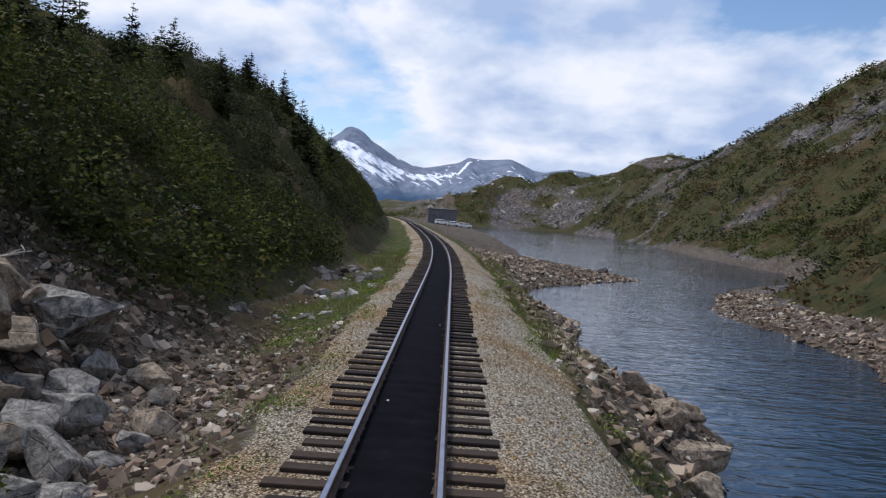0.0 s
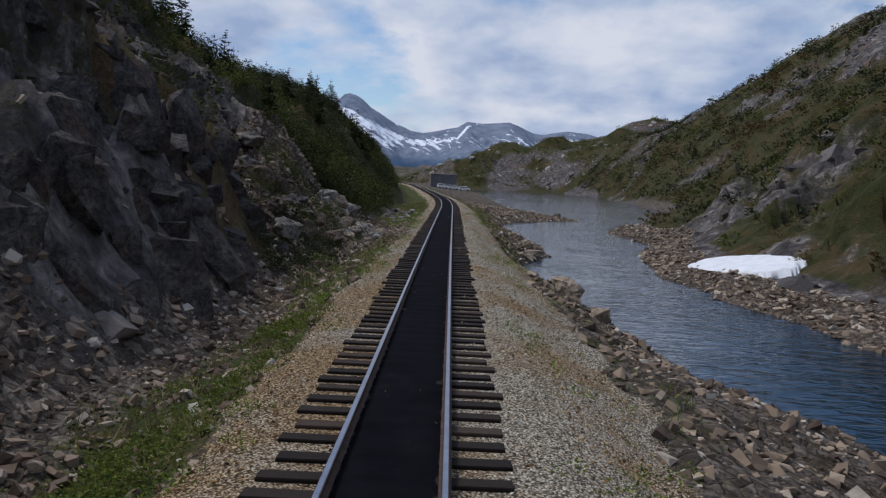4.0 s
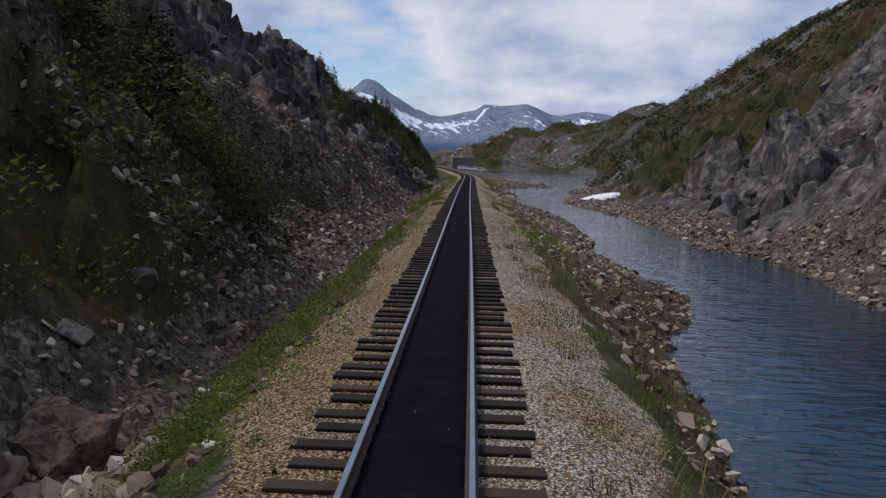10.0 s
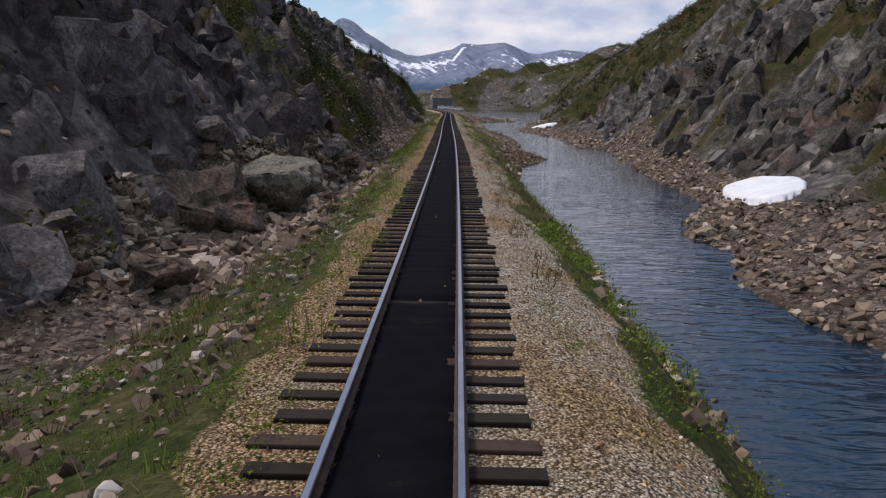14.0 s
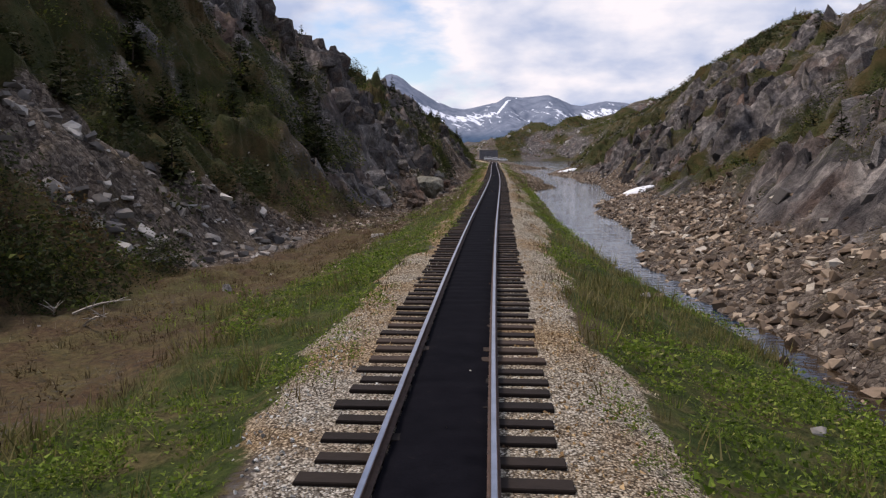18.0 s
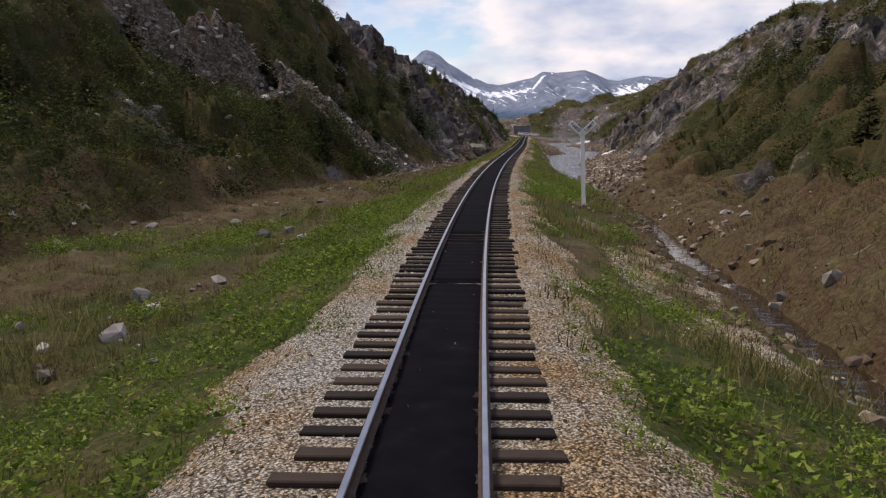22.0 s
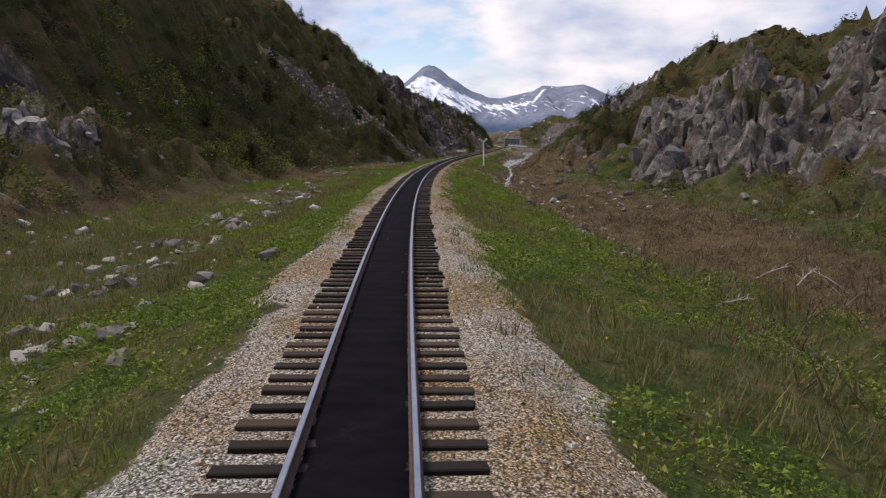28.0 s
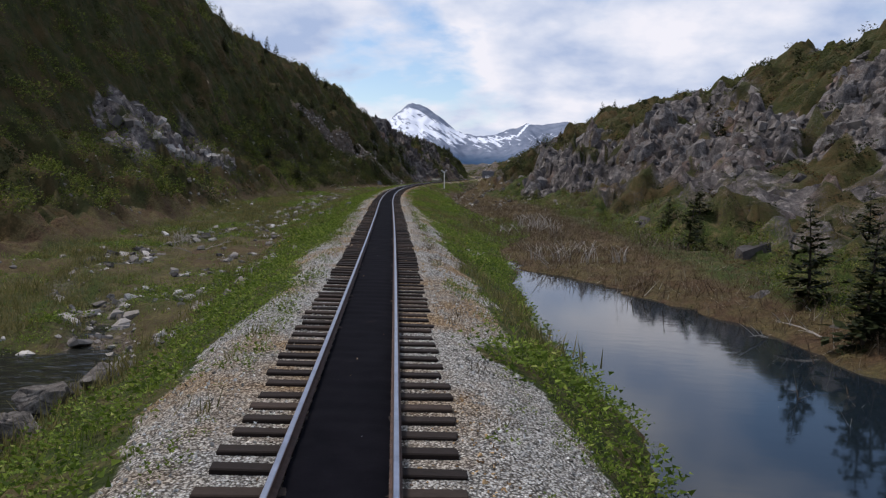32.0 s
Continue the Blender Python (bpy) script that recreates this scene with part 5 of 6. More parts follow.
def twig_tuft(rg, n, height, spread):
    v, f = [], []
    for _ in range(n):
        o = Vector((rg.gauss(0, spread), rg.gauss(0, spread), 0))
        t = o + Vector((rg.gauss(0, 0.8), rg.gauss(0, 0.8), 1)).normalized() * height * rg.uniform(0.4, 1.1)
        w = Vector((rg.gauss(0, 1), rg.gauss(0, 1), 0)).normalized() * 0.009
        b = len(v)
        v += [o - w, o + w, t]
        f += [(b, b + 1, b + 2)]
        for _ in range(2):
            m = o.lerp(t, rg.uniform(0.4, 0.8))
            e = m + Vector((rg.gauss(0, 0.2), rg.gauss(0, 0.2), rg.uniform(0.05, 0.3))) * height * 0.6
            b = len(v)
            v += [m - w * 0.7, m + w * 0.7, e]
            f += [(b, b + 1, b + 2)]
    return np.array([p[:] for p in v]), np.array(f)


KRUMM = [leaf_cluster(RG, 300, 0.85, 1.5, 0.075, -0.1, 0.6) for _ in range(5)]
FARSHRUBS = [leaf_cluster(RG, 46, 0.62, 0.75, 0.15) for _ in range(4)]
SHRUBS = [leaf_cluster(RG, 140, 0.64, 0.85, 0.078) for _ in range(5)]
DWARFS = [leaf_cluster(RG, 95, 0.5, 1.0, 0.1, -0.1, 0.5) for _ in range(5)]
HERBS = [leaf_cluster(RG, 56, 0.21, 0.15, 0.026, 0.25, 0.5) for _ in range(5)]
WEEDS = [leaf_cluster(RG, 34, 0.16, 0.2, 0.028, 0.5, 0.5) for _ in range(4)]
LOWHEATH = [leaf_cluster(RG, 60, 0.55, 0.6, 0.07, 0.3, 0.5) for _ in range(4)]
TUFTS = [blade_tuft(RG, 13, 0.19, 0.09, 0.0045) for _ in range(5)]
TWIGS = [twig_tuft(RG, 9, 0.5, 0.3) for _ in range(5)]


def upright(n):
    return turns(n, 8)


# dense krummholz on the shaded slope
s, d, z = sow(2300, -125, -5, -30, -7.0, lambda s, d, z, m: np.where((m["heath"] > 0.45) & (m["rubble"] < 0.7) & (fractal(s / 6, d / 4, 2, 423) > 0.42), 0.85, 0.05) * np.interp(-d, [5.6, 8, 30], [0.4, 1, 0.9]))
size = sizes_between(len(s), 0.5, 1.35, 1.3)
joined("krummholz", KRUMM, track(s, d, z - 0.15), size, upright(len(s)), NEEDLE, "dense dark wind-stunted conifers covering the slope", "shrubs")
s, d, z = sow(1500, 52, 345, -46, -7, lambda s, d, z, m: np.where((m["heath"] > 0.6) & (m["rubble"] < 0.5) & ((fractal(s / 11, d / 8, 2, 427) > 0.5) | ((s > 140) & (s < 215) & (d > -24))), 0.85, 0.0))
size = sizes_between(len(s), 0.6, 1.5, 1.4)
joined("krummholz", KRUMM, track(s, d, z - 0.15), size, upright(len(s)), NEEDLE, "dark wind-stunted conifers on the slope", "shrubs")
# tall scrub in the hollows of the slopes
for s0, s1, d0, d1, n in ((-40, -14.5, -13.5, -7.0, 330), (-44, -17.5, -7.6, -6.0, 110), (50, 68, -15, -6.9, 300), (51, 65, -10.5, -6.3, 130), (146, 156, -13.5, -10.2, 60), (108, 121, -17, -11, 70), (140, 158, -17, -10.5, 110), (158, 185, -22, -12.5, 220), (185, 215, -26, -16, 190), (312, 345, -36, -26, 120), (150, 205, 15, 25, 260), (112, 150, 18, 28, 150), (205, 250, 44, 56, 80)):
    s, d, z = sow(n, s0, s1, d0, d1, lambda s, d, z, m: np.where(fractal(s / 5, d / 4, 2, 429) > 0.42, 0.95, 0.1) * ((s < 100) | (m["rubble"] < 0.55)))
    size = sizes_between(len(s), 0.8, 1.9, 1.4)
    m = NR.uniform(0, 1, len(s)) < 0.6
    joined("tall_scrub", KRUMM, track(s[m], d[m], z[m] - 0.15), size[m], upright(m.sum()), NEEDLE, "tall dark conifer scrub at the foot of the slope", "shrubs")
    joined("leafy_scrub", KRUMM, track(s[~m], d[~m], z[~m] - 0.15), size[~m], upright((~m).sum()), SHRUB, "tall olive-green scrub at the foot of the slope", "shrubs")
# dark krummholz and heath on the slopes
s, d, z = sow(21000, -125, 345, -48, -5, lambda s, d, z, m: np.where((m["heath"] > 0.52) & (m["rubble"] < 0.6) & ((d < -6.2) | (s > -10)), 0.75, 0.02) * np.interp(-d, [5, 25, 48], [1, 1, 0.45]) * (z > -1.2))
size = sizes_between(len(s), 0.6, 2.0, 1.8)
m = fractal(s / 9, d / 7, 3, 421) > np.interp(s, [0, 150, 210, 250], [0.46, 0.5, 0.57, 0.6])
joined("dwarf_conifers", DWARFS, track(s[m], d[m], z[m] - 0.1), size[m], upright(m.sum()), NEEDLE, "dark low conifer scrub covering the slope", "shrubs")
lite = ~m & (fractal(s / 6, d / 6, 2, 425) > np.interp(s, [185, 195, 240, 260], [0.9, 0.42, 0.40, 0.30]))
lite = lite & (fractal(s / 14, d / 10, 2, 435) < np.where(s > 150, 0.58, 1))
m = ~m & ~lite
rus = m & (s > 150) & (fractal(s / 7, d / 5, 2, 437) > 0.5)
m = m & ~rus
joined("russet_shrubs", SHRUBS, track(s[rus], d[rus], z[rus] - 0.1), size[rus] * 0.8, upright(rus.sum()), RUSSET, "russet-brown shrubs on the slope", "shrubs")
joined("hillside_shrubs", SHRUBS, track(s[m], d[m], z[m] - 0.1), size[m], upright(m.sum()), SHRUB, "olive-green shrubs covering the slope", "shrubs")
joined("alder_bushes", SHRUBS, track(s[lite], d[lite], z[lite] - 0.1), size[lite] * np.where(s[lite] > 185, 1.25, 1.0), upright(lite.sum()), ALDER, "fresh green alder bushes on the slope", "shrubs")
s, d, z = sow(29000, -335, 345, 12, 140, lambda s, d, z, m: np.where((m["heath"] > 0.55) & (m["rubble"] < 0.6), 0.8, 0.03) * np.interp(d, [12, 40, 120], [1, 1, 0.6]) * (z > -1.2))
size = sizes_between(len(s), 0.5, 1.5, 1.8) * np.interp(d, [20, 120], [1, 2.0]) * np.where(s < -20, 1.5, 1)
m = fractal(s / 9, d / 7, 3, 431) > np.where(s < 0, 0.45, 0.5)
joined("far_dwarf_conifers", FARSHRUBS, track(s[m], d[m], z[m] - 0.1), size[m], upright(m.sum()), NEEDLE, "dark low conifer scrub on the far slope", "shrubs")
russet = ~m & (fractal(s / 12, d / 9, 3, 433) > 0.52)
m = ~m & ~russet
joined("far_shrubs", FARSHRUBS, track(s[m], d[m], z[m] - 0.1), size[m], upright(m.sum()), SHRUB, "olive-green shrubs on the far slope", "shrubs")
joined("russet_shrubs", FARSHRUBS, track(s[russet], d[russet], z[russet] - 0.1), size[russet], upright(russet.sum()), RUSSET, "russet-brown shrubs on the far slope", "shrubs")
# hills at the head of the lake
s, d, z = sow(4500, -520, -330, -40, 190, lambda s, d, z, m: np.where((m["heath"] > 0.5), 0.9, 0.1) * (z > -0.8))
size = sizes_between(len(s), 1.6, 4.0, 1.8)
joined("lake_head_shrubs", FARSHRUBS, track(s, d, z - 0.3), size, upright(len(s)), SHRUB, "olive-green scrub on the hills beyond the lake", "shrubs")
# brown sedge and low heath on the flats
s, d, z = sow(52000, 60, 345, -26, 30, lambda s, d, z, m: np.where((m["soil"] > 0.5) & (m["grass"] < 0.62) & (m["rubble"] < 0.6) & (z > -2.35), 0.8, 0.0) * np.where(d < 0, 0.85, 1))
size = sizes_between(len(s), 0.6, 1.7, 1.5)
dry = (d < 0) & (s > 205)
joined("straw_grass", TUFTS, track(s[dry], d[dry], z[dry]), size[dry], upright(dry.sum()), STRAW, "straw-coloured dry grass in the meadow", "grass")
s, d, z, size = s[~dry], d[~dry], z[~dry], size[~dry]
joined("brown_sedge", TUFTS, track(s, d, z), size, upright(len(s)), SEDGE, "brown sedge and dry grass on the flats", "grass")
s, d, z = sow(24000, 60, 345, -24, 28, lambda s, d, z, m: np.where((m["soil"] > 0.5) & (m["rubble"] < 0.6) & (m["grass"] < 0.6) & ((d < -4) | (d > 5.6)) & (z > -2.2), 0.7, 0.0) * (fractal(s / 5, d / 4, 3, 447) > np.where(d > 0, 0.43, np.where((s > 108) & (s < 212), 0.38, 0.48))))
size = sizes_between(len(s), 0.25, 0.7, 1.5)
joined("low_heath", LOWHEATH, track(s, d, z - 0.04), size, upright(len(s)), RUSSET, "low russet-brown heath on the flats", "shrubs")
s, d, z = sow(13000, 100, 345, -40, 48, lambda s, d, z, m: np.where((m["heath"] > 0.42) & (m["rubble"] < 0.5) & (np.abs(d) > 10), 0.6, 0.0))
size = sizes_between(len(s), 0.4, 1.1, 1.5)
m = fractal(s / 6, d / 5, 2, 449) > 0.52
joined("slope_heath", LOWHEATH, track(s[m], d[m], z[m] - 0.05), size[m], upright(m.sum()), RUSSET, "low russet heath between the shrubs of the slope", "shrubs")
joined("slope_shrubs", LOWHEATH, track(s[~m], d[~m], z[~m] - 0.05), size[~m], upright((~m).sum()), SHRUB, "low green heath between the shrubs of the slope", "shrubs")
s, d, z = sow(2600, 205, 345, 14, 40, lambda s, d, z, m: np.where((m["grass"] > 0.5) & (z > -2), 0.8, 0.0))
size = sizes_between(len(s), 0.4, 1.1, 1.5)
joined("willow_scrub", SHRUBS, track(s, d, z - 0.04), size, upright(len(s)), ALDER, "green willow scrub at the back of the bog", "shrubs")
# brown leafless brush in the bog and the ditch
s, d, z = sow(13000, 150, 345, 6.5, 26, lambda s, d, z, m: np.where((m["soil"] > 0.5) & (z > -2.3), 0.8, 0.06) * np.interp(d, [7, 20, 26], [1, 1, 0.3]) * np.interp(s, [150, 215, 345], [0.35, 0.9, 1]))
size = sizes_between(len(s), 0.5, 1.5, 1.5) * np.interp(s, [150, 250, 265, 330], [0.7, 1.1, 1.35, 1.5]) * (0.5 + fractal(s / 4, d / 3, 2, 461))
joined("bog_brush", TWIGS, track(s, d, z - 0.03), size, upright(len(s)), BRUSH, "brown leafless brush standing in the bog", "shrubs")
s, d, z = sow(5000, 100, 345, -24, -5, lambda s, d, z, m: np.where((m["soil"] > 0.5), 0.6, 0.06))
size = sizes_between(len(s), 0.4, 1.0, 1.5)
joined("ditch_brush", TWIGS, track(s, d, z - 0.03), size, upright(len(s)), BRUSH, "brown brush at the foot of the slope", "shrubs")
# green herbs and grass beside the track
s, d, z = sow(125000, -60, 345, -22, 11, lambda s, d, z, m: np.where((m["grass"] > 0.52) & (m["gravel"] < 0.6) & (z > np.where(d < 0, -3.6, -2.2)), 0.75, 0.0) * np.interp(s, [-60, 140, 165, 345], [0.75, 0.75, 1, 1]))
green = fractal(s / 5, d / 3.2, 3, 441) + np.where((d < 0) & (d > -4.6) & (s > 130), 0.14, 0)
size = sizes_between(len(s), 0.7, 1.9, 1.5) * np.interp(s, [140, 165], [1.0, 1.35]) * (0.35 + 1.3 * fractal(s / 1.2, d / 1.0, 2, 447))
m = green > np.interp(s, [140, 150, 205, 215], [0.6, 0.46, 0.44, 0.38]) + np.where(((d < -4.2) & (s > 225)) | ((d < -3.4) & (s > 285)), 0.2, 0)
joined("green_herbs", HERBS, track(s[m], d[m], z[m]), size[m], upright(m.sum()), HERB, "bright green leafy herbs beside the track", "plants")
joined("grass", TUFTS, track(s[~m], d[~m], z[~m]), size[~m], upright((~m).sum()), STRAW, "yellowish grass beside the track", "grass")
s, d, z = sow(40000, -60, 345, -22, 11, lambda s, d, z, m: np.where((m["grass"] > 0.4) & (m["gravel"] < 0.75) & (z > np.where(d < 0, -3.6, -2.3)), 0.6, 0.0))
size = sizes_between(len(s), 0.6, 1.5, 1.5)
joined("green_grass", TUFTS, track(s, d, z), size, upright(len(s)), HERB, "green grass tufts beside the track", "grass")

# weeds rooted in the ballast
s, d, z = sow(60000, -30, 345, -3.4, 4.4, lambda s, d, z, m: np.where((m["gravel"] > 0.3) & (np.abs(d) > np.where(d < 0, np.where((s > 100) & (s < 152), 0.95, 1.3), 1.6)), np.where(fractal(s / 3.0, d / 1.4, 3, 471) > np.where((d < 0) & (s > 75) & (s < 150), 0.46, np.where(s > 150, 0.55, 0.6)), 0.5, 0.015), 0))
size = sizes_between(len(s), 0.5, 1.4, 1.5)
joined("weeds", WEEDS, track(s, d, z), size, upright(len(s)), HERB, "small green weeds rooted in the ballast", "plants")

# clumps of weeds on the shoulders of the track
for cs, cd, reach in ((34, 2.3, 0.5), (35, 2.8, 0.5), (36, 3.0, 0.4), (42.5, 2.0, 0.28), (42.5, 1.02, 0.14), (40.5, 2.0, 0.16), (38, 2.0, 0.2), (44, 2.8, 0.4), (44.2, 3.2, 0.35), (41, -1.35, 0.2), (42.4, -1.6, 0.2), (35.5, -1.6, 0.5), (34, -1.7, 0.4)):
    n = int(16 + 70 * reach)
    s, d = NR.normal(cs, reach * 0.8, n), NR.normal(cd, reach * 0.5, n)
    joined("weed_clump", WEEDS, track(s, d, ground_z(s, d)), sizes_between(n, 0.5, 1.2, 1.3), upright(n), ALDER, "clump of low green weeds rooted in the ballast", "plants")

# green strip in the ditch between ballast and talus
s = NR.uniform(18, 82, 5200)
d = -NR.normal(np.interp(s, [18, 40, 60, 82], [2.7, 2.9, 3.1, 2.9]), 0.42)
keep = (fractal(s / 4, d / 1.5, 2, 487) > np.interp(s, [18, 30, 36, 52, 58, 82], [0.4, 0.42, 0.62, 0.6, 0.42, 0.4])) & (d < -1.9)
s, d = s[keep], d[keep]
joined("ditch_herbs", HERBS, track(s, d, ground_z(s, d)), sizes_between(len(s), 0.6, 1.7, 1.4), upright(len(s)), ALDER, "green herbs in the ditch beside the ballast", "plants")

# low bushes below the first cliff
s, d, z = sow(300, -8, 11, -9.5, -4.2, lambda s, d, z, m: np.where(fractal(s / 3, d / 2, 2, 481) > 0.42, 0.9, 0.05))
size = sizes_between(len(s), 0.3, 0.8, 1.4)
m = NR.uniform(0, 1, len(s)) < 0.5
joined("low_bushes", KRUMM, track(s[m], d[m], z[m] - 0.1), size[m], upright(m.sum()), SHRUB, "low green bushes below the cliff", "shrubs")
joined("low_conifer_scrub", KRUMM, track(s[~m], d[~m], z[~m] - 0.1), size[~m], upright((~m).sum()), NEEDLE, "low dark conifer scrub below the cliff", "shrubs")


# ---- conifers ----
def conifer(rg, height, lean):
    """A wind-worn conifer: tapered trunk, drooping ragged sprays with gaps."""
    root = new("conifer")
    bm = bmesh.new()
    rings = []
    for k in range(6):
        f = k / 5
        r = 0.055 * height / 3 * (1 - f * 0.93)
        c = Vector((lean * f * f * height, 0.04 * math.sin(3 * f) * height * 0.3, f * height - 0.15))
        rings.append([bm.verts.new(c + Vector((r * math.cos(a), r * math.sin(a), 0))) for a in (0, 1.26, 2.51, 3.77, 5.03)])
    for a, b in zip(rings, rings[1:]):
        for k in range(5):
            bm.faces.new((a[k], a[(k + 1) % 5], b[(k + 1) % 5], b[k]))
    part("trunk", bm, BARK, root)
    bm = bmesh.new()

    def spray(c, u, w, length, width):
        bm.faces.new([bm.verts.new(p) for p in (c, c + u * length * 0.45 + w * width, c + u * length, c + u * length * 0.45 - w * width)])

    levels = int(11 + height * 2.2)
    for k in range(levels):
        f = 0.06 + 0.94 * (k + rg.uniform(-0.3, 0.3)) / levels
        f = min(max(f, 0.03), 0.99)
        c = Vector((lean * f * f * height, 0, f * height - 0.15))
        reach = (0.30 * height ** 0.75) * (1 - f) ** 0.8 + 0.07
        for _ in range(8):
            if rg.random() < 0.14:
                continue
            a = rg.uniform(0, 2 * math.pi)
            ln = reach * rg.uniform(0.55, 1.25)
            u = Vector((math.cos(a), math.sin(a), rg.uniform(-0.45, 0.12) + 0.5 * f)).normalized()
            w = u.cross(Vector((0, 0, 1))).normalized()
            spray(c, u, w, ln, ln * 0.2)
            for j in range(7):
                q = c + u * ln * rg.uniform(0.25, 0.95)
                v = (u * 0.6 + w * rg.choice((-1, 1)) * rg.uniform(0.4, 1.0) + Vector((0, 0, rg.uniform(-0.35, 0.35)))).normalized()
                x = v.cross(Vector((rg.gauss(0, 0.3), rg.gauss(0, 0.3), 1))).normalized()
                spray(q, v, x, ln * rg.uniform(0.3, 0.6), ln * 0.13)
    part("crown", bm, NEEDLE, root)
    return root


RT = random.Random(23)
TREES = [conifer(RT, h, RT.uniform(-0.06, 0.06)) for h in (2.2, 2.8, 3.4, 4.2, 5.2)]
for t in TREES:
    tagged(t, "dark stunted conifer rooted in the rocky slope", "tree", "conifers of the valley")
TREE_H = (2.2, 2.8, 3.4, 4.2, 5.2)
used = set()


def plant(s, d, height):
    k = len(used) if len(used) < 5 else min(range(5), key=lambda i: abs(TREE_H[i] - height) + RT.uniform(0, 0.5))
    z = float(ground_z(np.array([s]), np.array([d]))[0])
    x, y, _ = track(s, d)
    f = height / TREE_H[k]
    m = pose(x, y, z - 0.05, RT.uniform(-3, 3), RT.uniform(-3, 3), RT.uniform(0, 360)) @ Matrix.Diagonal((f, f, f, 1))
    if k not in used:
        used.add(k)
        TREES[k].matrix_basis = m
    else:
        copy_thing(TREES[k], m).scale = (f, f, f)


def grove(n, s0, s1, d0, d1, h0, h1):
    for _ in range(n):
        plant(RT.uniform(s0, s1), RT.uniform(d0, d1), RT.uniform(h0, h1))


grove(26, -95, -12, -19, -8, 2.0, 4.0)
grove(34, -120, -10, -22, -14, 2.2, 4.4)
grove(6, -60, -18, -10, -6.8, 1.4, 2.6)
grove(7, 5, 60, -21, -17, 1.6, 3.0)
grove(18, 54, 67, -15, -8.5, 3.0, 5.6)
grove(8, 110, 122, -17, -11.5, 2.8, 4.8)
grove(6, 60, 120, -23, -18, 1.5, 3.0)
grove(8, 120, 140, -20, -12.5, 2.0, 3.8)
grove(12, 138, 165, -19, -12.5, 2.2, 4.2)
grove(16, 130, 200, -40, -24, 1.8, 3.8)
grove(12, 165, 215, -27, -17, 2.0, 4.0)
grove(24, 190, 320, -52, -41, 2.2, 4.2)
grove(10, 318, 345, -34, -24, 2.5, 4.6)
grove(14, 50, 112, 34, 46, 1.6, 3.2)
grove(18, 112, 205, 15, 26, 1.8, 3.8)
grove(16, 110, 215, 26, 50, 2.0, 4.0)
grove(16, 214, 345, 34, 60, 1.8, 3.4)
grove(9, 285, 330, 16, 22, 1.8, 3.6)
grove(10, 308, 332, 12.8, 16, 2.6, 4.6)
for s, d, h in ((61, 22, 4.4), (59, 22.8, 3.0), (63, 21.4, 2.4), (50, 24.5, 2.6), (44, 26, 2.2)):
    plant(s, d, h)
grove(8, -210, -30, 60, 90, 2.4, 4.0)
grove(14, -200, -40, 84, 118, 3.0, 5.0)


# ---- boulders ----
def boulder(s, d, size, shape, mat, label, sink=0.25, yaw=None, top=None, n=15):
    rg = random.Random(int(s * 13 + d * 7 + size * 100))
    v, f = hull_points(rg, n if size > 1.0 else 11, shape)
    bm = bmesh.new()
    vs = [bm.verts.new(p) for p in v]
    for t in f:
        bm.faces.new([vs[k] for k in t])
    bmesh.ops.dissolve_limit(bm, angle_limit=radians(9), verts=bm.verts[:], edges=bm.edges[:])
    bmesh.ops.bevel(bm, geom=bm.edges[:], offset=0.022, segments=1, affect='EDGES')
    bmesh.ops.triangulate(bm, faces=bm.faces[:])
    bmesh.ops.subdivide_edges(bm, edges=[e for e in bm.edges if e.calc_length() > 0.35], cuts=2)
    if size > 1.0:
        for limit in (0.2, 0.11) if size > 3 else (0.2,):
            bmesh.ops.subdivide_edges(bm, edges=[e for e in bm.edges if e.calc_length() > limit], cuts=1 if limit < 0.2 else 2)
            bmesh.ops.triangulate(bm, faces=bm.faces[:])
    for p in bm.verts:
        q = p.co * 2.2 + Vector((s, d, 0))
        k = (noise.noise(q) * 0.045 + noise.noise(q * 3.1) * 0.035) * (1.0 if size > 1.0 else 0.55)
        if size > 1.0:
            near, cells_at = noise.voronoi(Vector((q.x * 1.1, q.y * 1.1, q.z * 1.9)))
            k += (noise.noise(cells_at[0] * 7.7) * 0.085 - 0.05 * max(0.0, 1 - (near[1] - near[0]) / 0.09)) + noise.noise(q * 8.0) * 0.018
        p.co += p.co.normalized() * k
    bmesh.ops.scale(bm, vec=(size, size, size), verts=bm.verts[:])
    me = bpy.data.meshes.new("boulder")
    bm.to_mesh(me)
    bm.free()
    me.materials.append(mat)
    o = new("boulder", me)
    z = float(ground_z(np.array([s]), np.array([d]))[0])
    h = max(p[2] for p in v) * size
    x, y, _ = track(s, d)
    o.matrix_basis = pose(x, y, (z + h * (1 - 2 * sink)) if top is None else top - h, rg.uniform(-12, 12), rg.uniform(-12, 12), rg.uniform(0, 360) if yaw is None else yaw)
    return tagged(o, label, "boulder")


GREYROCK = boulder_material("grey_boulder", (0.055, 0.05, 0.045), (0.16, 0.145, 0.13), (0.34, 0.32, 0.29), (0.15, 0.115, 0.085))
TANROCK = boulder_material("tan_boulder", (0.17, 0.13, 0.095), (0.38, 0.305, 0.225), (0.56, 0.485, 0.395), (0.32, 0.26, 0.20))
REDROCK = boulder_material("rusty_boulder", (0.045, 0.035, 0.03), (0.125, 0.095, 0.075), (0.27, 0.23, 0.195), (0.22, 0.11, 0.06))
LICHENROCK = boulder_material("lichened_boulder", (0.085, 0.082, 0.066), (0.205, 0.20, 0.165), (0.37, 0.365, 0.31), (0.19, 0.15, 0.105))
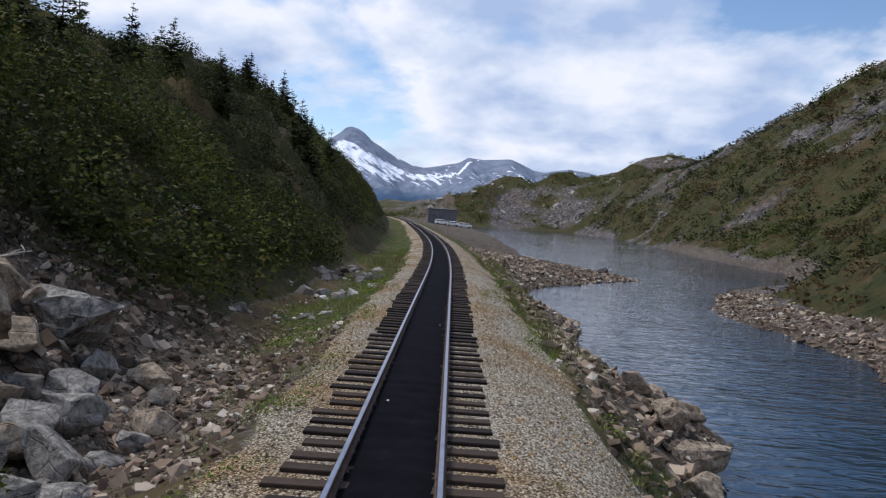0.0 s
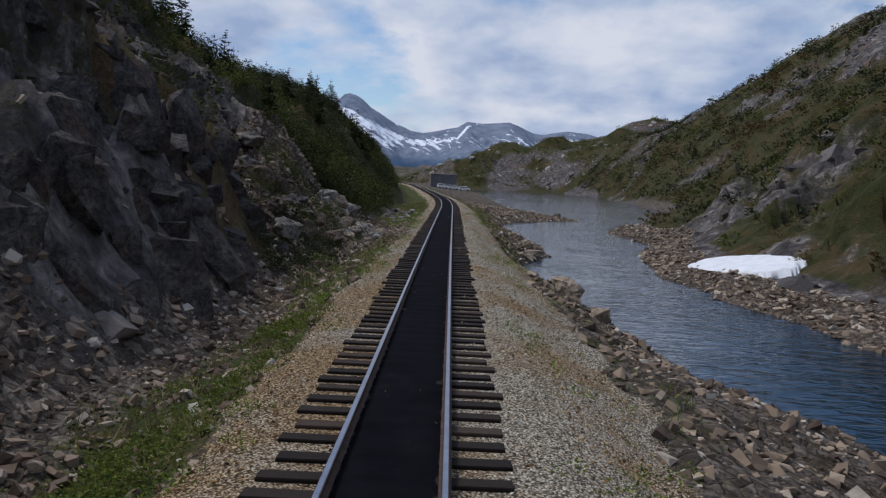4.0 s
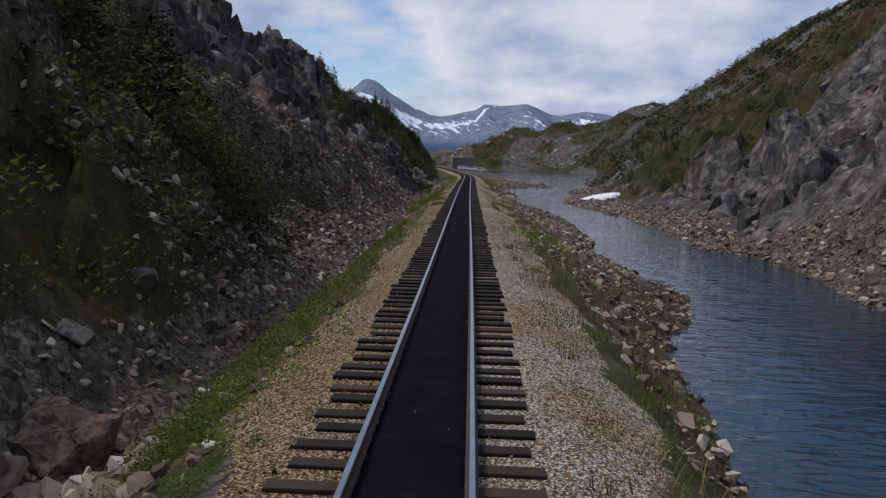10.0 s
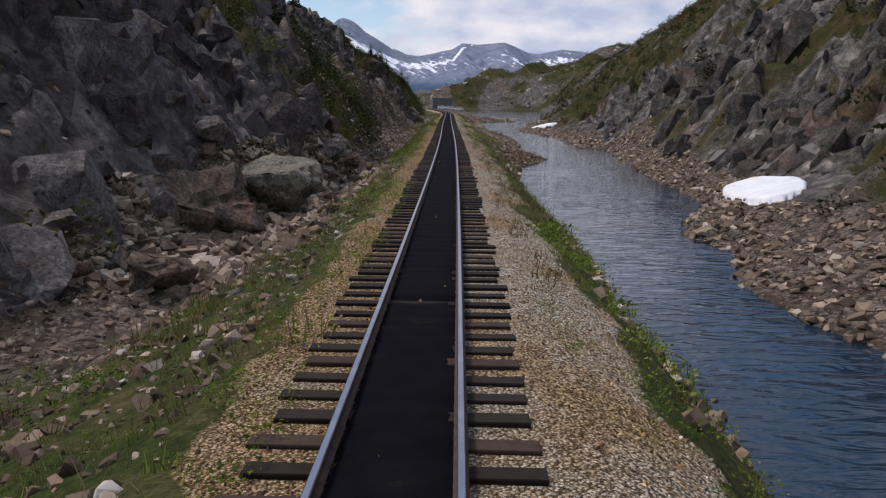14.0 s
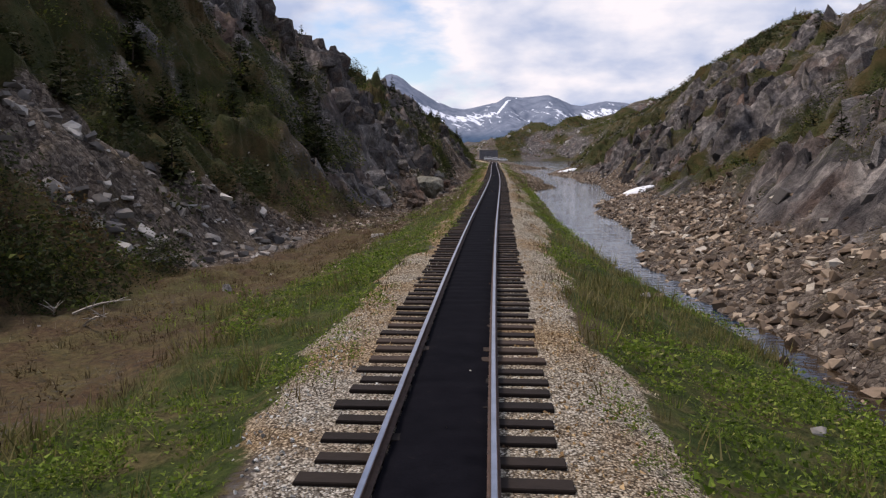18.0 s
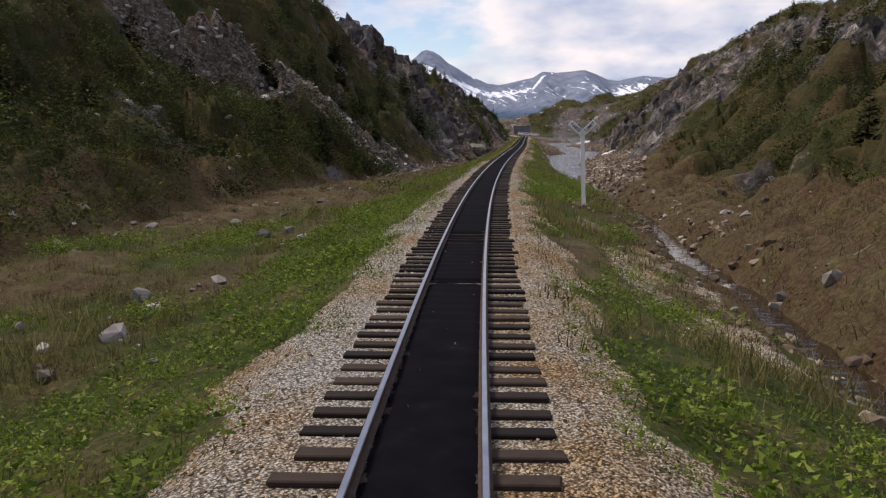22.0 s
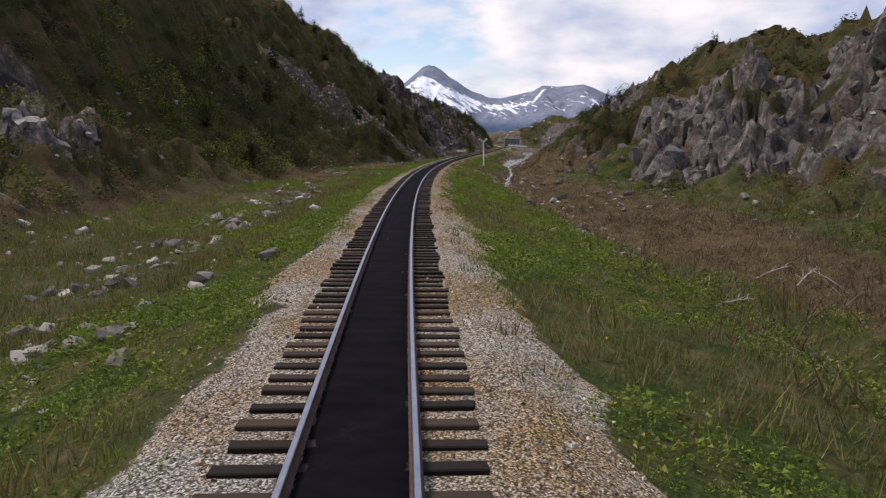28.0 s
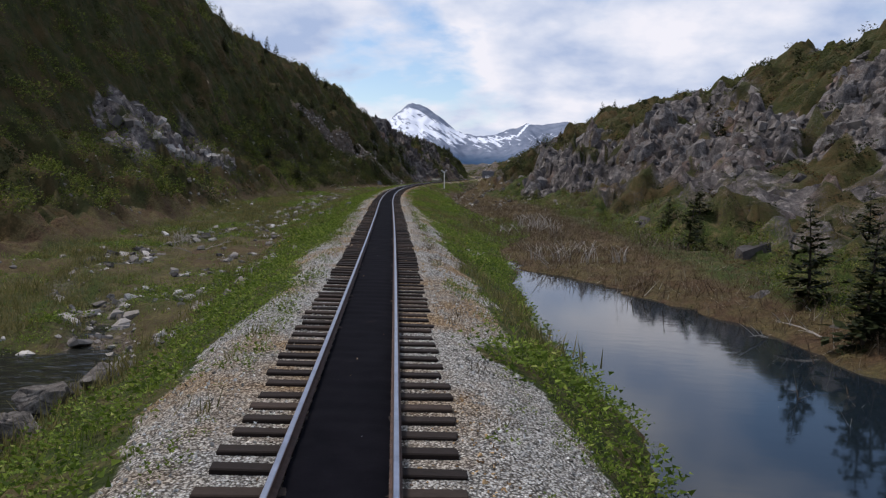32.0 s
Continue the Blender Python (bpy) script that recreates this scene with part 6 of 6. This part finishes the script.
PALEROCK = boulder_material("pale_boulder", (0.14, 0.13, 0.118), (0.31, 0.29, 0.265), (0.50, 0.48, 0.45), (0.30, 0.27, 0.23))

for s, d, size, mat in ((-13.6, -5.9, 1.9, PALEROCK), (-13.0, -5.2, 0.8, PALEROCK), (-10.5, -6.2, 1.3, TANROCK), (-9.6, -5.4, 1.1, TANROCK), (-12.2, -6.6, 1.0, TANROCK), (-11.4, -5.0, 0.9, PALEROCK), (-8.0, -5.0, 0.6, PALEROCK),
                        (-8.6, -6.0, 0.8, TANROCK), (-7.2, -5.7, 0.7, PALEROCK), (-11.8, -7.0, 0.85, PALEROCK), (-6.4, -4.6, 0.42, PALEROCK), (-9.6, -4.5, 0.45, PALEROCK), (-13.2, -4.5, 0.7, TANROCK)):
    boulder(s, d, size, (1, 0.8, 0.75), mat, "angular broken boulder piled at the foot of the slope")
for s, d, size in ((-17.4, 5.5, 1.2), (-16, 5.8, 1.3), (-14.0, 5.2, 1.0), (-19.6, 5.2, 1.0), (4.6, 4.9, 1.5), (9.0, 5.4, 0.9), (-14.8, 5.6, 0.7), (-18.5, 6.2, 0.8), (-15.4, 6.7, 0.8), (-20, 5.8, 0.6), (-22, 6.0, 0.5), (-31, 5.0, 0.5), (-33, 5.5, 0.6), (-13.6, 6.0, 0.6), (-12.8, 5.4, 0.5)):
    boulder(s, d, size, (1, 0.75, 0.6), TANROCK, "tan angular boulder on the river bank", 0.3)
RB = random.Random(77)
for _ in range(64):
    boulder(RB.uniform(-14.8, -6.0), -RB.uniform(3.5, 6.8), RB.choice((0.35, 0.45, 0.55, 0.7, 0.95)), (1, RB.uniform(0.6, 0.9), RB.uniform(0.4, 0.8)), RB.choice((TANROCK, PALEROCK, GREYROCK)), "angular broken stone piled at the foot of the slope", 0.22)
for _ in range(30):
    boulder(RB.uniform(-34, 2), RB.uniform(4.9, 6.3), RB.choice((0.4, 0.5, 0.65)), (1, RB.uniform(0.6, 0.9), RB.uniform(0.4, 0.7)), TANROCK, "tan angular stone on the river bank", 0.28)
for _ in range(46):
    s = RB.uniform(-3.5, 8.5)
    boulder(s, -RB.uniform(4.6, 8.2), RB.choice((0.4, 0.5, 0.7, 0.9, 1.2, 1.5)), (1, RB.uniform(0.6, 0.9), RB.uniform(0.4, 0.7)), RB.choice((REDROCK, REDROCK, GREYROCK)), "dark red-brown block of broken rock on the slope", 0.3)
for _ in range(24):
    boulder(RB.uniform(-10.5, -5.5), -RB.uniform(4.4, 7.0), RB.choice((0.45, 0.6, 0.8, 1.0)), (1, RB.uniform(0.6, 0.9), RB.uniform(0.5, 0.8)), RB.choice((TANROCK, PALEROCK)), "pale tan broken stone below the slope", 0.22)
for _ in range(26):
    boulder(RB.uniform(203, 238), RB.uniform(9.5, 17.5), RB.choice((0.35, 0.45, 0.6, 0.85)), (1, RB.uniform(0.6, 0.9), RB.uniform(0.5, 0.8)), RB.choice((PALEROCK, GREYROCK)), "pale stone lying in the brown bog", 0.25)
for _ in range(44):
    boulder(RB.uniform(82, 99), -RB.uniform(4.4, 7.2), RB.choice((0.35, 0.45, 0.6, 0.8, 1.0)), (1, RB.uniform(0.6, 0.9), RB.uniform(0.5, 0.8)), RB.choice((TANROCK, GREYROCK, REDROCK)), "broken block of rock at the foot of the cliff", 0.22)
for _ in range(11):
    boulder(RB.uniform(78, 88), -RB.uniform(5.4, 7.4), RB.choice((1.2, 1.5, 1.8, 2.2)), (1, RB.uniform(0.65, 0.9), RB.uniform(0.5, 0.8)), RB.choice((LICHENROCK, GREYROCK, REDROCK)), "large weathered block of rock below the cliff", 0.28)
for _ in range(22):
    boulder(RB.uniform(93, 112), -RB.uniform(5.8, 9.0), RB.choice((0.45, 0.6, 0.85, 1.2, 1.6)), (1, RB.uniform(0.6, 0.9), RB.uniform(0.5, 0.8)), RB.choice((GREYROCK, GREYROCK, REDROCK)), "fallen block of rock below the cliff", 0.22)
boulder(-74, 16.2, 1.0, (1, 0.8, 0.8), GREYROCK, "dark grey boulder on the stony spit")
boulder(98.6, -6.5, 3.7, (1.0, 0.75, 0.7), LICHENROCK, "large block of fallen grey rock pale with lichen beside the track", 0.2, 20, 0.2, 15)
boulder(103.8, -7.8, 4.2, (1.0, 0.8, 0.72), REDROCK, "large fallen block of rusty rock", 0.22, 70, 0.2, 15)
boulder(100.6, -9.4, 1.2, (1.0, 0.8, 0.7), GREYROCK, "fallen grey block below the cliff")
boulder(90, -7.6, 0.9, (1.0, 0.7, 0.6), REDROCK, "rusty block below the cliff")
boulder(93.2, -8.6, 1.0, (1.0, 0.7, 0.6), GREYROCK, "grey block below the cliff")
boulder(104.0, 4.6, 0.62, (1.0, 0.8, 0.55), PALEROCK, "pale flat boulder at the water's edge", 0.3)
for s, d, size in ((58, -7.2, 0.6), (67.5, -5.6, 0.65), (71, -5.4, 0.6), (69, -5.0, 0.5), (65, -4.4, 0.35), (73, -6.4, 0.7), (76, -6.3, 0.9), (79, -6.6, 1.1)):
    boulder(s, d, size, (1, 0.8, 0.65), GREYROCK, "grey boulder in the ditch beside the track")
for s, d, size in ((39, 18.6, 0.9), (41, 14.6, 0.7), (44, 17.2, 0.8), (36, 15.9, 0.6), (89, 14.6, 0.9), (93, 11.5, 0.8), (97, 10.2, 0.7), (100, 9.6, 0.8), (20, 16.6, 0.6), (2, 13.2, 0.6)):
    boulder(s, d, size, (1, 0.75, 0.55), TANROCK, "weathered boulder on the far river bank", 0.3)
for s, d, size in ((166.5, -7.2, 0.6), (165.6, -6.2, 0.3), (151, -7.0, 0.4), (147, -6.8, 0.35), (216, -7.4, 0.33), (215, -6.7, 0.3), (212.4, -5.8, 0.28), (214.6, -7.2, 0.25), (210, 6.0, 0.42), (208.4, 6.1, 0.4), (205, 6.2, 0.4), (204, 7.8, 0.3),
                   (273, -5.4, 0.32), (263, -9.1, 0.45), (268, -6.0, 0.25), (267.6, -6.6, 0.22), (273.6, -5.9, 0.2), (231, -12.4, 0.4), (258, -8.2, 0.3), (245, -9, 0.3), (240, -11, 0.35), (305, -10.2, 0.4), (307, -10.9, 0.35), (282, -13, 0.4), (286, -13.2, 0.4), (294, -12, 0.35)):
    boulder(s, d, size, (1, 0.8, 0.7), PALEROCK, "pale boulder lying in the meadow")
for s, d, size in ((318.6, -5.8, 1.0), (317.4, -6.4, 0.8), (320.4, -6.0, 1.1), (322.4, -5.8, 1.1), (324.2, -5.9, 1.0), (319.4, -6.9, 0.8), (316.2, -7.0, 0.7), (321.6, -6.8, 0.8), (315, -7.6, 0.6)):
    boulder(s, d, size, (1, 0.8, 0.55), GREYROCK, "grey boulder at the edge of the pool", 0.18)
for s, d, size in ((206, 14.5, 1.0), (209, 15.8, 1.2), (213, 17.6, 1.4), (215, 19.8, 1.6), (207, 17.5, 0.8), (212, 15.2, 0.7), (217, 18.0, 0.8), (204, 13.0, 0.5), (210, 13.4, 0.55)):
    boulder(s, d, size, (1, 0.8, 0.7), PALEROCK if size < 1 else GREYROCK, "grey boulder below the rock knoll")
for s, d, size in ((182.3, 4.08, 0.28), (182.4, 4.4, 0.3), (182.25, 4.72, 0.26), (182.0, 4.0, 0.24), (181.65, 4.3, 0.28), (181.8, 4.68, 0.22)):
    boulder(s, d, size, (1, 0.85, 0.6), TANROCK, "pale tan stone packed round the foot of the sign post", 0.12)


# ---- old snow ----
def snow_patch(s0, d0, length, width, turn):
    u = np.linspace(-1, 1, 41)
    U, V = np.meshgrid(u, u, indexing='ij')
    ang = np.arctan2(V, U)
    edge = 0.78 + 0.22 * fractal(np.cos(ang) * 2 + s0, np.sin(ang) * 2 + d0, 3, 501)
    r = np.sqrt(U ** 2 + V ** 2)
    k = np.minimum(r, edge) / np.maximum(r, 1e-6)
    U, V = U * k, V * k
    r = np.minimum(r, edge) / edge
    c, n = math.cos(radians(turn)), math.sin(radians(turn))
    S, D = s0 + U * length * c - V * width * n, d0 + U * length * n + V * width * c
    g = ground_z(S.ravel(), D.ravel()).reshape(S.shape)
    A = np.stack([S.ravel() - s0, D.ravel() - d0, np.ones(S.size)], -1)
    fit = (A @ np.linalg.lstsq(A, g.ravel(), rcond=None)[0]).reshape(S.shape)
    z = np.where(r > 0.985, np.minimum(g, fit) - 0.12, fit + 0.1 + 0.16 * (1 - r ** 4) + 0.06 + (fractal(S * 1.4, D * 1.4, 3, 511) - 0.5) * 0.1)
    o = sheet("snow_patch", track(S, D, z), 41, 41, SNOW)
    tagged(o, "melting patch of old white snow on the bank", "snow")


snow_patch(-8.5, 16.4, 5.2, 2.2, 12)
snow_patch(94.0, 13.9, 4.6, 1.7, -8)


# ---- yard sign ----
WHITE = simple("white_paint", [(0.3, (0.80, 0.80, 0.78)), (0.7, (0.90, 0.90, 0.88))], 2.5, 0.6, 0, 0.3, 0, 0.15, 0.01)
BLACK = simple("black_paint", [(0.3, (0.015, 0.015, 0.015)), (0.7, (0.04, 0.04, 0.04))], 6.0, 0.6)


def box(bm, size, at, turn=None, bevel=0.008):
    g = bmesh.ops.create_cube(bm, size=1.0)
    vs = g["verts"]
    bmesh.ops.scale(bm, vec=size, verts=vs)
    if bevel:
        es = list({e for v in vs for e in v.link_edges})
        vs = list({v for f in bmesh.ops.bevel(bm, geom=es, offset=bevel, segments=1, affect='EDGES')["faces"] for v in f.verts} | {v for v in vs if v.is_valid})
    if turn is not None:
        bmesh.ops.rotate(bm, cent=(0, 0, 0), matrix=turn, verts=vs)
    bmesh.ops.translate(bm, vec=at, verts=vs)


def yard_sign():
    root = new("yard_limit_sign")
    z0 = float(ground_z(np.array([182.0]), np.array([4.3]))[0])
    x, y, _ = track(182.0, 4.38)
    root.matrix_basis = pose(x, y, z0, 0, -2.2, -2)
    top = 2.28 - z0
    bm = bmesh.new()
    box(bm, (0.17, 0.15, top + 0.4), (0, 0, top / 2 - 0.2), None, 0.012)
    part("post", bm, WHITE, root, "white-painted square wooden post")
    for side, word in ((-1, "YARD"), (1, "LIMIT")):
        ang = radians(42)
        turn = Matrix.Rotation(-side * ang, 3, 'Y')
        mid = Vector((side * 0.35 * math.cos(ang), -0.1, top + 0.35 * math.sin(ang) - 0.06))
        bm = bmesh.new()
        box(bm, (0.74, 0.03, 0.26), mid, turn, 0.006)
        arm = part("arm", bm, WHITE, root, "white board with black letters")
        cu = bpy.data.curves.new("lettering", 'FONT')
        cu.body, cu.size, cu.align_x, cu.align_y, cu.extrude = word, 0.19, 'CENTER', 'CENTER', 0.002
        cu.space_character, cu.offset = 1.15, 0.006
        cu.materials.append(BLACK)
        t = new("lettering", cu)
        t.matrix_basis = Matrix.Translation(mid + Vector((side * 0.06 * math.cos(ang), -0.02, 0.06 * math.sin(ang)))) @ turn.to_4x4() @ pose(0, 0, 0, 90)
        t.parent = arm
    for k, zz in enumerate((0.0, 0.06)):
        bm = bmesh.new()
        bmesh.ops.create_cone(bm, cap_ends=True, segments=8, radius1=0.012, radius2=0.012, depth=0.03)
        bmesh.ops.rotate(bm, cent=(0, 0, 0), matrix=Matrix.Rotation(radians(90), 3, 'X'), verts=bm.verts)
        bmesh.ops.translate(bm, vec=(0.0, -0.12, top - 0.1 + zz), verts=bm.verts)
        part("bolt", bm, RUST, root)
    tagged(root, "white wooden V-shaped yard limit sign on a post", "sign")


yard_sign()


# ---- stake, dead branches ----
def stake(s, d, h):
    bm = bmesh.new()
    box(bm, (0.045, 0.03, h + 0.2), (0, 0, h / 2 - 0.1), None, 0.004)
    me = bpy.data.meshes.new("survey_stake")
    bm.to_mesh(me)
    bm.free()
    me.materials.append(DEADWOOD)
    o = new("survey_stake", me)
    x, y, _ = track(s, d)
    o.matrix_basis = pose(x, y, float(ground_z(np.array([s]), np.array([d]))[0]), 3, -4, 25)
    tagged(o, "pale wooden survey stake in the grass", "stake")


stake(307.4, -4.5, 0.5)


def dead_branch(s, d, length, seed, rise=0.25, twigs=6):
    """A bleached limb with side twigs, lying on the ground."""
    rg = random.Random(seed)
    bm = bmesh.new()

    def limb(a, b, r0, r1, bend):
        rings = []
        for k in range(5):
            f = k / 4
            c = a.lerp(b, f) + Vector((0, 0, bend * math.sin(math.pi * f)))
            r = r0 + (r1 - r0) * f
            u = (b - a).normalized()
            w = u.cross(Vector((0.1, 0.2, 1))).normalized()
            x = u.cross(w)
            rings.append([bm.verts.new(c + r * (math.cos(t) * w + math.sin(t) * x)) for t in (0, 1.57, 3.14, 4.71)])
        for p, q in zip(rings, rings[1:]):
            for k in range(4):
                bm.faces.new((p[k], p[(k + 1) % 4], q[(k + 1) % 4], q[k]))

    tip = Vector((length, 0, length * rise))
    limb(Vector((0, 0, 0.0)), tip, 0.03 * length ** 0.5, 0.008, 0.06 * length)
    for _ in range(twigs):
        p = tip * rg.uniform(0.2, 0.9) + Vector((0, 0, 0.03))
        q = p + Vector((rg.uniform(0, 0.5), rg.uniform(-0.6, 0.6), rg.uniform(0.05, 0.5))) * length * 0.5
        limb(p, q, 0.014, 0.004, 0.02)
    me = bpy.data.meshes.new("dead_branch")
    bm.to_mesh(me)
    bm.free()
    me.materials.append(DEADWOOD)
    o = new("dead_branch", me)
    x, y, _ = track(s, d)
    o.matrix_basis = pose(x, y, float(ground_z(np.array([s]), np.array([d]))[0]) + 0.02, 0, 0, rg.uniform(0, 360))
    tagged(o, "bleached grey dead branch lying on the ground", "branch", "dead branches")


for k, (s, d, n, rise) in enumerate(((-36, -8.6, 1.6, 0.4), (-30, -9.4, 1.2, 0.5), (-44, -10, 1.4, 0.3), (-22, -7.6, 1.0, 0.3), (-12, -6.9, 0.9, 0.3), (199, -13.6, 1.6, 0.25), (200, -12.6, 1.4, 0.2), (201, -11.6, 1.5, 0.15), (202, -10.6, 1.3, 0.2), (198.6, -14.6, 1.2, 0.4),
                                     (262, 11.6, 1.0, 0.5), (263.5, 12.2, 1.2, 0.4), (265, 12.9, 1.0, 0.5), (266.5, 13.4, 0.9, 0.4), (267, 8.4, 0.9, 0.3), (275, 11, 1.0, 0.5), (276, 11.8, 1.1, 0.5), (274.5, 10.4, 0.9, 0.4),
                                     (283, -12.6, 1.2, 0.3), (284.5, -13.2, 1.3, 0.25), (286, -13.8, 1.1, 0.3), (285.4, -12.2, 1.0, 0.3), (312.5, 12.0, 1.4, 0.2), (314, 12.8, 1.5, 0.15), (320, 12.2, 1.2, 0.3), (276.5, 8.6, 1.5, 0.5), (277.4, 9.2, 1.6, 0.4), (278.2, 9.8, 1.4, 0.5), (279.6, 8.8, 1.3, 0.4), (289.6, -10.2, 1.2, 0.3), (288.6, -9.8, 1.3, 0.3), (290.4, -10.8, 1.1, 0.3), (300.4, 4.0, 0.5, 0.05), (301.2, 4.1, 0.6, 0.05), (302.2, 3.7, 0.5, 0.05), (303, 3.5, 0.5, 0.05), (155, -9.2, 1.4, 0.25), (156, -8.4, 1.3, 0.3), (154.4, -10, 1.2, 0.3), (293.5, 9.0, 1.0, 0.6), (296, 8.4, 1.1, 0.6), (298, 8.0, 0.9, 0.6), (192, -21, 1.4, 0.8), (230, -22, 1.3, 0.8), (38, 5.0, 0.8, 0.5), (37, 5.4, 0.7, 0.2), (309, 7.4, 0.8, 0.4), (311.5, 9.6, 1.0, 0.4), (313, 10.6, 0.9, 0.5), (306.6, 6.4, 0.6, 0.5))):
    dead_branch(s, d, n, k + 3, rise)


def dead_shrub(s, d, height, seed):
    """Bleached stems that rise and bend from one root."""
    rg = random.Random(seed)
    root = new("dead_shrub")
    x, y, _ = track(s, d)
    root.matrix_basis = pose(x, y, float(ground_z(np.array([s]), np.array([d]))[0]) - 0.05, 0, 0, rg.uniform(0, 360))
    for _ in range(11):
        bm = bmesh.new()
        a, reach = rg.uniform(0, 6.28), rg.uniform(0.3, 0.9) * height
        foot = Vector((rg.uniform(-0.5, 0.5), rg.uniform(-0.35, 0.35), 0))
        rings = []
        for k in range(6):
            f = k / 5
            c = foot + Vector((math.cos(a) * reach * f * f, math.sin(a) * reach * f * f, height * rg.uniform(0.92, 1.05) * f ** 0.8))
            r = 0.026 * (1 - 0.8 * f)
            rings.append([bm.verts.new(c + Vector((r * math.cos(t), r * math.sin(t), 0))) for t in (0, 1.57, 3.14, 4.71)])
        for p, q in zip(rings, rings[1:]):
            for k in range(4):
                bm.faces.new((p[k], p[(k + 1) % 4], q[(k + 1) % 4], q[k]))
        part("stem", bm, DEADWOOD, root)
    tagged(root, "bleached grey dead shrub standing in the bog", "shrub", "dead shrubs of the bog")


for k, (s, d, h) in enumerate(((272.6, 10.8, 1.1), (273.6, 11.8, 1.3), (274.6, 12.6, 1.2), (276.2, 11.4, 0.9), (279.4, 12.2, 0.9), (293.8, 8.3, 0.9), (295.2, 9.2, 1.0), (296.4, 10.3, 1.1), (297.4, 11.6, 0.9), (291.6, 10.6, 0.8), (282.4, -13.6, 0.6), (283.8, -13.0, 0.6), (285.2, -12.6, 0.5), (276.2, -14.6, 0.5))):
    dead_shrub(s, d, h, 300 + k)


# ---- at the head of the lake ----
SHEDWALL = simple("weathered_grey_boards", [(0.3, (0.10, 0.10, 0.11)), (0.7, (0.19, 0.19, 0.20))], 0.8, 0.9)
SHEDROOF = simple("dark_roofing", [(0.3, (0.05, 0.05, 0.055)), (0.7, (0.09, 0.09, 0.10))], 0.8, 0.8)
VANPAINT = simple("white_vehicle_paint", [(0.3, (0.72, 0.72, 0.72)), (0.7, (0.82, 0.82, 0.82))], 1.0, 0.35, 0, 0.5, 0, 0.0)
DARKGLASS = simple("dark_glass", [(0.3, (0.02, 0.02, 0.025)), (0.7, (0.035, 0.035, 0.04))], 1.0, 0.1, 0, 0.5, 0, 0.0)
TYRE = simple("tyre_rubber", [(0.3, (0.015, 0.015, 0.015)), (0.7, (0.03, 0.03, 0.03))], 6.0, 0.9)


def shed(x, y, z):
    root = new("shed")
    root.matrix_basis = pose(x, y, z, 0, 0, 4)
    bm = bmesh.new()
    box(bm, (10.5, 5, 6.2), (0, 0, 2.6), None, 0.02)
    part("wall", bm, SHEDWALL, root)
    bm = bmesh.new()
    box(bm, (10.9, 5.4, 0.25), (0, 0, 5.8), Matrix.Rotation(radians(2.5), 3, 'X'), 0.02)
    part("roof", bm, SHEDROOF, root)
    tagged(root, "long dark grey shed beside the track", "shed")


def van(x, y, z, yaw):
    root = new("parked_van")
    root.matrix_basis = pose(x, y, z, 0, 0, yaw)
    bm = bmesh.new()
    box(bm, (4.6, 1.8, 0.85), (0, 0, 0.75), None, 0.12)
    box(bm, (3.3, 1.65, 0.75), (-0.5, 0, 1.5), None, 0.16)
    part("body", bm, VANPAINT, root)
    for sx, w in ((-1.5, 0.9), (-0.4, 0.9), (0.6, 0.7)):
        for sy in (-1, 1):
            bm = bmesh.new()
            box(bm, (w, 0.02, 0.42), (sx, sy * 0.828, 1.55), None, 0.0)
            part("window", bm, DARKGLASS, root)
    for sx in (-1.4, 1.4):
        for sy in (-1, 1):
            bm = bmesh.new()
            bmesh.ops.create_cone(bm, cap_ends=True, segments=16, radius1=0.34, radius2=0.34, depth=0.2)
            bmesh.ops.rotate(bm, cent=(0, 0, 0), matrix=Matrix.Rotation(radians(90), 3, 'X'), verts=bm.verts)
            bmesh.ops.translate(bm, vec=(sx, sy * 0.82, 0.34), verts=bm.verts)
            part("wheel", bm, TYRE, root)
    tagged(root, "white van parked at the head of the lake", "vehicle", "parked vans")


def world_ground(x, y):
    """Ground height under a place of the world."""
    i = int(np.argmin((X_FINE - x) ** 2 + (Y_FINE - y) ** 2))
    h = H_FINE[i]
    return float(ground_z(np.array([S_FINE[i]]), np.array([(x - X_FINE[i]) * math.cos(h) + (y - Y_FINE[i]) * math.sin(h)]))[0])


shed(-5.5, 292, world_ground(-5.5, 292))
for x, y, yaw in ((-5.4, 283, 8), (-1.2, 282, 3), (3.2, 281, -4)):
    van(x, y, world_ground(x, y), yaw)

# ---- flowers ----
YELLOW = simple("yellow_petals", [(0.3, (0.60, 0.42, 0.02)), (0.7, (0.75, 0.55, 0.03))], 5.0, 0.7, 0, 0.2, 0, 0.0)
s, d, z = sow(260, 205, 300, -7.5, 6.5, lambda s, d, z, m: (m["grass"] > 0.5) * (m["gravel"] < 0.4) * 0.3)
PETALS = [leaf_cluster(RG, 6, 0.03, 0.03, 0.045, 0.6, 0.2) for _ in range(3)]
joined("yellow_flowers", PETALS, track(s, d, z + 0.2), np.ones(len(s)), upright(len(s)), YELLOW, "small yellow dandelion flowers in the grass", "flowers")
